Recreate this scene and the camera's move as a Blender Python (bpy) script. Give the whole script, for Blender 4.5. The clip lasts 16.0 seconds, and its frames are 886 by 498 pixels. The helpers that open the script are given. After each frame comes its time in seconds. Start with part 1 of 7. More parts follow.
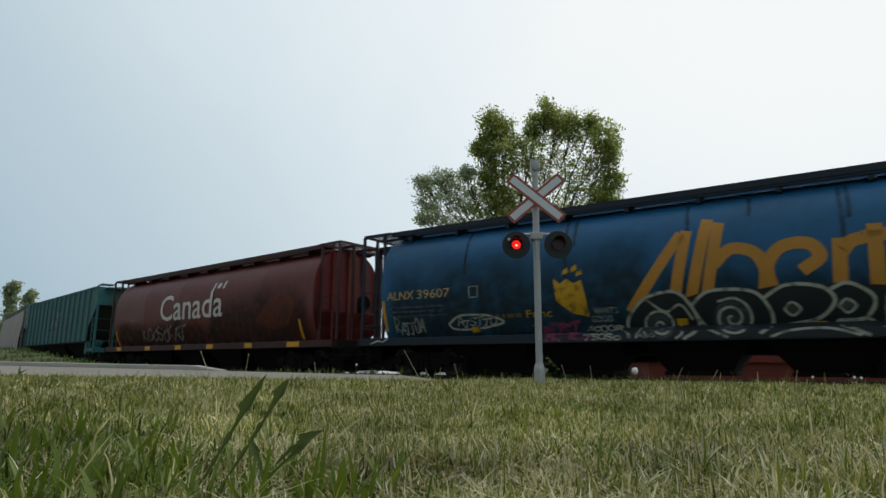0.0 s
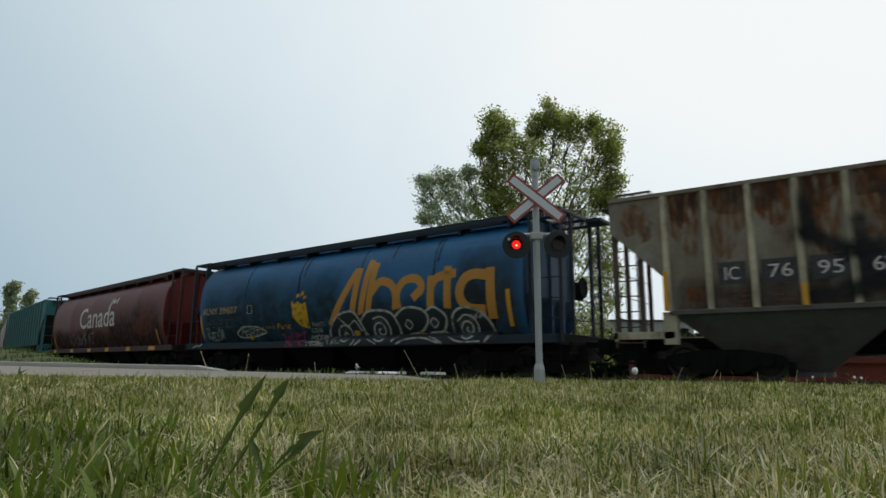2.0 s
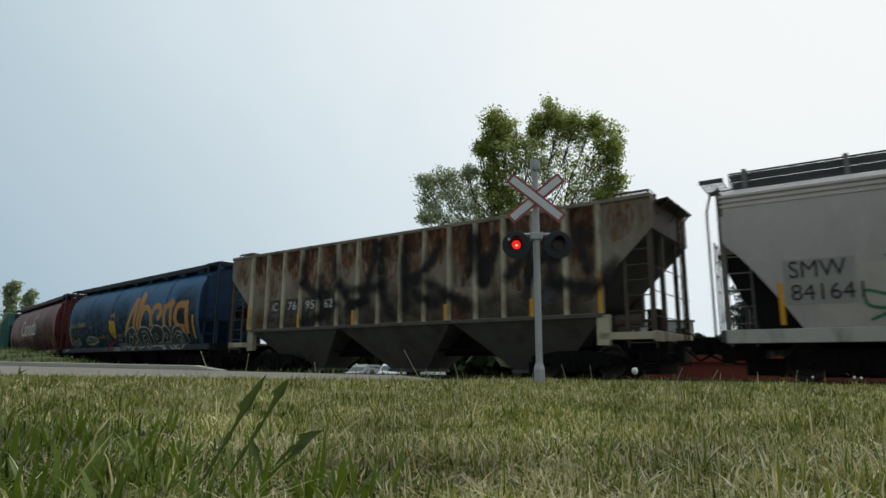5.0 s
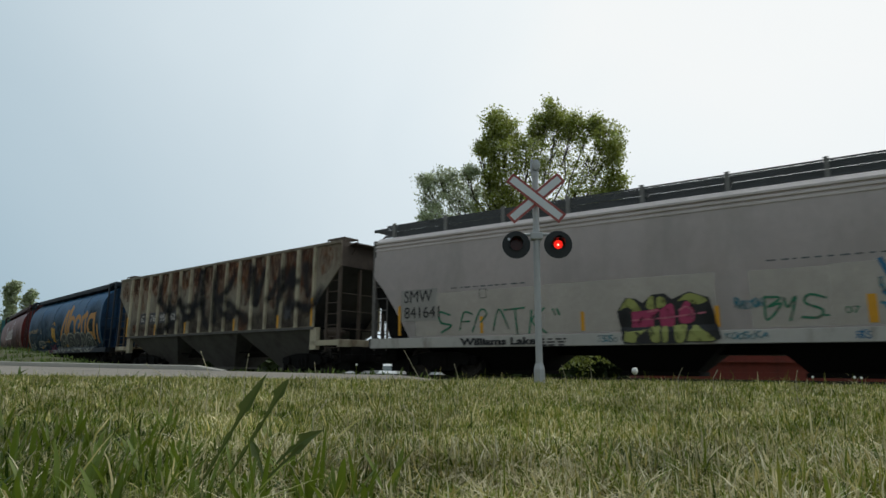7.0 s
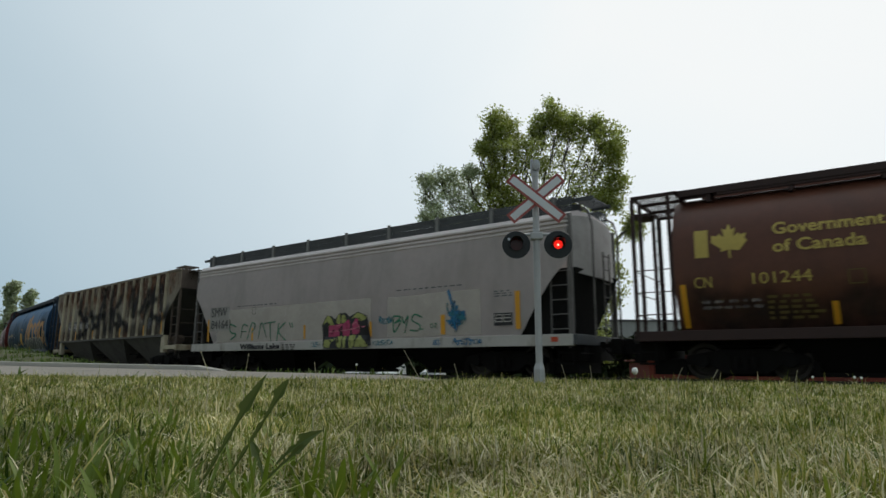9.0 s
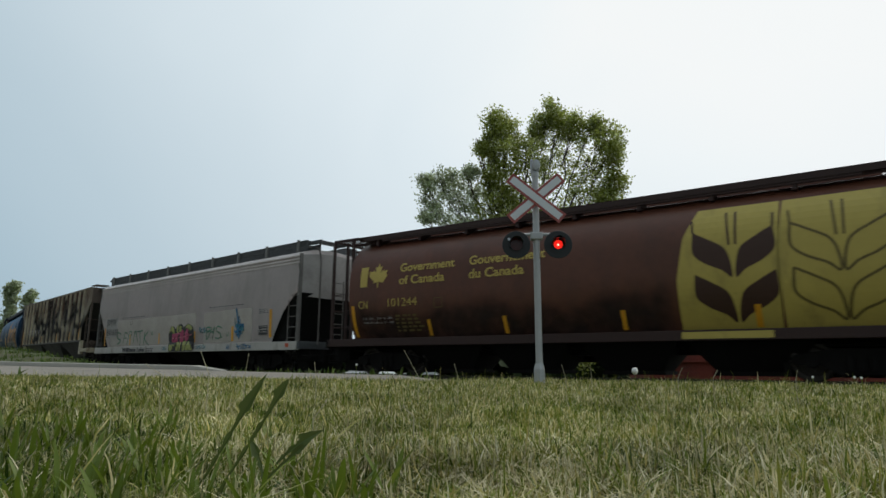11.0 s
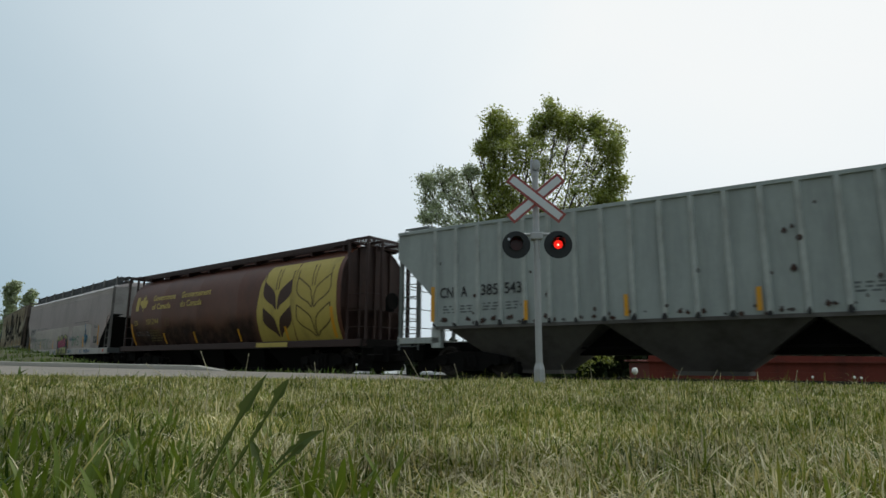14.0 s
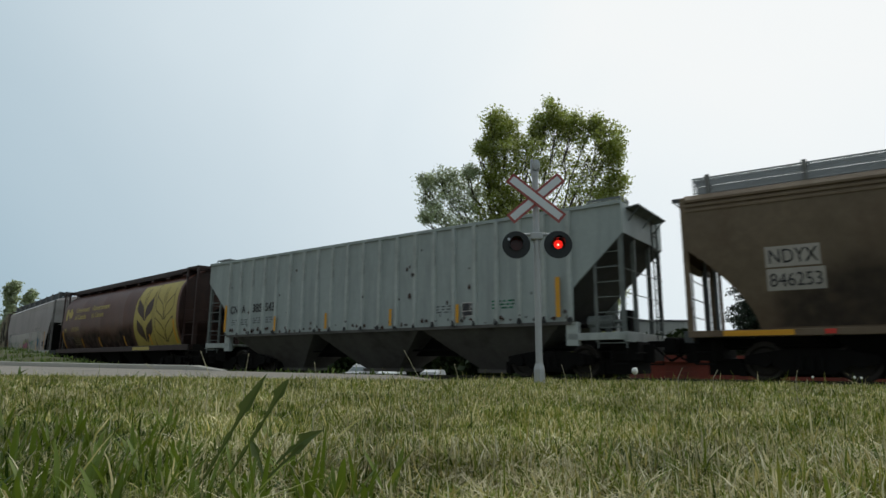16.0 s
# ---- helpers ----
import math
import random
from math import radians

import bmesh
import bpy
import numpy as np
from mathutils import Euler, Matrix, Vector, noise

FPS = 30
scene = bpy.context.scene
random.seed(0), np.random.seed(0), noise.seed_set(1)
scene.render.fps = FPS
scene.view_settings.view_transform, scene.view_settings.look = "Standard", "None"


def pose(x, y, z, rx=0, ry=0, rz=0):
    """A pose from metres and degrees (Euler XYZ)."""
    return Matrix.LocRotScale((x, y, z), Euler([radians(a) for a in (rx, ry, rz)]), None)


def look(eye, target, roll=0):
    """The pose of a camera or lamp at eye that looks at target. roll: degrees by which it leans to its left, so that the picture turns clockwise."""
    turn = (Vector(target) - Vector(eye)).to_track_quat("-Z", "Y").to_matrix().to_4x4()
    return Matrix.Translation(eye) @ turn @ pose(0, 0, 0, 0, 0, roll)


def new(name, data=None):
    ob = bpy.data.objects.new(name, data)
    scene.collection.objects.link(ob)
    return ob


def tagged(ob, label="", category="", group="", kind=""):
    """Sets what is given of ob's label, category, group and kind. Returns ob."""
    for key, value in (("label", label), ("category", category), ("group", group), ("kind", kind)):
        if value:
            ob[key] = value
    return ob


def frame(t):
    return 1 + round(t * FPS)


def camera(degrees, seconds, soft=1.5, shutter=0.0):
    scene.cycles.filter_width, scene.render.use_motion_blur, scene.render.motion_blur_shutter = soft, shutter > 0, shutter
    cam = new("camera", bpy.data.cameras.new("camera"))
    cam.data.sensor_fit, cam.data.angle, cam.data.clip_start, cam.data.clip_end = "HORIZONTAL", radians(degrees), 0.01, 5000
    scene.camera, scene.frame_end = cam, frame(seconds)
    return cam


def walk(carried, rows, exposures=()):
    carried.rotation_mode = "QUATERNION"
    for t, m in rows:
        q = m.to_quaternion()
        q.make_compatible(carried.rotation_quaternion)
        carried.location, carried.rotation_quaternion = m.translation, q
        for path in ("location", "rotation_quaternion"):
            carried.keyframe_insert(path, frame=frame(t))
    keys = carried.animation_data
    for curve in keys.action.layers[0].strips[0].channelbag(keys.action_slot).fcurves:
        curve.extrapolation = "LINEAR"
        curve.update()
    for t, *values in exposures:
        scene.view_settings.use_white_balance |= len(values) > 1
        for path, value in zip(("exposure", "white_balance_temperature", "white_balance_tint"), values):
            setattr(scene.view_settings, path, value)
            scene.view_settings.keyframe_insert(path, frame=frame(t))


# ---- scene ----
# Camera: low in the mown grass beside a level crossing, standing still.
EYE = 0.28
cam = camera(71.95, 16.0, soft=1.5, shutter=0.4)
EYE_AT = (0.0, 0.0, EYE)
TARGET = (-0.54767729, 0.81511839, EYE + 0.18876334)
walk(cam, [(0.0, look(EYE_AT, TARGET, 0.385)), (16.0, look(EYE_AT, TARGET, 0.385))])

# ---- light: bright overcast afternoon, the hidden sun high to the right ----
scene.view_settings.exposure = 0.0
world = bpy.data.worlds.new("overcast_sky")
scene.world = world
world.use_nodes = True
wn, wl = world.node_tree.nodes, world.node_tree.links
wn.clear()
w_out = wn.new("ShaderNodeOutputWorld")
w_bg = wn.new("ShaderNodeBackground")
w_sky = wn.new("ShaderNodeTexSky")
w_sky.sky_type, w_sky.sun_disc = "NISHITA", False
w_sky.sun_elevation, w_sky.sun_rotation = radians(52), radians(20)
w_sky.air_density, w_sky.dust_density = 1.0, 3.0
w_co = wn.new("ShaderNodeTexCoord")
# cloud layer: pale near the hidden sun, blue-grey away from it
w_dot = wn.new("ShaderNodeVectorMath")
w_dot.operation = "DOT_PRODUCT"
w_dot.inputs[1].default_value = Vector((0.12, 0.62, 0.62)).normalized()
wl.new(w_co.outputs["Generated"], w_dot.inputs[0])
w_noise = wn.new("ShaderNodeTexNoise")
w_noise.inputs["Scale"].default_value = 2.2
w_noise.inputs["Detail"].default_value = 3.0
w_noise.inputs["Distortion"].default_value = 0.6
wl.new(w_co.outputs["Generated"], w_noise.inputs["Vector"])
w_add = wn.new("ShaderNodeMath")
w_add.operation = "MULTIPLY_ADD"
w_add.inputs[1].default_value = 0.16
wl.new(w_noise.outputs["Fac"], w_add.inputs[0])
wl.new(w_dot.outputs["Value"], w_add.inputs[2])
w_ramp = wn.new("ShaderNodeValToRGB")
w_ramp.color_ramp.elements[0].position = 0.02
w_ramp.color_ramp.elements[0].color = (0.31, 0.345, 0.37, 1)
w_ramp.color_ramp.elements[1].position = 1.05
w_ramp.color_ramp.elements[1].color = (0.915, 0.94, 0.94, 1)
w_low = w_ramp.color_ramp.elements.new(0.30)
w_low.color = (0.40, 0.53, 0.615, 1)
w_mid = w_ramp.color_ramp.elements.new(0.78)
w_mid.color = (0.755, 0.84, 0.885, 1)
w_hi = w_ramp.color_ramp.elements.new(0.93)
w_hi.color = (0.87, 0.92, 0.935, 1)
wl.new(w_add.outputs[0], w_ramp.inputs["Fac"])
w_mix = wn.new("ShaderNodeMix")
w_mix.data_type = "RGBA"
w_mix.inputs["Factor"].default_value = 0.97
w_sc = wn.new("ShaderNodeVectorMath")
w_sc.operation = "SCALE"
w_sc.inputs["Scale"].default_value = 0.10
wl.new(w_sky.outputs["Color"], w_sc.inputs[0])
wl.new(w_sc.outputs["Vector"], w_mix.inputs[6])
wl.new(w_ramp.outputs["Color"], w_mix.inputs[7])
wl.new(w_mix.outputs[2], w_bg.inputs["Color"])
w_bg.inputs["Strength"].default_value = 1.0
wl.new(w_bg.outputs[0], w_out.inputs[0])

sun_data = bpy.data.lights.new("sun", "SUN")
sun_data.energy, sun_data.angle, sun_data.color = 0.9, radians(25), (1.0, 0.97, 0.92)
sun = new("sun", sun_data)
sun.matrix_world = look((6, 30, 40), (0, 8, 0))


# ---- materials ----
def mat(name, base, var=0.25, rough=0.6, scale=4.0, metal=0.0, bump=0.15, stretch=(1, 1, 1), stain=None, amount=0.4,
        stain_scale=1.2, stain_stretch=(1, 1, 1), spec=0.4, random_tint=0.0, sharp=0.12, stain2=None):
    """A painted or natural surface: base colour with fine grain, and stains or rust of a second colour."""
    m = bpy.data.materials.new(name)
    m.use_nodes = True
    n, l = m.node_tree.nodes, m.node_tree.links
    b = n["Principled BSDF"]
    b.inputs["Roughness"].default_value, b.inputs["Metallic"].default_value = rough, metal
    b.inputs["Specular IOR Level"].default_value = spec
    co = n.new("ShaderNodeTexCoord")

    def texture(sc, st, detail):
        mp = n.new("ShaderNodeMapping")
        mp.inputs["Scale"].default_value = st
        l.new(co.outputs["Object"], mp.inputs["Vector"])
        tx = n.new("ShaderNodeTexNoise")
        tx.inputs["Scale"].default_value, tx.inputs["Detail"].default_value = sc, detail
        tx.inputs["Roughness"].default_value = 0.65
        l.new(mp.outputs[0], tx.inputs["Vector"])
        return tx

    def mixed(fac, a, c):
        mx = n.new("ShaderNodeMix")
        mx.data_type = "RGBA"
        if isinstance(fac, float):
            mx.inputs["Factor"].default_value = fac
        else:
            l.new(fac, mx.inputs["Factor"])
        for k, v in ((6, a), (7, c)):
            if isinstance(v, tuple):
                mx.inputs[k].default_value = (*v, 1)
            else:
                l.new(v, mx.inputs[k])
        return mx.outputs[2]

    fine = texture(scale, stretch, 5.0)
    lo = tuple(c * (1 - var) for c in base)
    hi = tuple(min(1.0, c * (1 + var)) for c in base)
    col = mixed(fine.outputs["Fac"], lo, hi)
    broad = texture(scale * 0.13, stretch, 3.0)
    rb = n.new("ShaderNodeMapRange")
    rb.inputs["From Min"].default_value, rb.inputs["From Max"].default_value = 0.35, 0.65
    rb.inputs["To Max"].default_value = 0.5
    l.new(broad.outputs["Fac"], rb.inputs["Value"])
    col = mixed(rb.outputs[0], col, tuple(c * (1 - var * 0.9) for c in base))
    if random_tint:
        info = n.new("ShaderNodeObjectInfo")
        mr = n.new("ShaderNodeMapRange")
        mr.inputs["To Max"].default_value = random_tint
        l.new(info.outputs["Random"], mr.inputs["Value"])
        col = mixed(mr.outputs[0], col, tuple(c * 0.6 for c in base))
    if stain:
        st = texture(stain_scale, stain_stretch, 6.0)
        rs = n.new("ShaderNodeMapRange")
        rs.inputs["From Min"].default_value = 0.62 - amount * 0.3
        rs.inputs["From Max"].default_value = 0.62 - amount * 0.3 + sharp
        l.new(st.outputs["Fac"], rs.inputs["Value"])
        col = mixed(rs.outputs[0], col, stain)
        if stain2:
            # the dark heart of the rust, inside the paler fringe
            r2 = n.new("ShaderNodeMapRange")
            r2.inputs["From Min"].default_value = 0.62 - amount * 0.3 + sharp * 0.55
            r2.inputs["From Max"].default_value = 0.62 - amount * 0.3 + sharp * 1.1
            l.new(st.outputs["Fac"], r2.inputs["Value"])
            col = mixed(r2.outputs[0], col, stain2)
    l.new(col, b.inputs["Base Color"])
    if bump:
        bp = n.new("ShaderNodeBump")
        bp.inputs["Strength"].default_value, bp.inputs["Distance"].default_value = bump, 0.02
        l.new(fine.outputs["Fac"], bp.inputs["Height"])
        l.new(bp.outputs[0], b.inputs["Normal"])
    return m


def island_mat(name, colours, rough=0.6, spec=0.3, through_light=0.0, patchy=0.0):
    """For stuff of many small pieces: each piece takes its own colour along a ramp."""
    m = bpy.data.materials.new(name)
    m.use_nodes = True
    n, l = m.node_tree.nodes, m.node_tree.links
    b = n["Principled BSDF"]
    b.inputs["Roughness"].default_value = rough
    b.inputs["Specular IOR Level"].default_value = spec
    g = n.new("ShaderNodeNewGeometry")
    r = n.new("ShaderNodeValToRGB")
    r.color_ramp.elements[0].color = (*colours[0], 1)
    r.color_ramp.elements[1].color = (*colours[-1], 1)
    for i, c in enumerate(colours[1:-1]):
        e = r.color_ramp.elements.new((i + 1) / (len(colours) - 1))
        e.color = (*c, 1)
    if patchy:
        # patches that lean to the green or to the straw end of the ramp
        cp = n.new("ShaderNodeTexCoord")
        tp = n.new("ShaderNodeTexNoise")
        tp.inputs["Scale"].default_value, tp.inputs["Detail"].default_value = 2.6, 5.0
        l.new(cp.outputs["Object"], tp.inputs["Vector"])
        mp = n.new("ShaderNodeMapRange")
        mp.inputs["From Min"].default_value, mp.inputs["From Max"].default_value = 0.25, 0.75
        mp.inputs["To Min"].default_value, mp.inputs["To Max"].default_value = -patchy, patchy
        l.new(tp.outputs["Fac"], mp.inputs["Value"])
        ad = n.new("ShaderNodeMath")
        ad.operation = "ADD"
        l.new(g.outputs["Random Per Island"], ad.inputs[0])
        l.new(mp.outputs[0], ad.inputs[1])
        l.new(ad.outputs[0], r.inputs["Fac"])
    else:
        l.new(g.outputs["Random Per Island"], r.inputs["Fac"])
    # patches over the ground, larger than a piece
    co = n.new("ShaderNodeTexCoord")
    tx = n.new("ShaderNodeTexNoise")
    tx.inputs["Scale"].default_value, tx.inputs["Detail"].default_value = 1.1, 4.0
    l.new(co.outputs["Object"], tx.inputs["Vector"])
    hs = n.new("ShaderNodeHueSaturation")
    mr = n.new("ShaderNodeMapRange")
    mr.inputs["From Min"].default_value, mr.inputs["From Max"].default_value = 0.3, 0.7
    mr.inputs["To Min"].default_value, mr.inputs["To Max"].default_value = 0.58, 1.3
    l.new(tx.outputs["Fac"], mr.inputs["Value"])
    l.new(mr.outputs[0], hs.inputs["Value"])
    l.new(r.outputs["Color"], hs.inputs["Color"])
    l.new(hs.outputs["Color"], b.inputs["Base Color"])
    if through_light:
        tr = n.new("ShaderNodeBsdfTranslucent")
        l.new(hs.outputs["Color"], tr.inputs["Color"])
        mx = n.new("ShaderNodeMixShader")
        mx.inputs[0].default_value = through_light
        l.new(b.outputs[0], mx.inputs[1])
        l.new(tr.outputs[0], mx.inputs[2])
        l.new(mx.outputs[0], n["Material Output"].inputs["Surface"])
    return m


def glow_mat(name, colour, strength):
    m = bpy.data.materials.new(name)
    m.use_nodes = True
    b = m.node_tree.nodes["Principled BSDF"]
    b.inputs["Base Color"].default_value = (*colour, 1)
    b.inputs["Emission Color"].default_value = (*colour, 1)
    b.inputs["Emission Strength"].default_value = strength
    return m


RUST = (0.24, 0.085, 0.03)
M_BLUE = mat("blue_car_paint", (0.010, 0.11, 0.25), 0.3, 0.5, 5, stain=(0.010, 0.045, 0.07), amount=0.55, stain_scale=0.5, stain_stretch=(0.5, 1, 1.2), sharp=0.5)
M_RED = mat("maroon_car_paint", (0.13, 0.022, 0.018), 0.3, 0.45, 5, stain=(0.16, 0.06, 0.035), amount=0.35, stain_scale=0.6, sharp=0.4)
M_BROWN = mat("brown_car_paint", (0.12, 0.043, 0.024), 0.3, 0.45, 5, stain=(0.055, 0.026, 0.018), amount=0.5, stain_scale=0.5, stain_stretch=(1.5, 1, 0.7), sharp=0.35)
M_TEAL = mat("teal_car_paint", (0.035, 0.15, 0.15), 0.3, 0.55, 5, stain=(0.06, 0.07, 0.06), amount=0.4, stain_scale=0.7, stain_stretch=(2, 1, 0.4), sharp=0.3)
M_RUSTED = mat("rusted_white_car_paint", (0.27, 0.245, 0.19), 0.4, 0.7, 6, stain=(0.13, 0.085, 0.05), amount=0.75, stain2=(0.06, 0.034, 0.024), stain_scale=1.1, stain_stretch=(1.5, 1, 0.55), sharp=0.34)
M_SILVER = mat("pale_grey_car_paint", (0.60, 0.54, 0.52), 0.14, 0.5, 5, stain=(0.40, 0.37, 0.34), amount=0.45, stain_scale=0.8, stain_stretch=(0.9, 1, 0.35), sharp=0.35)
M_GREYGREEN = mat("grey_green_car_paint", (0.36, 0.405, 0.39), 0.16, 0.55, 5, stain=(0.24, 0.27, 0.26), amount=0.5, stain_scale=0.9, stain_stretch=(2, 1, 0.3), sharp=0.3)
M_TAN = mat("dusty_tan_car_paint", (0.19, 0.14, 0.088), 0.3, 0.65, 6, stain=(0.085, 0.045, 0.026), amount=0.5, stain_scale=0.55, stain_stretch=(1.1, 1, 0.8), sharp=0.4)
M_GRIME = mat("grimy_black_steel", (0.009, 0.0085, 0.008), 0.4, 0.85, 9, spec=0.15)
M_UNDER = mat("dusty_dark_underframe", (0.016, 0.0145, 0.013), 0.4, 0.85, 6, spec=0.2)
M_STEEL = mat("worn_wheel_steel", (0.04, 0.035, 0.03), 0.3, 0.6, 9, metal=0.3)
M_YELLOW = mat("yellow_reflective_strip", (0.72, 0.34, 0.02), 0.15, 0.45, 12, bump=0.05)
M_GALV = mat("galvanised_pole_steel", (0.42, 0.43, 0.43), 0.12, 0.45, 14, metal=0.25)
M_SIGNWHITE = mat("white_sign_face", (0.66, 0.68, 0.70), 0.08, 0.5, 20, bump=0.03)
M_SIGNRED = mat("faded_red_sign_border", (0.36, 0.09, 0.08), 0.15, 0.5, 20, bump=0.03)
M_BLACK = mat("matt_black_signal_paint", (0.018, 0.022, 0.024), 0.2, 0.5, 14)
M_LENS_OFF = mat("dark_red_lens", (0.05, 0.008, 0.008), 0.2, 0.2, 14, bump=0.05)
M_LENS_ON = glow_mat("lit_red_lens", (1.0, 0.02, 0.012), 0.9)
M_LENS_CORE = glow_mat("lamp_filament_glow", (1.0, 0.35, 0.25), 3.0)
M_RED_WALL = mat("dark_red_siding", (0.17, 0.03, 0.018), 0.3, 0.8, 6, stain=(0.07, 0.02, 0.014), amount=0.5, stain_scale=1.0, sharp=0.3)
M_SOIL = mat("lawn_soil", (0.085, 0.085, 0.036), 0.4, 0.9, 30, bump=0.5, stain=(0.07, 0.10, 0.03), amount=0.6, stain_scale=0.6, sharp=0.3)
M_ROAD = mat("worn_grey_asphalt", (0.26, 0.235, 0.195), 0.25, 0.9, 40, bump=0.5, stain=(0.16, 0.148, 0.125), amount=0.4, stain_scale=0.8, sharp=0.3)
M_KERB = mat("weathered_concrete_kerb", (0.40, 0.385, 0.34), 0.15, 0.85, 25, bump=0.3)
M_BALLAST = mat("grey_ballast", (0.13, 0.125, 0.115), 0.5, 0.9, 28, bump=0.8)
M_BARK = mat("tree_bark", (0.09, 0.08, 0.065), 0.35, 0.9, 14, stretch=(1, 1, 0.25), bump=0.5)
M_GRASS = island_mat("mown_grass", [(0.04, 0.068, 0.008), (0.105, 0.158, 0.015), (0.18, 0.228, 0.028), (0.21, 0.24, 0.04), (0.29, 0.29, 0.06), (0.52, 0.44, 0.16), (0.78, 0.70, 0.42)], 0.6, 0.2, 0.34, 0.42)
M_LEAF = island_mat("poplar_leaves", [(0.20, 0.235, 0.04), (0.33, 0.38, 0.075), (0.44, 0.49, 0.14), (0.62, 0.66, 0.38)], 0.5, 0.35, 0.66)
M_WILLOW_HAZE = island_mat("silvery_willow_leaves", [(0.30, 0.36, 0.17), (0.44, 0.50, 0.30), (0.66, 0.70, 0.54)], 0.5, 0.35, 0.65)
M_SPRUCE = island_mat("spruce_needles", [(0.016, 0.028, 0.016), (0.03, 0.046, 0.028), (0.055, 0.074, 0.048)], 0.65, 0.2, 0.1)
M_WEED = island_mat("broad_weed_leaves", [(0.075, 0.125, 0.012), (0.15, 0.215, 0.02), (0.23, 0.28, 0.04), (0.19, 0.20, 0.07)], 0.45, 0.4, 0.35)
M_LUSH = island_mat("lush_grass", [(0.022, 0.045, 0.005), (0.055, 0.095, 0.009), (0.105, 0.155, 0.016), (0.16, 0.205, 0.028), (0.26, 0.26, 0.07), (0.52, 0.48, 0.27)], 0.55, 0.25, 0.32, 0.3)
M_BANK = island_mat("bank_grass", [(0.05, 0.095, 0.015), (0.08, 0.14, 0.022), (0.12, 0.18, 0.03), (0.17, 0.21, 0.05)], 0.6, 0.3, 0.3)
M_THATCH = island_mat("dry_thatch", [(0.33, 0.29, 0.13), (0.48, 0.43, 0.24), (0.72, 0.67, 0.46)], 0.7, 0.2, 0.1)


# ---- mesh helpers ----
def part(name, bm, material, parent=None, label="", smooth=False):
    """Links a bmesh as ONE mesh object, under a thing or a part."""
    me = bpy.data.meshes.new(name)
    bm.normal_update()
    bm.to_mesh(me)
    bm.free()
    if material:
        me.materials.append(material)
    if smooth:
        me.polygons.foreach_set("use_smooth", [True] * len(me.polygons))
        me.set_sharp_from_angle(angle=radians(40))
    ob = new(name, me)
    ob.parent = parent
    if label:
        ob["label"] = label
    return ob


def again(ob, parent, m=None):
    """Another part on the same mesh, under parent, at the pose m."""
    o = new(ob.name.split(".")[0], ob.data)
    o.parent = parent
    if m is not None:
        o.matrix_basis = m
    if "label" in ob:
        o["label"] = ob["label"]
    return o


def thing(name, m, label, category, group="", kind=""):
    ob = new(name)
    ob.empty_display_size = 0.3
    ob.matrix_basis = m
    return tagged(ob, label, category, group, kind)


def box(bm, x0, x1, y0, y1, z0, z1, bevel=0.0):
    vs = [bm.verts.new((x, y, z)) for z in (z0, z1) for x, y in ((x0, y0), (x1, y0), (x1, y1), (x0, y1))]
    fs = [bm.faces.new([vs[i] for i in f]) for f in
          ((0, 3, 2, 1), (4, 5, 6, 7), (0, 1, 5, 4), (1, 2, 6, 5), (2, 3, 7, 6), (3, 0, 4, 7))]
    if bevel:
        es = {e for f in fs for e in f.edges}
        bmesh.ops.bevel(bm, geom=list(es), offset=bevel, segments=2, affect="EDGES", profile=0.5)
    return vs


def prism(bm, poly, y0, y1):
    """An (x, z) outline made solid between y0 and y1."""
    a = [bm.verts.new((x, y0, z)) for x, z in poly]
    b = [bm.verts.new((x, y1, z)) for x, z in poly]
    bm.faces.new(a)
    bm.faces.new(b[::-1])
    for i in range(len(poly)):
        j = (i + 1) % len(poly)
        bm.faces.new((a[i], b[i], b[j], a[j]))


def hull(bm, lower, upper):
    """A solid between two rings of points."""
    a = [bm.verts.new(p) for p in lower]
    b = [bm.verts.new(p) for p in upper]
    k = len(a)
    bm.faces.new(a[::-1])
    bm.faces.new(b)
    for i in range(k):
        bm.faces.new((a[i], a[(i + 1) % k], b[(i + 1) % k], b[i]))


def rod(bm, p, q, r, n=8, r2=None):
    p, q = Vector(p), Vector(q)
    d = (q - p).normalized()
    u = d.orthogonal().normalized()
    v = d.cross(u)
    r2 = r if r2 is None else r2
    ring = [[bm.verts.new(c + rr * (math.cos(2 * math.pi * i / n) * u + math.sin(2 * math.pi * i / n) * v)) for i in range(n)]
            for c, rr in ((p, r), (q, r2))]
    bm.faces.new(ring[0][::-1])
    bm.faces.new(ring[1])
    for i in range(n):
        j = (i + 1) % n
        bm.faces.new((ring[0][i], ring[0][j], ring[1][j], ring[1][i]))


def lathe(bm, profile, axis_to, n=24):
    """Turns (along, radius) pairs about an axis; axis_to maps (along, a, b) to a point."""
    rings = []
    for h, r in profile:
        rings.append([bm.verts.new(axis_to(h, r * math.cos(2 * math.pi * i / n), r * math.sin(2 * math.pi * i / n))) for i in range(n)])
    for a, b in zip(rings, rings[1:]):
        for i in range(n):
            j = (i + 1) % n
            bm.faces.new((a[i], a[j], b[j], b[i]))
    bm.faces.new(rings[0][::-1])
    bm.faces.new(rings[-1])
    bmesh.ops.recalc_face_normals(bm, faces=bm.faces[:])


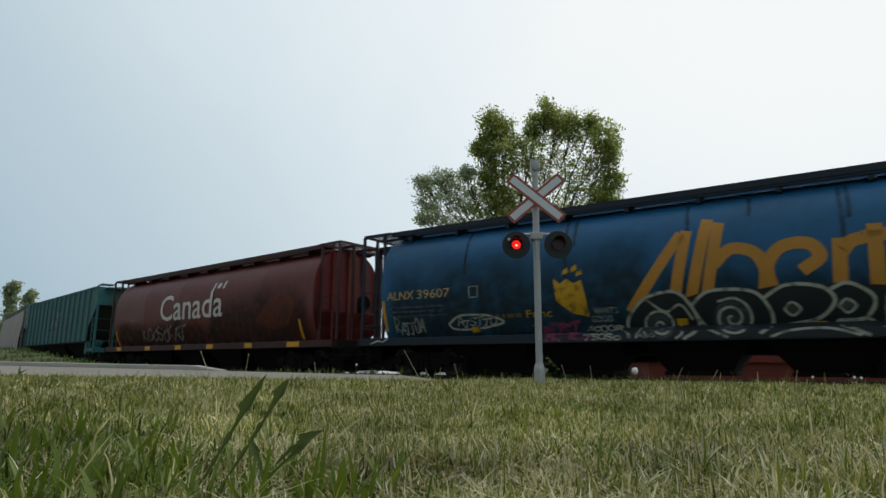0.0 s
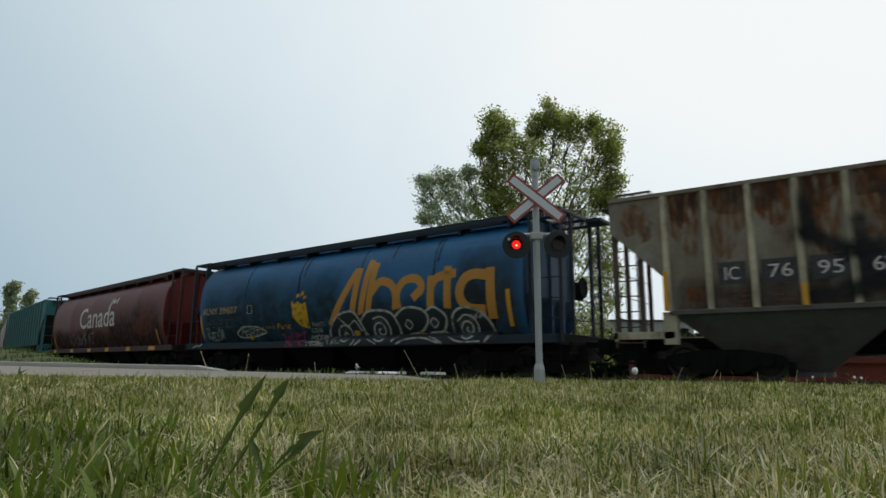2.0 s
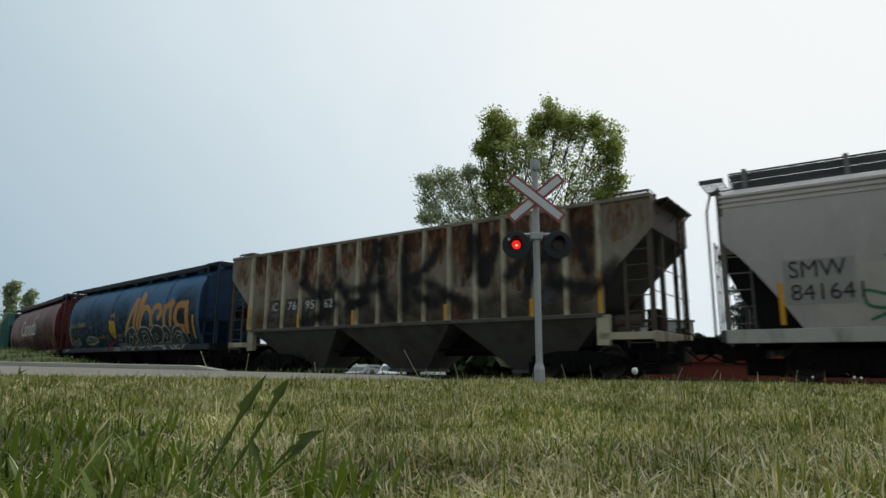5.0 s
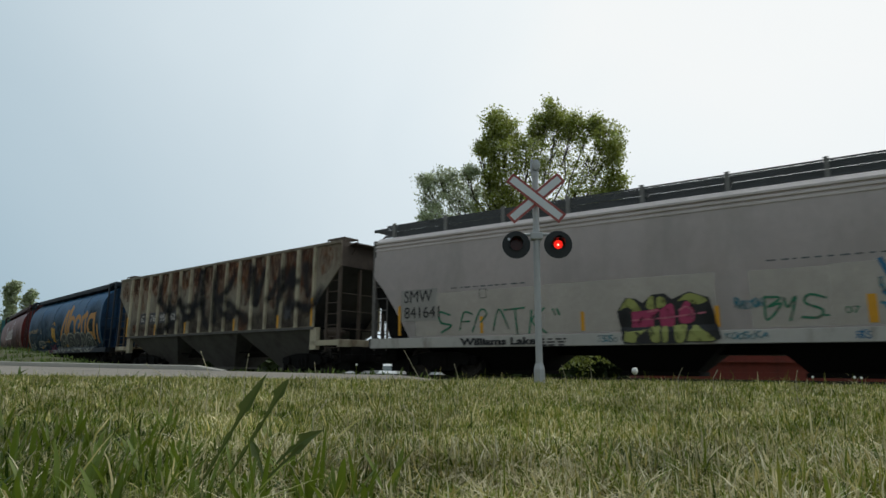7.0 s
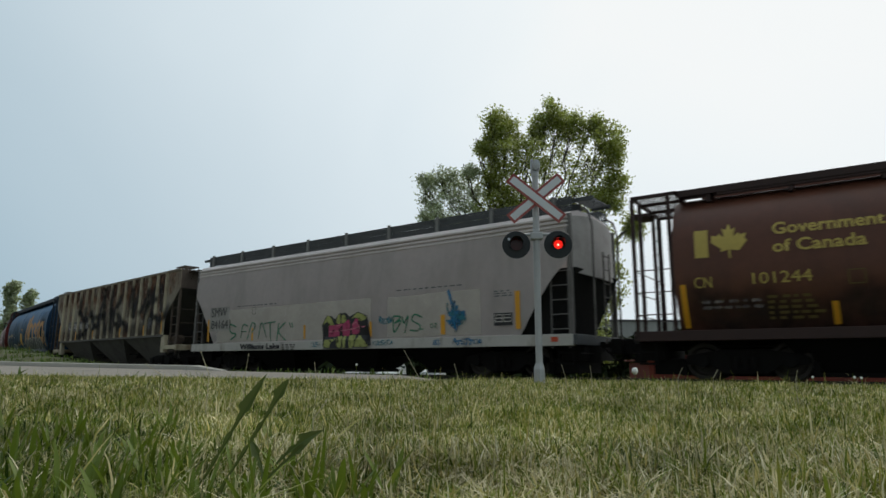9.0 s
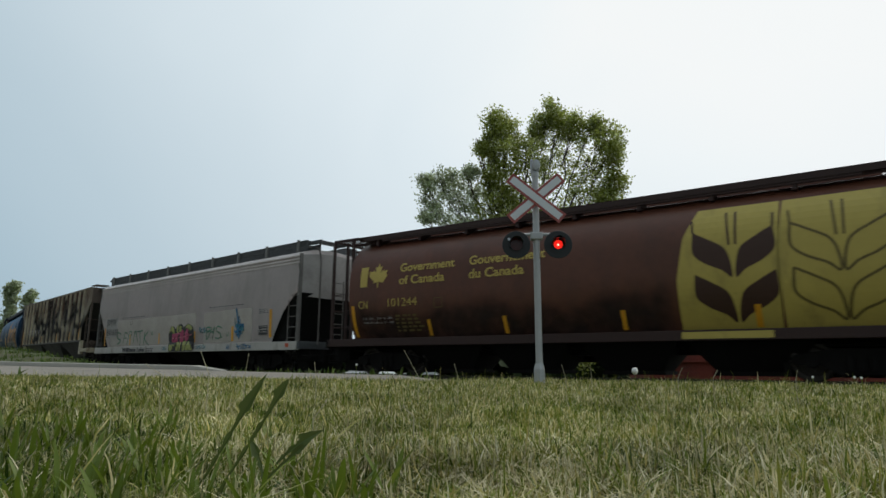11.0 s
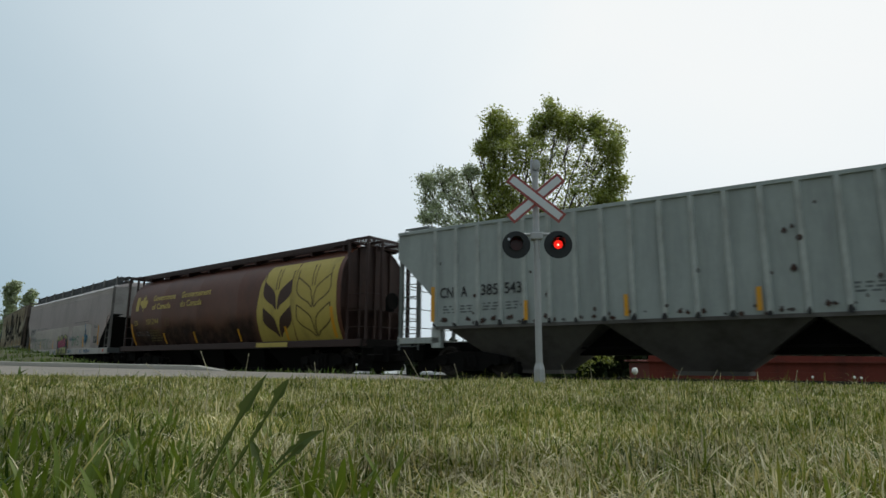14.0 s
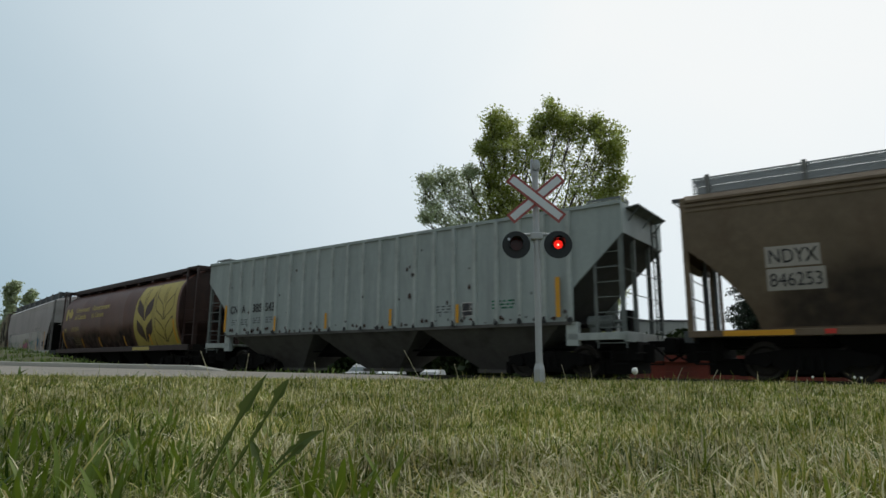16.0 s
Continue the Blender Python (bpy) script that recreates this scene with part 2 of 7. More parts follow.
def spline(points, steps=8):
    """A smooth line through 2D points."""
    pts = [Vector(p) for p in points]
    if len(pts) < 3:
        return pts
    pts = [2 * pts[0] - pts[1]] + pts + [2 * pts[-1] - pts[-2]]
    out = []
    for a, b, c, d in zip(pts, pts[1:], pts[2:], pts[3:]):
        for k in range(steps):
            t = k / steps
            out.append(0.5 * ((2 * b) + (c - a) * t + (2 * a - 5 * b + 4 * c - d) * t * t + (3 * b - a - 3 * c + d) * t ** 3))
    return out + [pts[-2]]


def ribbon(bm, points, width, taper=False):
    """A flat stroke in the (x, z) plane along 2D points."""
    pts = [Vector(p) for p in points]
    prev = None
    for i, p in enumerate(pts):
        d = pts[min(i + 1, len(pts) - 1)] - pts[max(i - 1, 0)]
        if d.length < 1e-6:
            continue
        nrm = Vector((-d.y, d.x)).normalized() * width / 2
        if taper:
            nrm *= 0.35 + 0.65 * math.sin(math.pi * (0.12 + 0.76 * i / (len(pts) - 1)))
        row = (bm.verts.new((p.x + nrm.x, 0, p.y + nrm.y)), bm.verts.new((p.x - nrm.x, 0, p.y - nrm.y)))
        if prev:
            bm.faces.new((prev[0], row[0], row[1], prev[1]))
        prev = row


def patch(bm, points):
    """A flat filled outline in the (x, z) plane."""
    f = bm.faces.new([bm.verts.new((p[0], 0, p[1])) for p in points])
    bmesh.ops.triangulate(bm, faces=[f])


def lettering(text, height, width=None, bold=0.0):
    """The letters of a word as a flat bmesh in the (x, z) plane, from x = 0 on, capitals that high."""
    cu = bpy.data.curves.new("word", "FONT")
    cu.body, cu.size, cu.offset = text, height / 0.69, bold
    cu.resolution_u = 3
    ob = new("word", cu)
    bpy.context.view_layer.update()
    me = bpy.data.meshes.new_from_object(ob)
    bpy.data.objects.remove(ob)
    bpy.data.curves.remove(cu)
    bm = bmesh.new()
    bm.from_mesh(me)
    bpy.data.meshes.remove(me)
    x0 = min(v.co.x for v in bm.verts)
    x1 = max(v.co.x for v in bm.verts)
    k = width / (x1 - x0) if width else 1.0
    for v in bm.verts:
        v.co = ((v.co.x - x0) * k, 0, v.co.y)
    return bm


def wrap(name, bm, material, car, half, x=0.0, z=0.0, proud=0.012, label="", curved=True):
    """Lays flat lettering or paint on the car's near side, whose half width at height z is half(z)."""
    bmesh.ops.translate(bm, verts=bm.verts[:], vec=(x, 0, z))
    if curved:
        zs = [v.co.z for v in bm.verts]
        k = math.floor(min(zs) / 0.14) + 1
        while k * 0.14 < max(zs):
            bmesh.ops.bisect_plane(bm, geom=bm.verts[:] + bm.edges[:] + bm.faces[:], plane_co=(0, 0, k * 0.14), plane_no=(0, 0, 1))
            k += 1
    for v in bm.verts:
        v.co.y = -half(v.co.z) - proud
    bm.normal_update()
    for f in bm.faces:
        if f.normal.y > 0:
            f.normal_flip()
    return part(name, bm, material, car, label)


# ---- the track and the train's way along it ----
SPEED, BEND_FROM, BEND_LENGTH, BEND_RADIUS, SIDE, HALF = 5.2147, -4.784, 78.0, 194.52, 15.0, 1.6
RAIL_TOP = 0.0
car_list = []


def track(s, off=HALF):
    """The place and the heading of the track's line, off metres behind the train's near side."""
    d = max(BEND_FROM - s, 0.0)
    a, b = min(d, BEND_LENGTH) / BEND_RADIUS, max(d - BEND_LENGTH, 0.0)
    r = BEND_RADIUS - off
    if d == 0:
        return s, SIDE + off, 0.0
    return BEND_FROM - r * math.sin(a) - b * math.cos(a), SIDE + off + r * (1 - math.cos(a)) + b * math.sin(a), math.degrees(a)


def on_track(s):
    x, y, a = track(s)
    return pose(x, y, RAIL_TOP, 0, 0, -a)


def hoppercar(name, s0, s1, label):
    """An empty car at its start, which stretches from s0 to s1 along the train at 8 s."""
    mid = (s0 + s1) / 2
    car = thing(name, on_track(mid + SPEED * 8), label, "hopper car", "cars of the freight train")
    car_list.append((car, mid))
    return car


# trucks: built once, their meshes shared
def truck_meshes():
    bm = bmesh.new()
    for y in (-1.02, 1.02):
        out = [(-1.25, 0.36), (-1.25, 0.56), (-0.95, 0.62), (-0.45, 0.70), (0.45, 0.70), (0.95, 0.62), (1.25, 0.56), (1.25, 0.36),
               (0.75, 0.36), (0.42, 0.16), (-0.42, 0.16), (-0.75, 0.36)]
        prism(bm, out, y - 0.08, y + 0.08)
        for x in (-0.9, 0.9):
            rod(bm, (x, y - 0.16, 0.45), (x, y + 0.1, 0.45), 0.15, 12)
        for x in (-0.2, 0, 0.2):
            rod(bm, (x, y - 0.10, 0.24), (x, y - 0.10, 0.56), 0.075, 8)
    box(bm, -0.2, 0.2, -1.15, 1.15, 0.45, 0.68)
    box(bm, -1.3, 1.3, -0.95, 0.95, 0.40, 0.52)
    # brake beams and rods between the wheels
    for x in (-1.38, -0.42, 0.42, 1.38):
        box(bm, x - 0.07, x + 0.07, -0.9, 0.9, 0.10, 0.42)
    box(bm, -1.4, 1.4, -0.12, 0.12, 0.09, 0.42)
    frame_ob = part("truck_frame", bm, M_GRIME)
    bm = bmesh.new()
    for sgn in (-1, 1):
        prof = [(0.66, 0.12), (0.66, 0.28), (0.70, 0.33), (0.685, 0.44), (0.715, 0.455), (0.74, 0.42), (0.83, 0.42), (0.83, 0.34), (0.77, 0.29), (0.77, 0.15), (0.85, 0.11), (0.95, 0.08)]
        b2 = bmesh.new()
        lathe(b2, prof, lambda h, a, c, g=sgn: (a, g * h, c), 28)
        me = bpy.data.meshes.new("tmp")
        b2.to_mesh(me)
        b2.free()
        bm.from_mesh(me)
        bpy.data.meshes.remove(me)
    rod(bm, (0, -0.7, 0), (0, 0.7, 0), 0.09, 12)
    for k in range(3):
        a = 2 * math.pi * k / 3
        for y in (-0.84, 0.84):
            rod(bm, (0.2 * math.cos(a), y - 0.02, 0.2 * math.sin(a)), (0.2 * math.cos(a), y + 0.02, 0.2 * math.sin(a)), 0.04, 8)
    wheel_ob = part("wheelset", bm, M_STEEL)
    return frame_ob, wheel_ob


TRUCK_FRAME, WHEELSET = truck_meshes()
wheel_list = []


def trucks(car, length, inset=2.35):
    for x in (-length / 2 + inset, length / 2 - inset):
        fr = again(TRUCK_FRAME, car, pose(x, 0, 0))
        for dx in (-0.9, 0.9):
            w = again(WHEELSET, fr, pose(dx, 0, 0.44))
            wheel_list.append((w, dx))


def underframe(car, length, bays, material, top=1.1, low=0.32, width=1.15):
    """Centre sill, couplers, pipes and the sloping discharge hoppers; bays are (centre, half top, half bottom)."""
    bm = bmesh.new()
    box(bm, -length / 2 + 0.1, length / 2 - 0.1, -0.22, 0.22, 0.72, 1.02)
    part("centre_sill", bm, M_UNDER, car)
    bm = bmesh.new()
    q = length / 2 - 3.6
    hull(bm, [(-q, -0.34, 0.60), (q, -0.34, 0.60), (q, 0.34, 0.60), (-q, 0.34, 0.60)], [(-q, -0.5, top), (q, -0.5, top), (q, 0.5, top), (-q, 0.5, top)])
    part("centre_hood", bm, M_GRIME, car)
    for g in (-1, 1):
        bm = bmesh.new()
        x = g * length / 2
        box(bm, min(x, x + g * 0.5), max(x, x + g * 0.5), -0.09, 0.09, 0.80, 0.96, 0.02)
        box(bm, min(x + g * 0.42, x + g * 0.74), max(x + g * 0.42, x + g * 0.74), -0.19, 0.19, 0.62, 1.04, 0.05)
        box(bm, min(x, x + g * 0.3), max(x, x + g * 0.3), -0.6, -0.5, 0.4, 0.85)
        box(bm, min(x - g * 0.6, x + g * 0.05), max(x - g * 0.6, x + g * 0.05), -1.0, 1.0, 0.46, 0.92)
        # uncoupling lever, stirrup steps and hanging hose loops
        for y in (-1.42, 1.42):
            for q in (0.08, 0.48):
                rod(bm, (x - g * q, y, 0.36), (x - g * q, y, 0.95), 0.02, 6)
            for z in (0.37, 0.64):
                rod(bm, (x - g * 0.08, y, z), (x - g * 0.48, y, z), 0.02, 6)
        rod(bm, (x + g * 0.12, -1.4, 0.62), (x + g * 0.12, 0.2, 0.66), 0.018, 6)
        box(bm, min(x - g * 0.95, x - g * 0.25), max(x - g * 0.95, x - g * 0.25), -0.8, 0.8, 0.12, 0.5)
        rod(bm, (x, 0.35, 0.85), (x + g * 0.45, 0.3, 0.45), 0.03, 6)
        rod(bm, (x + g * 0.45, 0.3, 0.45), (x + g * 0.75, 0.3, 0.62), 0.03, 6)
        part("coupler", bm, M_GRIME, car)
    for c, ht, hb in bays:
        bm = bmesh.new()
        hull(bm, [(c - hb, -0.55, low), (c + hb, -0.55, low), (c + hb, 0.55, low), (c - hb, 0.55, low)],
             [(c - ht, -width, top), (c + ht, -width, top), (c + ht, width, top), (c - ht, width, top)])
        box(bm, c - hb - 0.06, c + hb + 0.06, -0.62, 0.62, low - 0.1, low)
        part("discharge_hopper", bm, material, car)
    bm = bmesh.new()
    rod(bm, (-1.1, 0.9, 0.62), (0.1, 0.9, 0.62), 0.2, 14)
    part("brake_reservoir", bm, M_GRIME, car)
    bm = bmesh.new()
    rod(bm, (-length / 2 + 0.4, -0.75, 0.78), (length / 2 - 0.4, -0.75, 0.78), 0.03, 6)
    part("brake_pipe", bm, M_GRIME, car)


def ladder(car, x, y, z0, z1, material, width=0.42, axis="x", step=0.38):
    bm = bmesh.new()
    dx, dy = (width / 2, 0) if axis == "x" else (0, width / 2)
    for g in (-1, 1):
        rod(bm, (x + g * dx, y + g * dy, z0), (x + g * dx, y + g * dy, z1), 0.022, 6)
    z = z0 + 0.12
    while z < z1 - 0.05:
        rod(bm, (x - dx, y - dy, z), (x + dx, y + dy, z), 0.016, 6)
        z += step
    part("ladder", bm, material, car)


def strips(car, half, xs, z0, z1, width=0.1, flat=False):
    for x in xs:
        bm = bmesh.new()
        patch(bm, [(x - width / 2, z0), (x + width / 2, z0), (x + width / 2, z1), (x - width / 2, z1)])
        wrap("reflective_strip", bm, M_YELLOW, car, half, proud=0.016, curved=not flat)


# ---- round-sided grain hoppers ----
def round_half(z):
    """Half the width of a round-sided car's tank at height z."""
    d = z - 2.6
    if d < 0:
        return 1.6 * (1 - 0.26 * (min(-d, 1.6) / 1.5) ** 2.2)
    return 1.6 * max(0.0, 1 - (min(d, 1.949) / 1.95) ** 3.0) ** 0.5


def round_car(s0, s1, paint, label):
    length = s1 - s0
    car = hoppercar("grain_hopper_car", s0, s1, label)
    h = length / 2
    tank0, tank1 = -h + 1.05, h - 1.05
    # tank with slight hoops where its plates meet
    zs = [1.02 + (4.54 - 1.02) * (i / 36) ** 0.9 for i in range(37)]
    sec = [(-round_half(z), z) for z in zs] + [(round_half(z), z) for z in zs[::-1]]
    bm = bmesh.new()
    xs = [tank0 + (tank1 - tank0) * i / 5 for i in range(6)]
    cuts = []
    for x in xs:
        cuts += [(x, 1.0)] if x in (xs[0], xs[-1]) else [(x - 0.05, 1.0), (x - 0.02, 1.002), (x + 0.02, 1.002), (x + 0.05, 1.0)]
    rings = [[bm.verts.new((x, y * k, z)) for y, z in sec] for x, k in cuts]
    for a, b in zip(rings, rings[1:]):
        for i in range(len(sec)):
            j = (i + 1) % len(sec)
            bm.faces.new((a[i], a[j], b[j], b[i]))
    bmesh.ops.recalc_face_normals(bm, faces=bm.faces[:])
    part("tank", bm, paint, car, smooth=True)
    for g, x in ((-1, tank0), (1, tank1)):
        # end sheet, set back and sloping in below, with upright stiffeners
        bm = bmesh.new()
        a = [bm.verts.new((x, y, z)) for y, z in sec]
        b = [bm.verts.new((x + g * 0.02 - g * 0.12 * (1 - abs(y) / 1.6) - g * 0.5 * max(0, (2.2 - z)) / 1.2, y * 0.97, z)) for y, z in sec]
        for i in range(len(sec)):
            j = (i + 1) % len(sec)
            bm.faces.new((a[i], a[j], b[j], b[i]))
        k = len(zs)
        for i in range(k - 1):
            bm.faces.new((b[i], b[i + 1], b[2 * k - 2 - i], b[2 * k - 1 - i]))
        for y in (-0.75, 0.0, 0.75):
            box(bm, min(x, x + g * 0.07), max(x, x + g * 0.07), y - 0.05, y + 0.05, 1.1, round_top(y))
        bmesh.ops.recalc_face_normals(bm, faces=bm.faces[:])
        part("end_sheet", bm, M_TANKEND[paint.name], car)
    for y in (-1, 1):
        bm = bmesh.new()
        box(bm, -h, h, min(y * 1.30, y * 1.52), max(y * 1.30, y * 1.52), 0.90, 1.14, 0.012)
        part("side_sill", bm, M_CAGE[paint.name], car)
    for g in (-1, 1):
        x = g * h
        bm = bmesh.new()
        box(bm, min(x, x - g * 1.3), max(x, x - g * 1.3), -1.5, 1.5, 1.0, 1.07)
        box(bm, min(x, x - g * 0.12), max(x, x - g * 0.12), -1.52, 1.52, 0.86, 1.14)
        part("end_platform", bm, M_UNDER, car)
        # roof crossing: mesh grating on a frame
        bm = bmesh.new()
        xa, xb = sorted((x - g * 0.02, x - g * 1.15))
        for y in (-1.3, -0.45, 0.45, 1.3):
            box(bm, xa, xb, y - 0.03, y + 0.03, 4.50, 4.58)
        for xx in (xa, xb - 0.06):
            box(bm, xx, xx + 0.06, -1.33, 1.33, 4.5, 4.58)
        i = xa + 0.08
        while i < xb:
            box(bm, i, i + 0.006, -1.3, 1.3, 4.555, 4.57)
            i += 0.085
        yy = -1.28
        while yy < 1.28:
            box(bm, xa, xb, yy, yy + 0.006, 4.555, 4.568)
            yy += 0.085
        part("roof_grating", bm, M_CAGE[paint.name], car)
        for xx, y in ((x - g * 0.05, -1.32), (x - g * 0.05, -0.66), (x - g * 0.05, 0.66), (x - g * 0.05, 1.32), (x - g * 0.95, -1.34), (x - g * 0.95, 1.34)):
            bm = bmesh.new()
            box(bm, xx - 0.045, xx + 0.045, y - 0.035, y + 0.035, 1.05, 4.5)
            part("cage_post", bm, M_CAGE[paint.name], car)
        for z in (1.55, 2.1, 2.65):
            bm = bmesh.new()
            rod(bm, (x - g * 0.05, -1.32, z), (x - g * 0.05, 1.32, z), 0.014, 6)
            rod(bm, (x - g * 0.05, -1.34, z), (x - g * 0.95, -1.34, z), 0.014, 6)
            part("grab_rail", bm, M_CAGE[paint.name], car)
        ladder(car, x - g * 0.03, 0.95, 1.05, 4.5, M_CAGE[paint.name], axis="y")
        # ladder head that reaches out past the end
        bm = bmesh.new()
        box(bm, min(x, x + g * 0.45), max(x, x + g * 0.45), 0.3, 1.1, 4.44, 4.52)
        part("end_step", bm, M_CAGE[paint.name], car)
    # hand brake wheel on one end
    bm = bmesh.new()
    lathe(bm, [(0.0, 0.05), (0.02, 0.29), (0.05, 0.3), (0.07, 0.28), (0.05, 0.05)], lambda d, a, b: (h + 0.05 + d, -0.25 + a, 2.45 + b), 18)
    box(bm, h - 0.1, h + 0.05, -0.4, -0.1, 2.1, 2.6, 0.02)
    part("brake_wheel", bm, M_GRIME, car)
    # roof: trough hatches and running boards on brackets
    bm = bmesh.new()
    box(bm, tank0 + 0.5, tank1 - 0.5, -0.35, 0.35, 4.45, 4.6, 0.03)
    part("roof_hatch", bm, paint, car)
    for y in (-0.85, 0.85):
        bm = bmesh.new()
        box(bm, -h + 1.1, h - 1.1, y - 0.33, y + 0.33, 4.52, 4.57)
        box(bm, -h + 1.1, h - 1.1, y - 0.35 if y < 0 else y + 0.33, y - 0.33 if y < 0 else y + 0.35, 4.44, 4.60)
        part("running_board", bm, M_CAGE[paint.name], car)
        bm = bmesh.new()
        box(bm, tank0 + 1.0, tank1 - 0.9, y - 0.33 if y < 0 else y + 0.31, y - 0.31 if y < 0 else y + 0.33, 4.38, 4.46)
        part("fascia", bm, M_CAGE[paint.name], car)
        i = tank0 + 0.8
        while i < tank1:
            bm = bmesh.new()
            box(bm, i - 0.05, i + 0.05, y - 0.3, y + 0.3, 4.25, 4.52)
            part("bracket", bm, M_CAGE[paint.name], car)
            i += 1.75
    q = length / 17.7
    underframe(car, length, [(-4.3 * q, 1.5, 0.8), (-1.45 * q, 1.35, 0.75), (1.45 * q, 1.35, 0.75), (4.3 * q, 1.5, 0.8)], M_GRIME, 1.1, 0.2)
    trucks(car, length)
    return car


def round_top(y):
    z = 4.5
    while round_half(z) < abs(y):
        z -= 0.05
    return z


M_CAGE = {"blue_car_paint": mat("dark_blue_frame_paint", (0.009, 0.02, 0.034), 0.3, 0.6, 8),
          "maroon_car_paint": mat("dark_maroon_frame_paint", (0.05, 0.014, 0.012), 0.3, 0.55, 8),
          "brown_car_paint": mat("dark_brown_frame_paint", (0.035, 0.015, 0.012), 0.3, 0.55, 8)}


# end sheet paints, mottled with a darker tone
M_TANKEND = {"blue_car_paint": mat("sooty_blue_end_paint", (0.008, 0.05, 0.12), 0.35, 0.55, 6, stain=(0.008, 0.016, 0.026), amount=0.6, stain_scale=1.2, sharp=0.35),
             "maroon_car_paint": mat("sooty_maroon_end_paint", (0.16, 0.016, 0.013), 0.35, 0.6, 6, stain=(0.03, 0.009, 0.008), amount=0.45, stain_scale=1.2, sharp=0.35),
             "brown_car_paint": mat("sooty_brown_end_paint", (0.045, 0.02, 0.014), 0.35, 0.65, 6, stain=(0.014, 0.009, 0.008), amount=0.6, stain_scale=1.2, stain_stretch=(1, 1.4, 0.6), sharp=0.35)}


# ---- ribbed hopper cars ----
def flat_half(z):
    return 1.58


def ribbed_car(s0, s1, paint, label, top, bottom, end_drop, end_in, ribs, rib_paint, bay_paint, bays, ends=None):
    """Flat side sheets with upright ribs; the sheets' lower ends slope in over the trucks."""
    length = s1 - s0
    car = hoppercar("ribbed_hopper_car", s0, s1, label)
    h = length / 2
    ends = ends or rib_paint
    out = [(-h, top), (-h, top - end_drop), (-h + end_in, top - end_drop - end_in * 0.95), (-h + end_in, bottom),
           (h - end_in, bottom), (h - end_in, top - end_drop - end_in * 0.95), (h, top - end_drop), (h, top)]
    for name, y0, y1 in (("side_sheet", -1.58, -1.54), ("side_sheet", 1.54, 1.58)):
        bm = bmesh.new()
        prism(bm, out[::-1], y0, y1)
        bmesh.ops.recalc_face_normals(bm, faces=bm.faces[:])
        part(name, bm, paint, car)
    # sloping end sheets, roof and top rim
    for g in (-1, 1):
        bm = bmesh.new()
        hull(bm, [(g * (h - end_in - 0.75), -1.53, bottom), (g * (h - end_in - 0.75), 1.53, bottom), (g * (h - end_in - 1.5), 1.53, bottom), (g * (h - end_in - 1.5), -1.53, bottom)],
             [(g * (h - 0.02), -1.53, top - end_drop), (g * (h - 0.02), 1.53, top - end_drop), (g * (h - 0.12), 1.53, top - end_drop), (g * (h - 0.12), -1.53, top - end_drop)])
        bmesh.ops.recalc_face_normals(bm, faces=bm.faces[:])
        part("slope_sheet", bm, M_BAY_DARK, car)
        if g > 0:
            # brake cylinder and its valve on the end platform
            bm = bmesh.new()
            rod(bm, (h - 1.15, -1.1, 1.42), (h - 0.5, -1.1, 1.42), 0.17, 14)
            rod(bm, (h - 0.5, -1.1, 1.42), (h - 0.2, -1.1, 1.42), 0.04, 8)
            box(bm, h - 1.1, h - 0.9, -1.2, -1.0, 1.05, 1.3)
            box(bm, h - 0.7, h - 0.6, -1.2, -1.0, 1.05, 1.3)
            part("brake_cylinder", bm, ends, car)
            bm = bmesh.new()
            box(bm, h - 0.55, h - 0.25, -0.6, -0.25, 1.06, 1.75, 0.02)
            part("brake_valve", bm, M_GRIME, car)
        bm = bmesh.new()
        box(bm, min(g * h, g * (h - 0.05)), max(g * h, g * (h - 0.05)), -1.54, 1.54, top - end_drop, top)
        part("end_wall", bm, M_ENDRUST if paint is M_RUSTED else paint, car)
        for y in (-1.5, -0.6, 0.6, 1.5):
            bm = bmesh.new()
            box(bm, g * (h - 0.1) - 0.05, g * (h - 0.1) + 0.05, y - 0.05, y + 0.05, 1.05, top - 0.3)
            part("end_post", bm, ends, car)
        for y in (-1.5, 1.5):
            bm = bmesh.new()
            xx = g * (h - end_in * 0.55)
            box(bm, xx - 0.035, xx + 0.035, y - 0.03, y + 0.03, 0.9, top - end_drop - end_in * 0.45)
            part("end_post", bm, ends, car)
        ladder(car, g * (h - end_in * 0.28), -1.52, 0.75, top - end_drop, ends, 0.5 * end_in)
        ladder(car, g * (h + 0.02), 0.9, 0.75, top - 0.1, ends, axis="y")
        for z in (1.5, 2.1, 2.7):
            bm = bmesh.new()
            rod(bm, (g * (h - 0.02), -1.5, z), (g * (h - 0.02), 1.5, z), 0.014, 6)
            part("grab_rail", bm, ends, car)
        bm = bmesh.new()
        box(bm, min(g * h, g * (h - end_in - 0.1)), max(g * h, g * (h - end_in - 0.1)), -1.56, -1.40, 0.95, 1.13, 0.01)
        box(bm, min(g * h, g * (h - end_in - 0.1)), max(g * h, g * (h - end_in - 0.1)), 1.40, 1.56, 0.95, 1.13, 0.01)
        box(bm, min(g * h, g * (h - 0.1)), max(g * h, g * (h - 0.1)), -1.56, 1.56, 0.9, 1.15, 0.01)
        box(bm, min(g * h, g * (h - 0.9)), max(g * h, g * (h - 0.9)), -1.4, 1.4, 1.02, 1.06)
        part("end_sill", bm, rib_paint, car)
        bm = bmesh.new()
        box(bm, g * (h - end_in) - 0.16, g * (h - end_in) + 0.16, -1.56, -1.38, 0.82, bottom)
        part("bolster_plate", bm, rib_paint, car)
        # end running board on brackets
        bm = bmesh.new()
        xa, xb = sorted((g * (h - 0.05), g * (h + 0.32)))
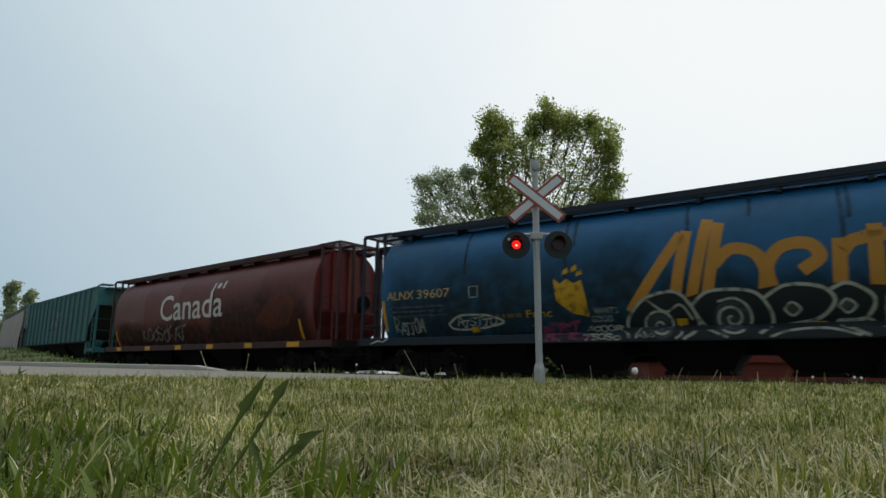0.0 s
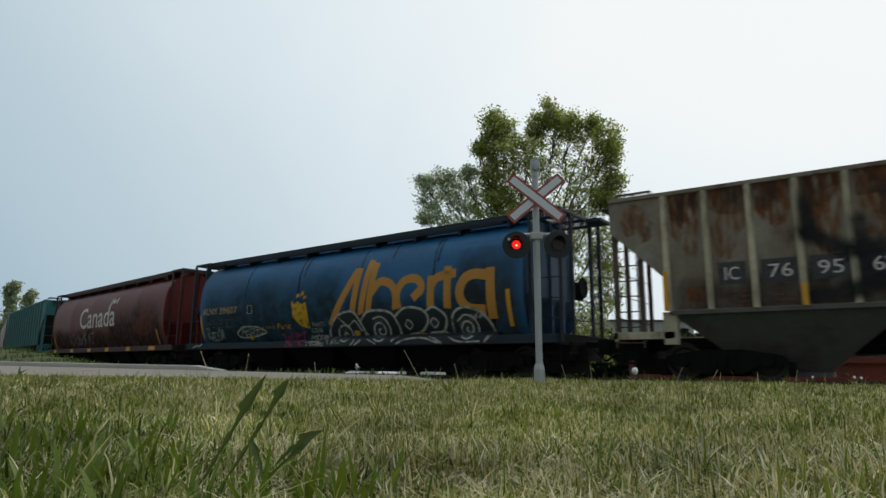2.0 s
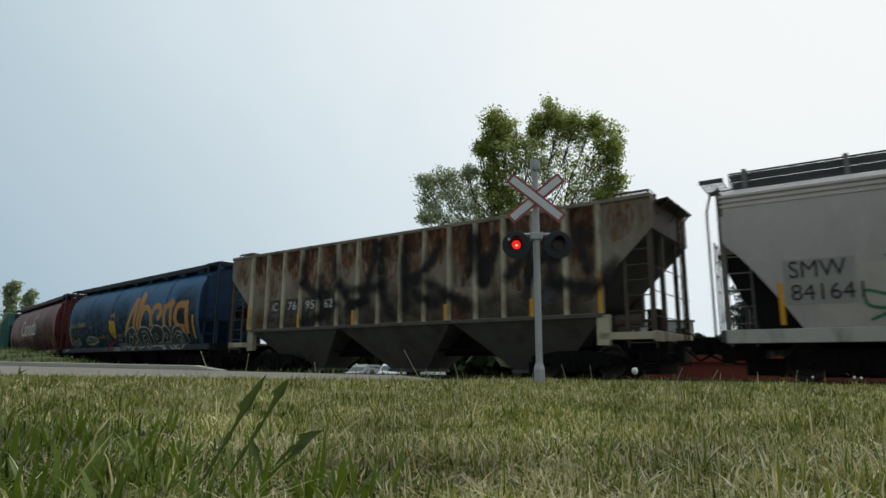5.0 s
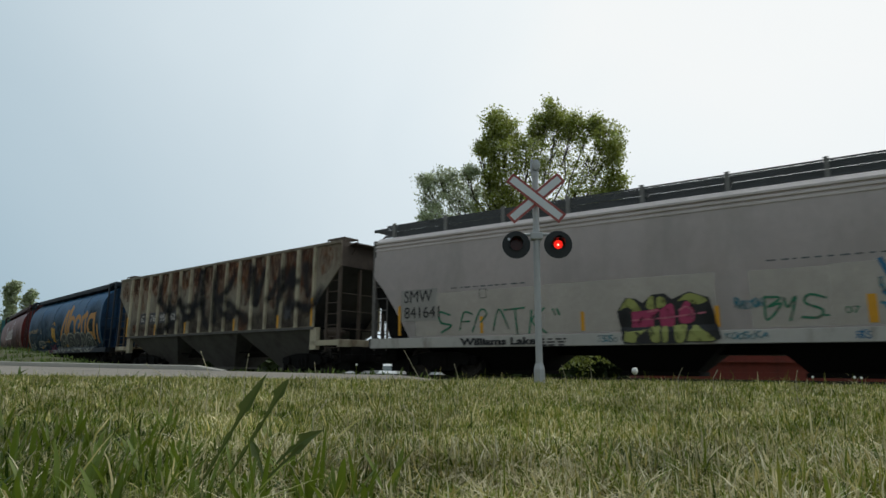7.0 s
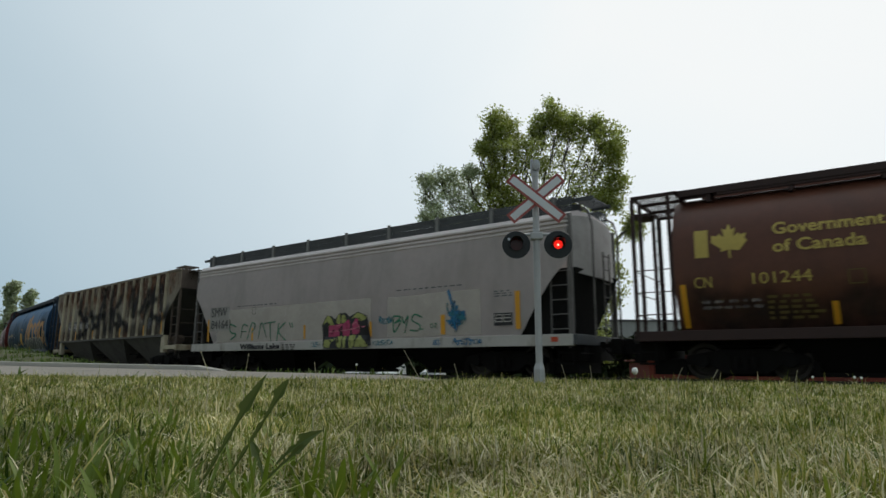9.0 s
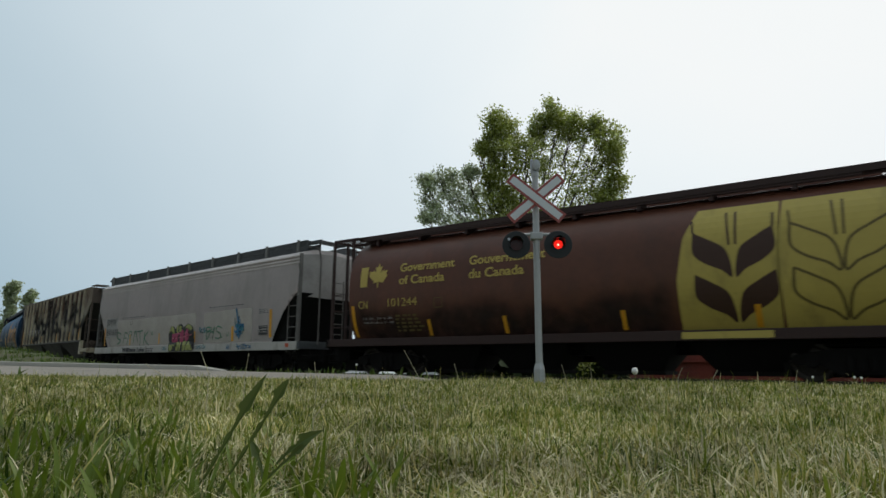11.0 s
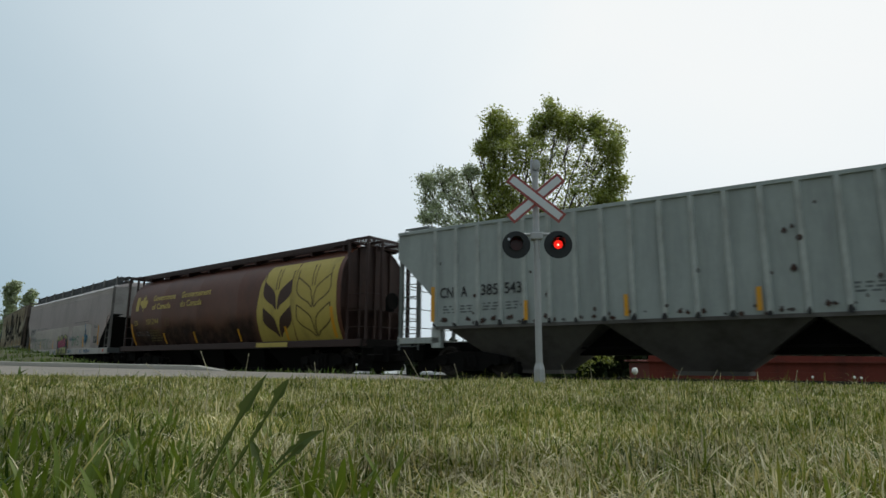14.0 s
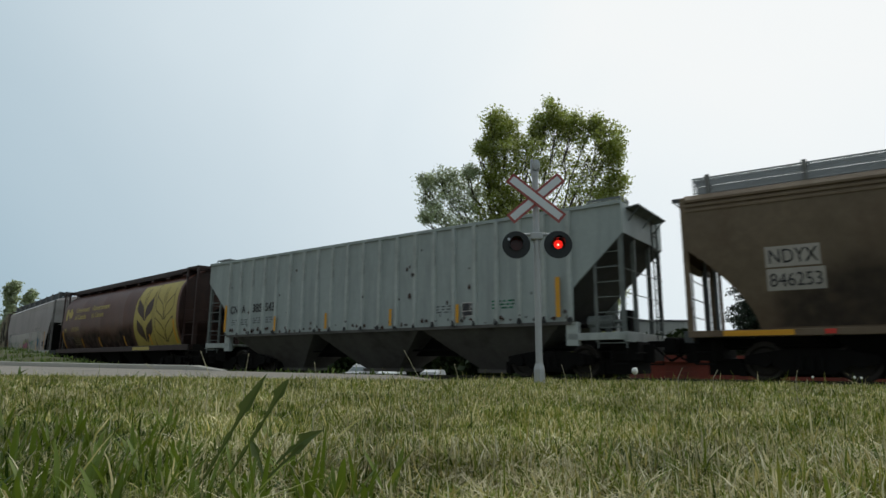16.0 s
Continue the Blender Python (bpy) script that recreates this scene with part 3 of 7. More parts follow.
        hull(bm, [(xa, -1.25, top - 0.14), (xb, -1.25, top - 0.08), (xb, 1.0, top - 0.08), (xa, 1.0, top - 0.14)],
             [(xa, -1.25, top - 0.10), (xb, -1.25, top - 0.04), (xb, 1.0, top - 0.04), (xa, 1.0, top - 0.10)])
        for y in (-1.1, 0.0, 0.9):
            rod(bm, (g * h, y, top - 0.42), (g * (h + 0.3), y, top - 0.06), 0.02, 6)
        bmesh.ops.recalc_face_normals(bm, faces=bm.faces[:])
        part("end_running_board", bm, ends, car)
    bm = bmesh.new()
    hull(bm, [(-h + 0.02, -1.52, top - 0.06), (h - 0.02, -1.52, top - 0.06), (h - 0.02, 1.52, top - 0.06), (-h + 0.02, 1.52, top - 0.06)],
         [(-h + 0.02, -0.5, top + 0.06), (h - 0.02, -0.5, top + 0.06), (h - 0.02, 0.5, top + 0.06), (-h + 0.02, 0.5, top + 0.06)])
    part("roof", bm, paint, car)
    for x0, x1 in ((-h + 0.1, -h + 1.0), (h - 1.0, h - 0.1)):
        bm = bmesh.new()
        k = x0
        while k < x1:
            box(bm, k, k + 0.012, -1.35, -0.75, top + 0.16, top + 0.19)
            k += 0.075
        for y in (-1.36, -0.75):
            box(bm, x0, x1, y - 0.012, y + 0.012, top + 0.15, top + 0.2)
            for q in (x0, (x0 + x1) / 2 - 0.02, x1 - 0.04):
                box(bm, q, q + 0.04, y - 0.012, y + 0.012, top - 0.03, top + 0.16)
        part("roof_step", bm, ends, car)
    for y in (-1, 1):
        bm = bmesh.new()
        box(bm, -h, h, min(y * 1.54, y * 1.63), max(y * 1.54, y * 1.63), top - 0.07, top + 0.03, 0.01)
        part("top_rim", bm, paint, car)
        bm = bmesh.new()
        box(bm, -h + end_in, h - end_in, min(y * 1.52, y * 1.60), max(y * 1.52, y * 1.60), bottom - 0.07, bottom + 0.02)
        part("bottom_rim", bm, bay_paint, car)
    first = None
    for i in range(ribs):
        x = -h + end_in + (length - 2 * end_in) * i / (ribs - 1)
        for y in (-1, 1):
            if first is None:
                bm = bmesh.new()
                hull(bm, [(-0.075, -1.58, bottom + 0.02), (0.075, -1.58, bottom + 0.02), (0.05, -1.66, bottom + 0.02), (-0.05, -1.66, bottom + 0.02)][::-1],
                     [(-0.075, -1.58, top - 0.07), (0.075, -1.58, top - 0.07), (0.05, -1.66, top - 0.07), (-0.05, -1.66, top - 0.07)][::-1])
                bmesh.ops.recalc_face_normals(bm, faces=bm.faces[:])
                first = part("rib", bm, rib_paint, car)
                first.matrix_basis = pose(x, 0, 0)
            else:
                again(first, car, pose(x, 0, 0, 0, 0, 0 if y < 0 else 180))
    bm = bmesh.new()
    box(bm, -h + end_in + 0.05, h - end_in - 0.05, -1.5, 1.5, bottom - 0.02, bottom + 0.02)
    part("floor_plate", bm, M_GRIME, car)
    underframe(car, length, bays, bay_paint, bottom - 0.05, 0.2, 1.5)
    trucks(car, length)
    return car


# ---- smooth-sided hopper cars ----
def smooth_half(z):
    d = (z - 2.4) / 1.9
    return 1.60 - 0.10 * d * d


def smooth_car(s0, s1, paint, label, sill_paint, dark, top=4.2, rails=(), rounded=False, boards=None):
    length = s1 - s0
    car = hoppercar("smooth_hopper_car", s0, s1, label)
    h = length / 2
    low = 1.12
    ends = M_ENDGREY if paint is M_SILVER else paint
    # side shells, cut back in a curve over the trucks
    zs = [low + (top - low) * i / 20 for i in range(21)]

    def cut(z):
        d = max(0.0, (3.05 - z) / (3.05 - low))
        return 0.06 + 1.45 * (1 - (1 - d) ** 1.6 if rounded else d ** 0.8)

    for sgn in (-1, 1):
        bm = bmesh.new()
        rows = []
        for z in zs:
            xs = [-h + cut(z) + (2 * h - 2 * cut(z)) * i / 12 for i in range(13)]
            rows.append([bm.verts.new((x, sgn * smooth_half(z), z)) for x in xs])
        for a, b in zip(rows, rows[1:]):
            for i in range(12):
                bm.faces.new((a[i], a[i + 1], b[i + 1], b[i]))
        bmesh.ops.solidify(bm, geom=bm.faces[:], thickness=0.03)
        bmesh.ops.recalc_face_normals(bm, faces=bm.faces[:])
        part("side_shell", bm, paint, car, smooth=True)
        # eave: three stepped beads under a rounded roof edge
        for z, p in ((top - 0.28, 0.02), (top - 0.16, 0.035), (top - 0.04, 0.05)):
            y = smooth_half(z)
            bm = bmesh.new()
            box(bm, -h + 0.06, h - 0.06, min(sgn * (y - 0.02), sgn * (y + p)), max(sgn * (y - 0.02), sgn * (y + p)), z - 0.035, z + 0.035, 0.012)
            part("eave_bead", bm, paint, car)
        bm = bmesh.new()
        box(bm, -h, h, min(sgn * 1.44, sgn * 1.60), max(sgn * 1.44, sgn * 1.60), 0.97 if rounded else 0.82, low, 0.012)
        part("side_sill", bm, sill_paint, car)
        # running board on standing brackets
        bm = bmesh.new()
        y0, y1 = sorted((sgn * 0.62, sgn * 1.2))
        # an open mesh skirt along the outer edge, a solid coaming along the inner
        out, inn = (y0, y1) if sgn < 0 else (y1, y0)
        for z in (0.20, 0.38, 0.57):
            box(bm, -h + 0.25, h - 0.08, out - 0.012, out + 0.012, top + z, top + z + 0.03)
        box(bm, -h + 0.25, h - 0.08, inn - 0.02, inn + 0.02, top + 0.2, top + 0.52)
        k = -h + 0.25
        while k < h - 0.08:
            box(bm, k, k + 0.018, out - 0.006, out + 0.006, top + 0.2, top + 0.59)
            k += 0.032
        k = -h + 0.25
        while k < h - 0.08:
            box(bm, k, k + 0.012, y0, y1, top + 0.54, top + 0.575)
            k += 0.07
        for yy in (0.2, 0.4, 0.6, 0.8):
            y = y0 + (y1 - y0) * yy
            box(bm, -h + 0.25, h - 0.08, y - 0.006, y + 0.006, top + 0.54, top + 0.575)
        part("running_board", bm, boards or dark, car)
        for i in range(9):
            x = -h + 0.6 + (2 * h - 1.2) * i / 8
            bm = bmesh.new()
            box(bm, x - 0.05, x + 0.05, sgn * 1.25 - 0.035, sgn * 1.25 + 0.035, top + 0.08, top + 0.64)
            box(bm, x - 0.04, x + 0.04, min(sgn * 0.55, sgn * 1.14), max(sgn * 0.55, sgn * 1.25), top + 0.44, top + 0.5)
            part("bracket", bm, M_BRACKET, car)
    # curved roof with a continuous hatch
    bm = bmesh.new()
    e = smooth_half(top)
    sec = [(-e, top - 0.02), (-e * 0.9, top + 0.14), (-e * 0.6, top + 0.26), (0, top + 0.32), (e * 0.6, top + 0.26), (e * 0.9, top + 0.14), (e, top - 0.02)]
    a = [bm.verts.new((-h + 0.06, y, z)) for y, z in sec]
    b = [bm.verts.new((h - 0.06, y, z)) for y, z in sec]
    for i in range(len(sec) - 1):
        bm.faces.new((a[i], a[i + 1], b[i + 1], b[i]))
    bm.faces.new(a)
    bm.faces.new(b[::-1])
    bmesh.ops.recalc_face_normals(bm, faces=bm.faces[:])
    part("roof", bm, paint, car, smooth=True)
    bm = bmesh.new()
    box(bm, -h + 0.9, h - 0.9, -0.34, 0.34, top + 0.28, top + 0.46, 0.03)
    part("roof_hatch", bm, paint, car)
    for g in (-1, 1):
        bm = bmesh.new()
        e = smooth_half(3.0)
        xa = g * (h - 0.05)
        # upper end wall bows out; the lower sheet slopes in
        ring = [(xa, -e, 2.75), (xa + g * 0.2, -0.8, 2.7), (xa + g * 0.26, 0, 2.7), (xa + g * 0.2, 0.8, 2.7), (xa, e, 2.75)]
        up = [(xa, -smooth_half(top), top), (xa + g * 0.12, -0.8, top + 0.1), (xa + g * 0.16, 0, top + 0.14), (xa + g * 0.12, 0.8, top + 0.1), (xa, smooth_half(top), top)]
        hull(bm, ring, up)
        bmesh.ops.recalc_face_normals(bm, faces=bm.faces[:])
        part("end_wall", bm, M_ENDPALE if paint is M_SILVER else paint, car, smooth=True)
        bm = bmesh.new()
        foot, lip, inner = (2.6, -0.9, 0.6) if rounded else (0.75, 0.1, 1.7)
        hull(bm, [(g * (h - foot), -1.4, 1.0), (g * (h - foot), 1.4, 1.0), (g * (h - foot - inner), 1.4, 1.0), (g * (h - foot - inner), -1.4, 1.0)],
             [(g * (h + lip), -1.45, 2.85), (g * (h + lip), 1.45, 2.85), (g * (h + lip - 0.45), 1.45, 2.85), (g * (h + lip - 0.45), -1.45, 2.85)])
        bmesh.ops.recalc_face_normals(bm, faces=bm.faces[:])
        part("slope_sheet", bm, M_GRIME if paint is M_SILVER else paint, car)
        for y in (-1.5, 1.5):
            bm = bmesh.new()
            box(bm, g * (h - 0.05) - 0.06, g * (h - 0.05) + 0.06, y - 0.05, y + 0.05, 0.9, top + 0.05)
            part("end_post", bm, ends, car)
            if g not in rails:
                continue
            bm = bmesh.new()
            prev = None
            for p in ((h + 0.02, y * 0.6, top + 0.35), (h + 0.24, y * 0.6, top + 0.2), (h + 0.34, y * 0.6, top - 0.2), (h + 0.34, y * 0.6, 1.0)):
                p = (g * p[0], p[1], p[2])
                if prev:
                    rod(bm, prev, p, 0.03, 6)
                prev = p
            part("hand_rail", bm, ends, car)
        if rounded:
            for q, y in ((0.35, -0.9), (0.62, -1.3), (0.05, 0.4), (0.3, 1.2)):
                bm = bmesh.new()
                box(bm, g * (h - q) - 0.035, g * (h - q) + 0.035, y - 0.035, y + 0.035, 1.0, 3.0)
                part("end_post", bm, M_DARKFRAME if y < 0.5 else ends, car)
            for z in (1.5, 1.95, 2.4):
                bm = bmesh.new()
                rod(bm, (g * h, -1.45, z), (g * h, 1.45, z), 0.014, 6)
                part("grab_rail", bm, M_DARKFRAME, car)
        else:
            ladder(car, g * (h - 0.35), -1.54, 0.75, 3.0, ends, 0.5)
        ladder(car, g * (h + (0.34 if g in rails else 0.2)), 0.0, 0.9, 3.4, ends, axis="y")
        bm = bmesh.new()
        box(bm, min(g * h, g * (h - 1.2)), max(g * h, g * (h - 1.2)), -1.44, 1.44, 0.98, 1.04)
        box(bm, min(g * (h + 0.1), g * (h - 0.1)), max(g * (h + 0.1), g * (h - 0.1)), -1.56, 1.56, 0.85, 1.12, 0.012)
        part("end_sill", bm, dark, car)
        bm = bmesh.new()
        xa, xb = sorted((g * (h - 0.1), g * (h + (0.45 if g in rails else 0.3))))
        lift = 0.1 if rounded else 0.48
        k = xa
        while k < xb:
            box(bm, k, k + 0.02, -1.0, 0.2, top + lift + 0.04, top + lift + 0.08)
            k += 0.07
        box(bm, xa, xb, -1.02, -0.97, top + lift, top + lift + 0.1)
        box(bm, xa, xb, 0.17, 0.22, top + lift, top + lift + 0.1)
        part("end_running_board", bm, dark, car)
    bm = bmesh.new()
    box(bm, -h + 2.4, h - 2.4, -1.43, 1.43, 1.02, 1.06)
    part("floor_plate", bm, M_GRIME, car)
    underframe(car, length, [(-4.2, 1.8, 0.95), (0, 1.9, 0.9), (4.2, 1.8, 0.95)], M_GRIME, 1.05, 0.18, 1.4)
    trucks(car, length)
    return car


# silver car ends: grime, and the ends' shade painted in as darker grey
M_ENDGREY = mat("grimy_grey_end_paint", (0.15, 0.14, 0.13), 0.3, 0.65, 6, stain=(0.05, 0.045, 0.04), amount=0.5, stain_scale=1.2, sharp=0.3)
M_ENDPALE = mat("dirty_pale_end_paint", (0.36, 0.34, 0.32), 0.2, 0.6, 6, stain=(0.2, 0.185, 0.17), amount=0.5, stain_scale=1.2, sharp=0.3)
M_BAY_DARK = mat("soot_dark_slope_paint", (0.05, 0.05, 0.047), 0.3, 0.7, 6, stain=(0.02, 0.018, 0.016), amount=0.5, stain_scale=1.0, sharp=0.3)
# rusty car's ends: dark brown holds both grime and painted shade
M_ENDRUST = mat("grimy_rusted_end_paint", (0.10, 0.075, 0.058), 0.3, 0.7, 6, stain=(0.035, 0.022, 0.016), amount=0.5, stain_scale=1.2, sharp=0.3)
M_ENDGREEN = mat("grimy_green_end_paint", (0.17, 0.19, 0.18), 0.3, 0.65, 6, stain=(0.05, 0.05, 0.045), amount=0.5, stain_scale=1.2, sharp=0.3)
M_RIB_GREEN = mat("chalky_green_rib_paint", (0.44, 0.475, 0.45), 0.2, 0.6, 8, stain=(0.33, 0.35, 0.33), amount=0.45, stain_scale=2.5, stain_stretch=(1, 1, 0.4))
# sky seen through the board's mesh is put into this pale colour
M_SKYBOARD = mat("galvanised_running_board", (0.36, 0.38, 0.39), 0.2, 0.5, 10, metal=0.2)
M_BRACKET = mat("grey_bracket_paint", (0.19, 0.19, 0.18), 0.25, 0.6, 8)
M_DARKFRAME = mat("dark_grey_frame_paint", (0.075, 0.082, 0.085), 0.3, 0.6, 8)
M_RIB_PALE = mat("pale_rib_paint", (0.62, 0.55, 0.39), 0.35, 0.65, 8, stain=(0.12, 0.07, 0.04), amount=0.45, stain_scale=1.6, stain_stretch=(1, 1, 0.5), random_tint=0.8, sharp=0.25)
M_BAY_GREY = mat("dirty_grey_hopper_paint", (0.115, 0.11, 0.10), 0.3, 0.7, 6, stain=(0.04, 0.035, 0.03), amount=0.4, stain_scale=1.0, sharp=0.3)
M_SILL_PALE = mat("pale_sill_paint", (0.48, 0.46, 0.42), 0.15, 0.55, 6, stain=(0.3, 0.27, 0.23), amount=0.3, stain_scale=1.5, stain_stretch=(1, 1, 0.3))
BAYS3 = [(-4.7, 2.3, 0.75), (0.0, 2.3, 0.75), (4.7, 2.3, 0.75)]

car_grey = smooth_car(-111.5, -93.6, M_SILVER, "pale grey smooth-sided hopper car far down the train", M_SILL_PALE, M_DARKFRAME)
car_teal = ribbed_car(-92.6, -75.9, M_TEAL, "teal ribbed hopper car with a dull pale emblem", 4.45, 1.5, 1.0, 1.3, 15, M_TEAL, M_GRIME, BAYS3)
car_canada = round_car(-74.2, -56.3, M_RED, "faded maroon round-sided grain hopper car with white wordmark")
car_alberta = round_car(-55.2, -37.6, M_BLUE, "blue round-sided grain hopper car with gold lettering and spray paint")
car_rusty = ribbed_car(-36.25, -19.5, M_RUSTED, "rust-streaked off-white ribbed hopper car with black spray paint", 4.48, 1.58, 0.85, 1.35, 16, M_RIB_PALE, M_BAY_GREY, BAYS3, M_ENDRUST)
car_silver = smooth_car(-18.05, -0.75, M_SILVER, "pale grey smooth-sided hopper car with colourful spray paint", M_SILL_PALE, M_DARKFRAME, top=4.24, rails=(-1, 1))
car_brown = round_car(0.72, 18.05, M_BROWN, "dark brown round-sided grain hopper car with yellow wheat emblem")
car_green = ribbed_car(19.5, 37.15, M_GREYGREEN, "grey-green ribbed hopper car with black numbers and rust spots", 4.40, 1.42, 0.8, 1.45, 21, M_RIB_GREEN, M_BAY_GREY, BAYS3, M_ENDGREEN)
car_tan = smooth_car(38.5, 56.0, M_TAN, "dusty tan smooth-sided hopper car with white number panel", M_TAN, M_DARKFRAME, top=4.25, rounded=True, boards=M_SKYBOARD)
bpy.data.objects.remove(TRUCK_FRAME)
bpy.data.objects.remove(WHEELSET)


# ---- lettering and spray paint on the cars ----
def paint_mat(name, colour, rough=0.5, worn=0.0, alpha=1.0, stretch=(1, 1, 1), soft=0.15, least=0.45):
    m = mat(name, colour, 0.18, rough, 9, bump=0.05)
    if worn > 0.15 or alpha < 1:
        n, l = m.node_tree.nodes, m.node_tree.links
        tx = n.new("ShaderNodeTexNoise")
        co = n.new("ShaderNodeTexCoord")
        tx.inputs["Scale"].default_value, tx.inputs["Detail"].default_value = 5.0, 6.0
        mp = n.new("ShaderNodeMapping")
        mp.inputs["Scale"].default_value = stretch
        l.new(co.outputs["Object"], mp.inputs["Vector"])
        l.new(mp.outputs[0], tx.inputs["Vector"])
        mr = n.new("ShaderNodeMapRange")
        mr.inputs["From Min"].default_value, mr.inputs["From Max"].default_value = 0.3 + worn * 0.2, 0.3 + soft + worn * 0.2
        mr.inputs["To Min"].default_value, mr.inputs["To Max"].default_value = alpha * least, alpha
        l.new(tx.outputs["Fac"], mr.inputs["Value"])
        l.new(mr.outputs[0], n["Principled BSDF"].inputs["Alpha"])
    return m


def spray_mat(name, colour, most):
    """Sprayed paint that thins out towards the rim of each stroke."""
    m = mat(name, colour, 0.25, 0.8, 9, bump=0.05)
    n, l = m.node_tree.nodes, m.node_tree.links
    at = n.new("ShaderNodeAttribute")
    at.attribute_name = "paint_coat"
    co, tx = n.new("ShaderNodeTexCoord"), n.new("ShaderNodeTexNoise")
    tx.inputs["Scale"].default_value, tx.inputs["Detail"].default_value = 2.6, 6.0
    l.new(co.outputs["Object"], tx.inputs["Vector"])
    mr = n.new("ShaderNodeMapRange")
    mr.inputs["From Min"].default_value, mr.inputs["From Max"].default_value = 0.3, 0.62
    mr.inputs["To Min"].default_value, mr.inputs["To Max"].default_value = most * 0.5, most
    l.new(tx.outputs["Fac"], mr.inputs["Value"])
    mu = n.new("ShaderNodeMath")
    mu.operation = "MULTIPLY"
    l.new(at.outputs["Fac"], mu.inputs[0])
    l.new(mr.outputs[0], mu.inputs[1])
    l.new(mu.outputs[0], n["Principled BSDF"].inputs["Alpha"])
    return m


P_GOLD = paint_mat("gold_lettering", (0.50, 0.23, 0.03), worn=0.0)
P_TULIP = paint_mat("yellow_emblem", (0.60, 0.33, 0.01), worn=0.2)
P_CREAM = paint_mat("cream_stencil", (0.50, 0.36, 0.16), worn=0.0)
P_WHITE = paint_mat("white_lettering", (0.66, 0.62, 0.58), worn=0.0)
P_CHALK = paint_mat("pale_spray_outline", (0.42, 0.44, 0.38), worn=0.3)
P_HAZE = paint_mat("thin_white_spray", (0.34, 0.30, 0.30), worn=0.6, alpha=0.5)
P_DARKFILL = paint_mat("black_spray_fill", (0.012, 0.016, 0.022), worn=0.1)
P_GREYFILL = paint_mat("grey_spray_fill", (0.09, 0.11, 0.12), worn=0.5, alpha=0.7)
P_PINK = paint_mat("pink_spray", (0.30, 0.07, 0.14), worn=0.5, alpha=0.7)
P_MAGENTA = paint_mat("magenta_spray", (0.42, 0.05, 0.13), worn=0.2)
P_ROSE = paint_mat("rose_spray", (0.55, 0.16, 0.22), worn=0.4)
P_LIME = paint_mat("lime_spray", (0.33, 0.35, 0.10), worn=0.2)
P_GREEN = paint_mat("green_spray", (0.02, 0.17, 0.09), worn=0.3)
P_TEALSPRAY = paint_mat("teal_spray", (0.03, 0.20, 0.26), worn=0.6, alpha=0.8)
P_BLUESPRAY = paint_mat("blue_spray", (0.015, 0.15, 0.30), worn=0.4, alpha=0.9)
P_BLACK = paint_mat("black_stencil", (0.02, 0.02, 0.022), worn=0.0)
P_SOOT = spray_mat("soft_black_spray", (0.014, 0.014, 0.016), 0.92)
P_NUMPLATE = paint_mat("dark_number_patch", (0.045, 0.045, 0.05), worn=0.2)
P_PANEL = paint_mat("grey_stencil_panel", (0.33, 0.315, 0.29))
P_RUSTWASH = paint_mat("orange_rust_streak", (0.25, 0.085, 0.025), 0.8, worn=0.45, alpha=0.75, stretch=(1.6, 1, 0.45), soft=0.3, least=0.0)
P_RUSTDARK = paint_mat("dark_rust_streak", (0.055, 0.022, 0.014), 0.8, worn=0.45, alpha=0.62, stretch=(1.1, 1, 0.3), soft=0.35, least=0.0)
P_FAINT = paint_mat("faint_grey_print", (0.14, 0.16, 0.16), worn=0.5)
P_CLEAN = paint_mat("cleaned_pale_paint", (0.63, 0.58, 0.51), worn=0.0, alpha=0.65, soft=0.4, least=0.85, stretch=(0.25, 1, 0.25))
P_WHEAT = mat("weathered_yellow_panel", (0.50, 0.39, 0.09), 0.15, 0.5, 5, bump=0.05, stain=(0.22, 0.17, 0.05), amount=0.3, stain_scale=0.8, stain_stretch=(1.5, 1, 0.6), sharp=0.3)
P_WHEATTEXT = paint_mat("pale_yellow_lettering", (0.54, 0.41, 0.10), worn=0.0)
P_LEAFBROWN = paint_mat("brown_emblem", (0.055, 0.024, 0.015), worn=0.1)
P_LINEBROWN = paint_mat("olive_emblem_line", (0.13, 0.095, 0.025), worn=0.1)
P_ORANGE = paint_mat("faded_orange_patch", (0.32, 0.07, 0.02), worn=0.4, alpha=0.6, soft=0.4, least=0.05)
P_RUSTSPOT = paint_mat("rust_spot", (0.05, 0.022, 0.015), worn=0.3)
P_EMBLEM = paint_mat("dull_pale_emblem", (0.16, 0.26, 0.25), worn=0.4)


def word(car, text, x, z, high, wide, paint, half, curved=True, bold=0.0, slant=0.0, proud=0.012):
    bm = lettering(text, high, wide, bold)
    for v in bm.verts:
        v.co.z += slant * v.co.x
    wrap("lettering", bm, paint, car, half, x, z, proud + 0.01, curved=curved)


def strokes(car, lines, width, paint, half, name="spray_paint", curved=True, proud=0.02, taper=False, steps=7):
    for line in lines:
        bm = bmesh.new()
        ribbon(bm, spline(line, steps), width, taper)
        wrap(name, bm, paint, car, half, proud=proud, curved=curved)


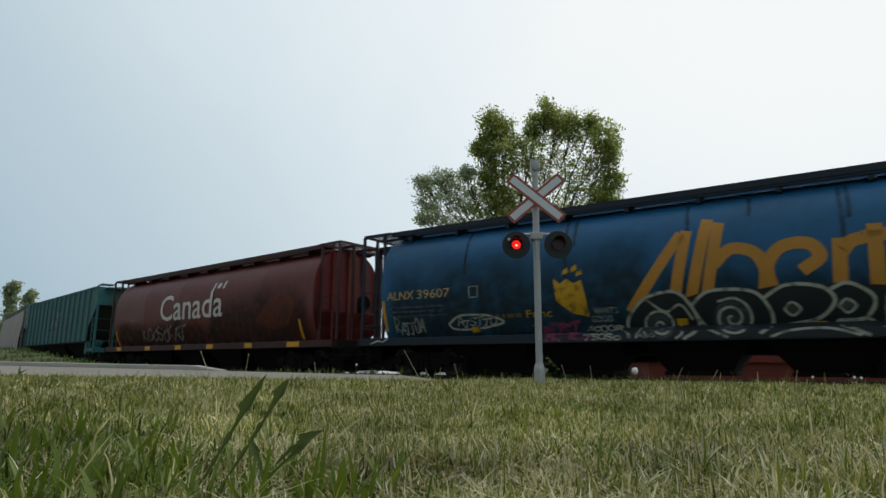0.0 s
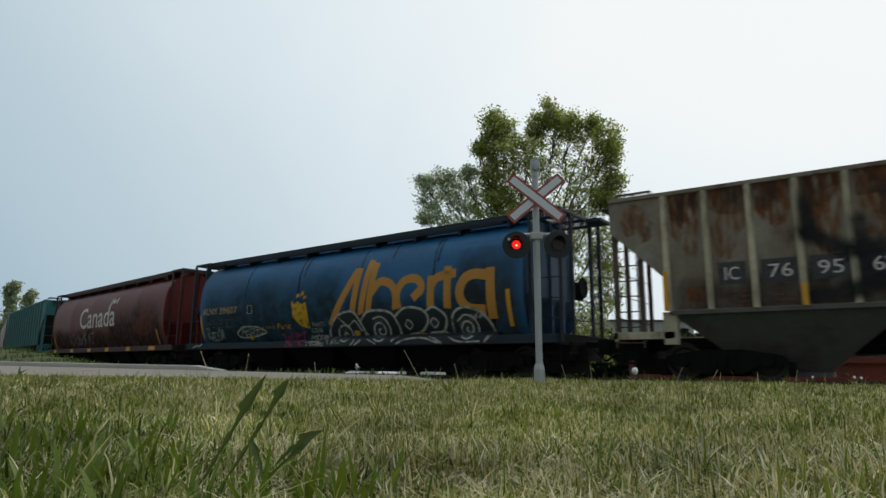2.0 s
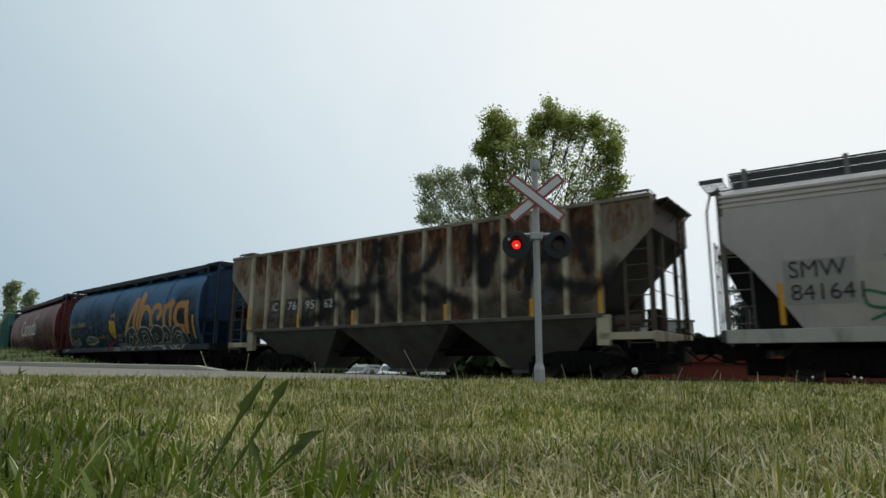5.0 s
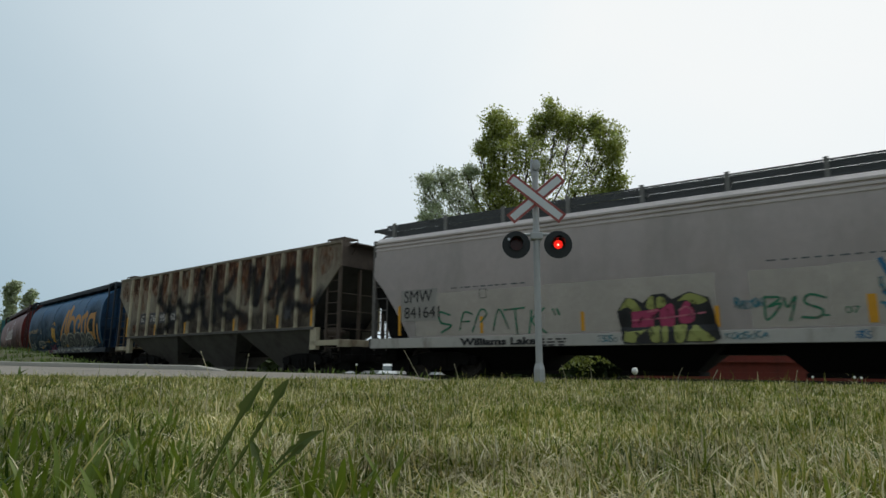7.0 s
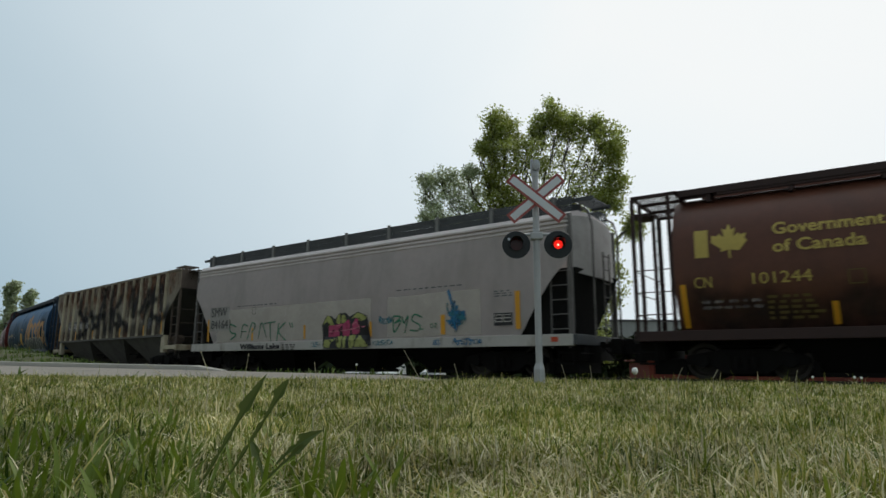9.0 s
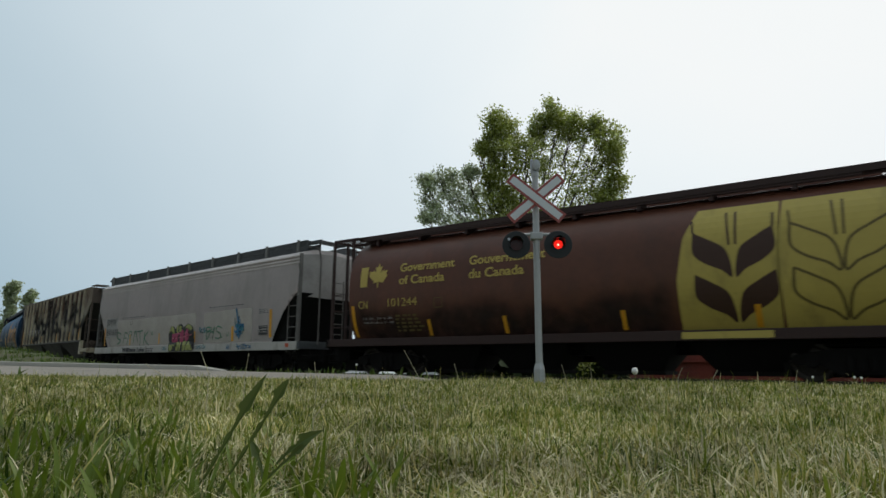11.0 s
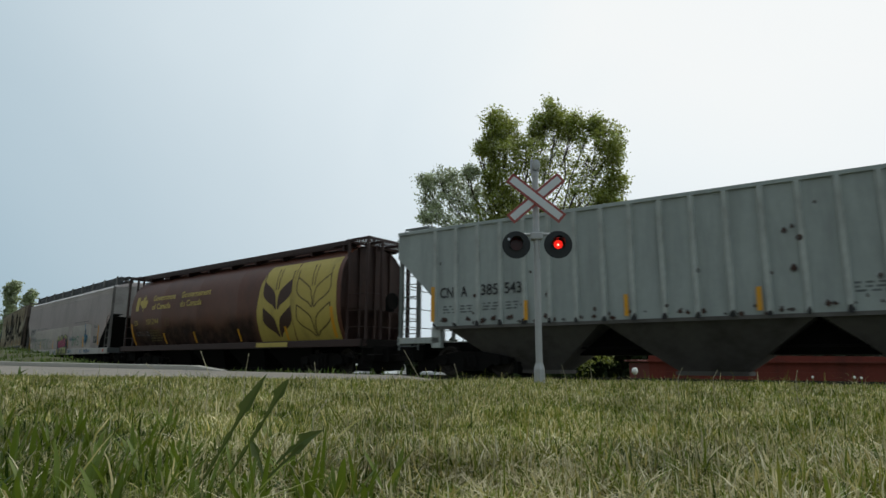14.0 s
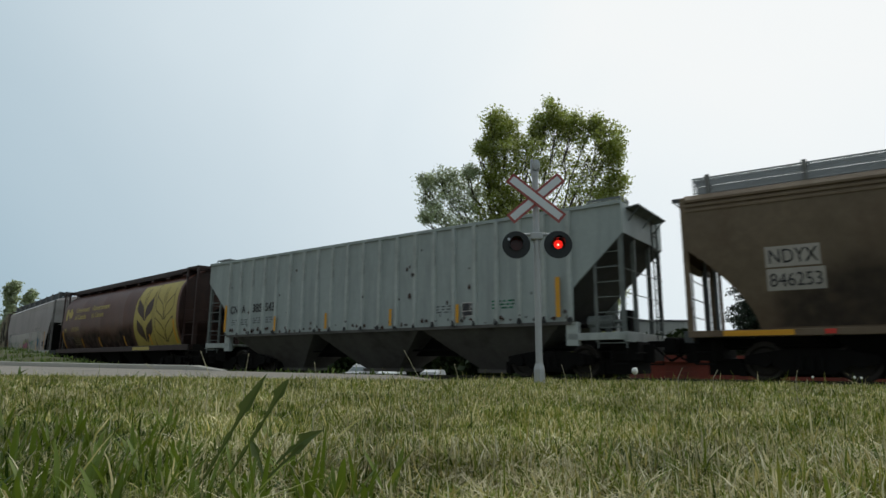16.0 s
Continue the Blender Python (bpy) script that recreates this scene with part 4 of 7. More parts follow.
def soft_spray(car, lines, width, paint, ribs):
    """Broad soft strokes over a ribbed side: they lie on the sheets and climb over the ribs."""
    across = ((-1.0, 0.0), (-0.62, 0.45), (-0.25, 0.95), (0.25, 0.95), (0.62, 0.45), (1.0, 0.0))
    for k, line in enumerate(lines):
        bm = bmesh.new()
        layer = bm.verts.layers.float.new("paint_coat")
        pts = spline(line, 6)
        ends = (pts[0] + (pts[0] - pts[1]).normalized() * width * 0.5, pts[-1] + (pts[-1] - pts[-2]).normalized() * width * 0.5)
        pts = [ends[0], *pts, ends[1]]
        prev = None
        for i, q in enumerate(pts):
            d = pts[min(i + 1, len(pts) - 1)] - pts[max(i - 1, 0)]
            nrm = Vector((-d.y, d.x)).normalized() * width / 2 * (1 + 0.15 * math.sin(i * 1.3 + k))
            row = []
            for a, dens in across:
                v = bm.verts.new((q.x + nrm.x * a, 0, min(4.38, max(1.62, q.y + nrm.y * a))))
                v[layer] = 0.0 if i in (0, len(pts) - 1) else dens
                row.append(v)
            if prev:
                for a in range(len(across) - 1):
                    bm.faces.new((prev[a], row[a], row[a + 1], prev[a + 1]))
            prev = row
        xs = [v.co.x for v in bm.verts]
        for r in ribs:
            for e in (-0.08, -0.05, 0.05, 0.08):
                if min(xs) < r + e < max(xs):
                    bmesh.ops.bisect_plane(bm, geom=bm.verts[:] + bm.edges[:] + bm.faces[:], plane_co=(r + e, 0, 0), plane_no=(1, 0, 0))
        for v in bm.verts:
            near = min(abs(v.co.x - r) for r in ribs)
            v.co.y = -1.592 - 0.073 * min(1.0, max(0.0, (0.081 - near) / 0.03)) - 0.0012 * k
        part("spray_paint", bm, paint, car)


def fill(car, outline, paint, half, name="spray_paint", curved=True, proud=0.015, smooth=True):
    bm = bmesh.new()
    pts = spline(outline + [outline[0]], 5)[:-1] if smooth else outline
    patch(bm, pts)
    wrap(name, bm, paint, car, half, proud=proud, curved=curved)


def sill_half(z):
    return max(round_half(z), 1.52) if z < 1.16 else round_half(z)


def bars(car, x, z, w, h, rows, paint, half, seed=0, name="small_print", curved=False):
    """Small print too fine to read: rows of short bars."""
    rng = random.Random(seed)
    bm = bmesh.new()
    for r in range(rows):
        zz = z - r * h * 1.9
        xx = x
        while xx < x + w:
            ww = rng.uniform(0.08, 0.22)
            patch(bm, [(xx, zz), (xx + ww, zz), (xx + ww, zz + h), (xx, zz + h)])
            xx += ww + rng.uniform(0.04, 0.12)
    tagged(wrap(name, bm, paint, car, half, proud=0.01, curved=curved), kind="stuff")


def scribble(car, x0, x1, z0, z1, n, width, paint, half, seed, curved=True):
    """A quick illegible tag: letter-like hooks, loops and bars run together."""
    rng = random.Random(seed)
    wide, high = x1 - x0, z1 - z0
    cells = max(3, n // 2)
    step = wide / cells
    lines = []
    for i in range(cells):
        a = x0 + step * i
        tall = high * rng.uniform(0.7, 1.1)
        base = z0 + rng.uniform(-0.08, 0.12) * high
        tilt = rng.uniform(-0.1, 0.35) * step
        spot = lambda u, v: (a + step * u * 1.15 + tilt * v, base + tall * v)
        kind = rng.randrange(6)
        if kind == 0:
            lines += [[spot(0.1, 0), spot(0.1, 1)], [spot(0.1, 0.95), spot(0.8, 0.8), spot(0.7, 0.5), spot(0.15, 0.45), spot(0.9, 0)]]
        elif kind == 1:
            lines += [[spot(0.9, 0.85), spot(0.4, 1), spot(0.1, 0.7), spot(0.8, 0.35), spot(0.5, 0), spot(0, 0.15)]]
        elif kind == 2:
            lines += [[spot(0.1, 0), spot(0.45, 1), spot(0.9, 0)], [spot(0.2, 0.4), spot(0.8, 0.35)]]
        elif kind == 3:
            lines += [[spot(0.5, 1), spot(0.1, 0.6), spot(0.3, 0.05), spot(0.8, 0.2), spot(0.8, 0.75), spot(0.5, 1)]]
        elif kind == 4:
            lines += [[spot(0.1, 1), spot(0.15, 0)], [spot(0.85, 1), spot(0.2, 0.5), spot(0.95, 0)]]
        else:
            lines += [[spot(-0.2, 0.9), spot(1.0, 1)], [spot(0.45, 0.95), spot(0.4, 0), spot(0.1, 0.1)]]
    strokes(car, lines, width * 0.8, paint, half, curved=curved, steps=4)


def spiral(cx, cz, r, turns, start):
    n = int(turns * 8)
    return [(cx + r * (1 - 0.92 * i / n) * math.cos(start - 6.283 * turns * i / n), cz + r * (1 - 0.92 * i / n) * math.sin(start - 6.283 * turns * i / n)) for i in range(n + 1)]


def smooth_step(a, b, v):
    t = min(1.0, max(0.0, (v - a) / (b - a)))
    return t * t * (3 - 2 * t)


def grime_and_shade(car, x0, x1, z0, z1, colour, half, seed, name="grime_stain"):
    """A broad stain of dirt and painted shade, thinning towards its uneven rim."""
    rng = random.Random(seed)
    if colour not in grime_shade_paints:
        grime_shade_paints[colour] = spray_mat("grime_wash", colour, 0.78)
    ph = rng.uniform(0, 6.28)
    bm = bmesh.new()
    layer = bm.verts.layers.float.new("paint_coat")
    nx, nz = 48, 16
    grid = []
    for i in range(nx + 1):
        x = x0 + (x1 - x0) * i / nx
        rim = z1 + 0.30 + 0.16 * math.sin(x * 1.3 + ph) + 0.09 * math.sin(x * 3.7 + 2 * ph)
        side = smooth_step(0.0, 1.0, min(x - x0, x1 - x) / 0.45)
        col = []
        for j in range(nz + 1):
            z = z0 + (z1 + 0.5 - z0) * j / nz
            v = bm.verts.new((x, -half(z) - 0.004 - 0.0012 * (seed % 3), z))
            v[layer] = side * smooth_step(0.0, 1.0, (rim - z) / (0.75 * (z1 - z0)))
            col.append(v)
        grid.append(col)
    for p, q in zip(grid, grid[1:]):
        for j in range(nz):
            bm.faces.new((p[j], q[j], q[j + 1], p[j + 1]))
    part(name, bm, grime_shade_paints[colour], car)


grime_shade_paints = {}
# lower halves: dirt, with the tanks' underside shade put into the same colour
grime_and_shade(car_alberta, -7.6, 0.8, 1.16, 3.5, (0.014, 0.030, 0.032), round_half, 1)
grime_and_shade(car_alberta, 0.6, 6.9, 1.16, 2.7, (0.014, 0.030, 0.032), round_half, 2)
grime_and_shade(car_alberta, 5.4, 7.74, 1.16, 4.0, (0.04, 0.045, 0.042), round_half, 3)
grime_and_shade(car_canada, 1.0, 7.7, 1.16, 3.2, (0.04, 0.016, 0.011), round_half, 4)
grime_and_shade(car_canada, -7.7, 1.6, 1.16, 2.0, (0.035, 0.014, 0.010), round_half, 5)
grime_and_shade(car_brown, -7.5, 2.8, 1.16, 1.9, (0.03, 0.016, 0.012), round_half, 6)
for x, z0 in ((-4.66, 2.9), (-1.55, 2.6), (-1.3, 3.4), (1.55, 3.2), (4.66, 2.4), (4.8, 3.4), (2.9, 3.7)):
    strokes(car_alberta, [[(x, 4.2), (x + 0.03, (4.2 + z0) / 2), (x + 0.01, z0)]], 0.09, paint_mat("dark_drip_streak", (0.012, 0.022, 0.026), worn=0.4, alpha=0.6), round_half, "drip_streak", proud=0.008)

# blue car: wordmark in broad strokes, tall stems on the first letters
c, H = car_alberta, round_half
strokes(c, [[(0.12, 1.62), (1.44, 3.44)], [(1.20, 1.9), (1.56, 3.50)], [(1.58, 1.9), (2.04, 3.74)], [(1.92, 1.9), (2.28, 3.62)]], 0.26, P_GOLD, H, "lettering", proud=0.010)
strokes(c, [[(2.12, 2.62), (2.50, 2.95), (2.96, 2.84), (3.17, 2.46), (3.12, 1.9)], [(3.86, 2.34), (4.22, 2.62), (4.02, 2.93), (3.52, 2.90), (3.22, 2.5), (3.30, 1.9)]], 0.27, P_GOLD, H, "lettering", proud=0.012)
strokes(c, [[(4.52, 1.7), (4.60, 2.98)], [(4.60, 2.66), (4.78, 2.88), (5.0, 2.94)], [(5.17, 1.7), (5.22, 3.22)], [(5.0, 2.96), (5.52, 2.99)]], 0.27, P_GOLD, H, "lettering", proud=0.014)
strokes(c, [[(6.5, 1.85), (5.9, 1.95), (5.64, 2.33), (5.78, 2.74), (6.13, 2.90), (6.6, 2.84)], [(6.71, 3.05), (6.71, 1.6)]], 0.30, P_GOLD, H, "lettering", proud=0.016)
fill(c, [(-1.86, 2.6), (-1.81, 2.0), (-1.40, 1.66), (-0.96, 1.56), (-1.0, 2.1), (-1.09, 2.5), (-1.3, 2.42), (-1.48, 2.56), (-1.68, 2.44)], P_TULIP, H, "emblem", smooth=False)
for dx, dz in ((-1.6, 2.66), (-1.36, 2.72), (-1.22, 2.6)):
    fill(c, [(dx, dz), (dx + 0.17, dz + 0.06), (dx + 0.14, dz + 0.2), (dx + 0.02, dz + 0.12)], P_TULIP, H, "emblem", smooth=False)
word(c, "ALNX", -7.51, 2.30, 0.26, 1.05, P_CREAM, H)
word(c, "39607", -6.33, 2.30, 0.26, 1.18, P_CREAM, H)
strokes(c, [[(-4.48, 2.24), (-4.48, 2.55), (-4.2, 2.55), (-4.2, 2.24), (-4.48, 2.24)]], 0.03, P_CHALK, H, "small_print", steps=1)
bars(c, -7.4, 2.02, 1.9, 0.07, 3, P_GREYFILL, H, 3, curved=True)
bars(c, -3.9, 1.62, 0.9, 0.10, 1, P_LINEBROWN, H, 8, curved=True)
word(c, "Func", -2.72, 1.60, 0.2, 0.75, P_TULIP, H)
fill(c, [(0.0, 0.98), (0.0, 1.5), (0.5, 1.95), (1.2, 2.08), (1.55, 1.8), (2.0, 2.05), (2.8, 2.02), (3.1, 1.86), (3.5, 2.1), (4.2, 2.02), (4.7, 2.05), (5.1, 1.75), (5.4, 1.9), (5.85, 2.0), (6.4, 1.76), (6.7, 1.3), (6.45, 0.95)], P_DARKFILL, sill_half, proud=0.020)
strokes(c, [[(0.07, 0.98), (0.02, 1.42), (0.48, 1.92), (1.18, 2.06), (1.54, 1.71), (1.67, 1.21), (1.34, 0.94)], [(1.54, 1.71), (1.97, 2.02), (2.82, 1.98), (3.14, 1.65), (3.2, 1.26), (2.95, 1.03)],
            [(3.08, 1.81), (3.53, 2.06), (4.16, 1.99), (4.4, 1.7), (4.1, 1.35), (3.5, 1.22)], [(4.3, 1.91), (4.67, 2.03), (5.08, 1.72), (4.9, 1.32), (4.4, 1.26), (4.95, 0.95)], [(5.25, 1.2), (5.35, 1.79), (5.82, 1.97), (6.4, 1.74), (6.68, 1.27), (6.43, 0.95)]], 0.075, P_CHALK, sill_half, proud=0.026)
strokes(c, [spiral(0.82, 1.28, 0.42, 1.5, 3.6), spiral(2.40, 1.40, 0.47, 2.1, 2.2), spiral(5.82, 1.36, 0.42, 2.1, 2.6), [(0.35, 1.25), (0.22, 0.98)], [(1.24, 1.3), (1.32, 1.1), (1.16, 0.95)],
            [(3.15, 0.96), (3.55, 1.09), (4.22, 1.12), (4.8, 0.96)], [(1.6, 1.6), (1.85, 1.2), (2.3, 0.96)], [(4.95, 1.3), (5.5, 1.0), (6.3, 0.98)], [(0.5, 1.92), (0.95, 1.6), (1.3, 1.75), (1.55, 1.4)]], 0.055, P_CHALK, sill_half, proud=0.027)
for ex, ez, er in ((2.40, 1.40, 0.40), (5.82, 1.36, 0.36), (0.82, 1.28, 0.34)):
    fill(c, [(ex + er * math.cos(q * 0.785), ez + er * math.sin(q * 0.785)) for q in range(8)], P_GREYFILL, sill_half, proud=0.022)
for ex, ez in ((3.6, 1.55), (4.6, 1.57)):
    strokes(c, [[(ex - 0.15, ez), (ex, ez + 0.14), (ex + 0.16, ez), (ex, ez - 0.14), (ex - 0.15, ez)]], 0.05, P_CHALK, H, proud=0.027)
    fill(c, [(ex - 0.12, ez), (ex, ez + 0.11), (ex + 0.13, ez), (ex, ez - 0.11)], P_GREYFILL, H, proud=0.024)
for ex, ez in ((1.3, 1.35), (4.1, 1.2), (-4.4, 1.32)):
    fill(c, [(ex - 0.12, ez - 0.07), (ex + 0.12, ez - 0.07), (ex + 0.12, ez + 0.08), (ex - 0.12, ez + 0.08)], P_TULIP, H, "reflective_strip", proud=0.03, smooth=False)
scribble(c, 5.9, 6.35, 1.62, 1.8, 9, 0.025, P_CHALK, H, 4)
strokes(c, [[(-5.3, 1.5), (-4.9, 1.72), (-4.4, 1.74), (-3.9, 1.7), (-3.45, 1.52), (-3.9, 1.4), (-4.5, 1.34), (-5.1, 1.36), (-5.3, 1.5)]], 0.06, P_CHALK, H)
scribble(c, -5.0, -3.7, 1.42, 1.68, 13, 0.04, P_CHALK, H, 6)
scribble(c, -7.3, -6.2, 1.25, 1.7, 12, 0.045, P_CHALK, H, 2)
strokes(c, [[(-8.2, 0.96), (-7.9, 1.05), (-7.7, 1.02), (-7.5, 1.13)]], 0.05, P_CHALK, sill_half)
scribble(c, -2.55, -1.3, 1.05, 1.45, 12, 0.11, P_PINK, H, 9)
scribble(c, -2.2, -0.9, 0.95, 1.15, 9, 0.09, P_PINK, sill_half, 12)
word(c, "WHAT'S", -0.82, 1.62, 0.15, 0.62, P_CHALK, H)
word(c, "GOOD", -0.9, 1.42, 0.15, 0.55, P_CHALK, H)
scribble(c, -1.1, -0.15, 1.18, 1.34, 10, 0.05, P_CHALK, H, 1)
scribble(c, -1.1, -0.15, 0.96, 1.1, 11, 0.055, P_CHALK, sill_half, 5)
word(c, "450", 0.28, 0.99, 0.12, 0.4, P_CHALK, sill_half, proud=0.03)
strips(c, H, (-7.65,), 1.35, 2.29, 0.1)
strips(c, H, (7.27,), 1.38, 2.39, 0.13)

# maroon car
c = car_canada
word(c, "Canada", -3.10, 2.24, 1.12, 5.25, P_WHITE, H, bold=0.012)
fill(c, [(1.2, 3.36), (1.3, 3.66), (1.42, 3.68), (1.34, 3.36)], P_WHITE, H, "emblem", smooth=False)
fill(c, [(1.95, 3.38), (2.05, 3.68), (2.18, 3.7), (2.1, 3.38)], P_WHITE, H, "emblem", smooth=False)
fill(c, [(1.5, 3.42), (1.66, 3.66), (1.86, 3.62), (1.75, 3.4)], P_WHITE, H, "emblem", smooth=False)
bars(c, -6.6, 2.28, 1.2, 0.17, 1, P_HAZE, H, 4, curved=True)
scribble(c, -5.0, -1.0, 1.35, 2.0, 16, 0.16, P_HAZE, H, 3)
fill(c, [(4.4, 1.9), (5.2, 2.6), (6.3, 2.9), (6.9, 2.5), (6.5, 1.8), (5.4, 1.6)], P_ORANGE, H, "faded_patch")
strips(c, H, (-7.75, 7.1), 1.2, 1.9, 0.12)
for x in (-7.24, -4.21, -1.38, 1.24, 4.03, 6.8):
    w = 0.36 if x > 6 else 0.26
    bm = bmesh.new()
    patch(bm, [(x - w, 0.93), (x + w, 0.93), (x + w, 1.11), (x - w, 1.11)])
    wrap("reflective_strip", bm, M_YELLOW, c, lambda z: 1.52, proud=0.012, curved=False)

# teal car: a dull square emblem
c, F = car_teal, flat_half
bars(c, -0.6, 2.6, 1.6, 0.3, 1, P_EMBLEM, F, 2, "emblem")
fill(c, [(0.4, 2.9), (1.2, 2.9), (1.2, 3.5), (0.4, 3.5)], P_EMBLEM, F, "emblem", False, smooth=False)
scribble(c, -1.0, 0.8, 2.3, 2.5, 9, 0.1, P_HAZE, F, 7, False)

# rusty car: number on dark patches, tall soft black spray
c = car_rusty
for text, x, w in (("IC", -5.75, 0.30), ("76", -4.86, 0.46), ("95", -3.93, 0.46), ("62", -2.97, 0.42)):
    fill(c, [(x - 0.14, 2.15), (x + w + 0.14, 2.15), (x + w + 0.14, 2.66), (x - 0.14, 2.66)], P_NUMPLATE, F, "number_patch", False, 0.008, False)
    word(c, text, x, 2.25, 0.29, w, P_WHITE, F, False, proud=0.014)
bars(c, -5.7, 1.95, 0.5, 0.06, 4, P_ORANGE, F, 1)
bars(c, -4.8, 1.95, 0.5, 0.06, 4, P_ORANGE, F, 5)
rng_rust = random.Random(5)
for i in range(15):
    x0 = -7.02 + 14.05 * i / 15
    x1 = x0 + 14.05 / 15
    for paint, depth, pr in ((P_RUSTWASH, rng_rust.uniform(1.1, 1.9) + 0.7 * (i > 11), 0.005), (P_RUSTWASH, rng_rust.uniform(0.6, 1.1), 0.0065), (P_RUSTDARK, rng_rust.uniform(0.5, 1.1) + 1.0 * (i > 9), 0.008), (P_RUSTDARK, rng_rust.uniform(0.3, 0.8) + 0.9 * (i > 10), 0.0095)):
        a, b = x0 + rng_rust.uniform(0.05, 0.15), x1 - rng_rust.uniform(0.05, 0.15)
        zt = 4.40
        pts = [(a, zt), (a + 0.02, zt - depth * 0.6), (a + 0.12, zt - depth * rng_rust.uniform(0.7, 1.0)), ((a + b) / 2, zt - depth * rng_rust.uniform(0.8, 1.1)), (b - 0.1, zt - depth * rng_rust.uniform(0.5, 1.0)), (b, zt - depth * 0.5), (b, zt)]
        fill(c, pts, paint, F, "rust_streak", False, pr, False)
for x, z, w, hh in ((-7.75, 3.9, 0.35, 0.4), (-7.5, 3.6, 0.25, 0.3), (-6.4, 1.9, 0.3, 0.25), (2.75, 1.95, 0.3, 0.45), (3.6, 3.0, 0.3, 0.5), (7.6, 3.9, 0.4, 0.5)):
    fill(c, [(x - w, z), (x - w * 0.5, z + hh), (x + w * 0.6, z + hh * 0.8), (x + w, z), (x + w * 0.5, z - hh * 0.7), (x - w * 0.6, z - hh)], P_RUSTWASH, F, "rust_streak", False, 0.006)
    fill(c, [(x - w * 0.6, z), (x, z + hh * 0.5), (x + w * 0.6, z), (x, z - hh * 0.6)], P_RUSTDARK, F, "rust_streak", False, 0.009)
grime_and_shade(c, -7.0, 7.0, 1.62, 2.3, (0.05, 0.038, 0.028), F, 31)
SPRAY = [[(-2.53, 3.94), (-2.44, 3.48), (-2.37, 3.04)], [(-4.11, 3.21), (-3.26, 2.68), (-2.31, 2.89)], [(-4.06, 1.77), (-3.07, 1.94), (-2.34, 2.32)],
         [(-4.06, 3.90), (-4.01, 3.05)], [(-2.29, 3.11), (-1.73, 2.35), (-0.95, 2.36)], [(-0.53, 4.23), (-0.90, 3.10), (-1.13, 2.44), (-1.87, 2.15)],
         [(-0.44, 4.22), (-0.34, 3.18), (-0.17, 2.24), (0.09, 1.83)], [(-1.83, 2.75), (-0.86, 2.76), (-0.12, 2.89)], [(0.65, 4.05), (0.63, 2.94), (0.66, 2.05)],
         [(1.99, 3.85), (1.35, 3.12), (0.73, 2.80), (1.33, 2.35), (1.87, 2.15)], [(-3.15, 3.34), (-3.06, 2.16)], [(0.74, 2.96), (1.68, 2.70), (2.35, 2.34), (3.13, 1.98)],
         [(3.20, 4.04), (3.07, 3.04)], [(3.25, 3.89), (3.55, 2.67)], [(3.55, 2.67), (4.01, 3.79)],
         [(4.33, 2.72), (5.01, 3.43)], [(5.22, 3.72), (4.97, 2.33)], [(5.79, 3.66), (5.04, 2.76)],
         [(5.81, 3.64), (5.65, 2.45)], [(5.75, 2.51), (6.90, 2.30), (7.41, 2.84)], [(6.52, 3.80), (6.70, 2.73)],
         [(5.88, 3.21), (6.14, 3.25)]]
soft_spray(c, SPRAY, 0.52, P_SOOT, [-7.025 + 14.05 * i / 15 for i in range(16)])
fill(c, [(5.41, 1.92), (5.80, 1.92), (5.80, 2.42), (5.41, 2.42)], P_NUMPLATE, F, "stencil_panel", False, smooth=False, proud=0.03)
strips(c, lambda z: 1.66, (-7.06,), 1.60, 2.54, 0.11, True)
strips(c, lambda z: 1.66, (7.03,), 1.62, 2.6, 0.11, True)
strips(c, lambda z: 1.66, (-4.21, -1.52, 2.26, 5.11), 1.60, 2.08, 0.11, True)

# silver car: cleaned patches, number, and colourful spray
c, G = car_silver, smooth_half
for a, b, z1 in ((-6.9, -2.66, 2.43), (-2.655, 1.62, 2.45), (2.32, 3.84, 2.42), (3.845, 5.86, 2.45)):
    fill(c, [(a, 1.16), (b, 1.16), (b, z1), (a, z1)], P_CLEAN, G, "cleaned_patch", proud=0.006, smooth=False)
fill(c, [(-7.42, 1.62), (-6.1, 1.62), (-6.1, 2.58), (-7.42, 2.58)], P_PANEL, G, "stencil_panel", proud=0.009, smooth=False)
word(c, "SMW", -7.31, 2.19, 0.36, 1.05, P_BLACK, G)
word(c, "841641", -7.30, 1.71, 0.34, 1.30, P_BLACK, G)
bars(c, -5.6, 2.52, 2.3, 0.04, 1, P_FAINT, G, 2, curved=True)
bars(c, 2.7, 2.60, 2.4, 0.035, 1, P_FAINT, G, 6, curved=True)
strokes(c, [[(-4.62, 2.2), (-4.62, 2.45), (-4.4, 2.45), (-4.4, 2.2), (-4.62, 2.2)]], 0.02, P_BLACK, G, "small_print", steps=1)
strokes(c, [[(-5.6, 1.75), (-6.0, 1.85), (-5.95, 1.55), (-5.6, 1.45), (-5.95, 1.25)]], 0.06, P_GREEN, G)
strokes(c, [[(-5.3, 1.3), (-5.15, 1.8), (-4.85, 1.75)], [(-5.25, 1.55), (-4.95, 1.55)], [(-4.88, 1.24), (-4.6, 1.85), (-4.39, 1.75), (-4.6, 1.5)], [(-4.2, 1.25), (-4.0, 1.85), (-3.7, 1.3)],
            [(-3.85, 1.82), (-3.19, 1.86)], [(-3.5, 1.85), (-3.45, 1.15)], [(-3.1, 1.15), (-3.0, 1.8)], [(-2.62, 1.83), (-3.0, 1.5), (-2.57, 1.15)], [(-2.4, 1.8), (-2.32, 1.62)], [(-2.28, 1.8), (-2.2, 1.62)]], 0.05, P_GREEN, G)
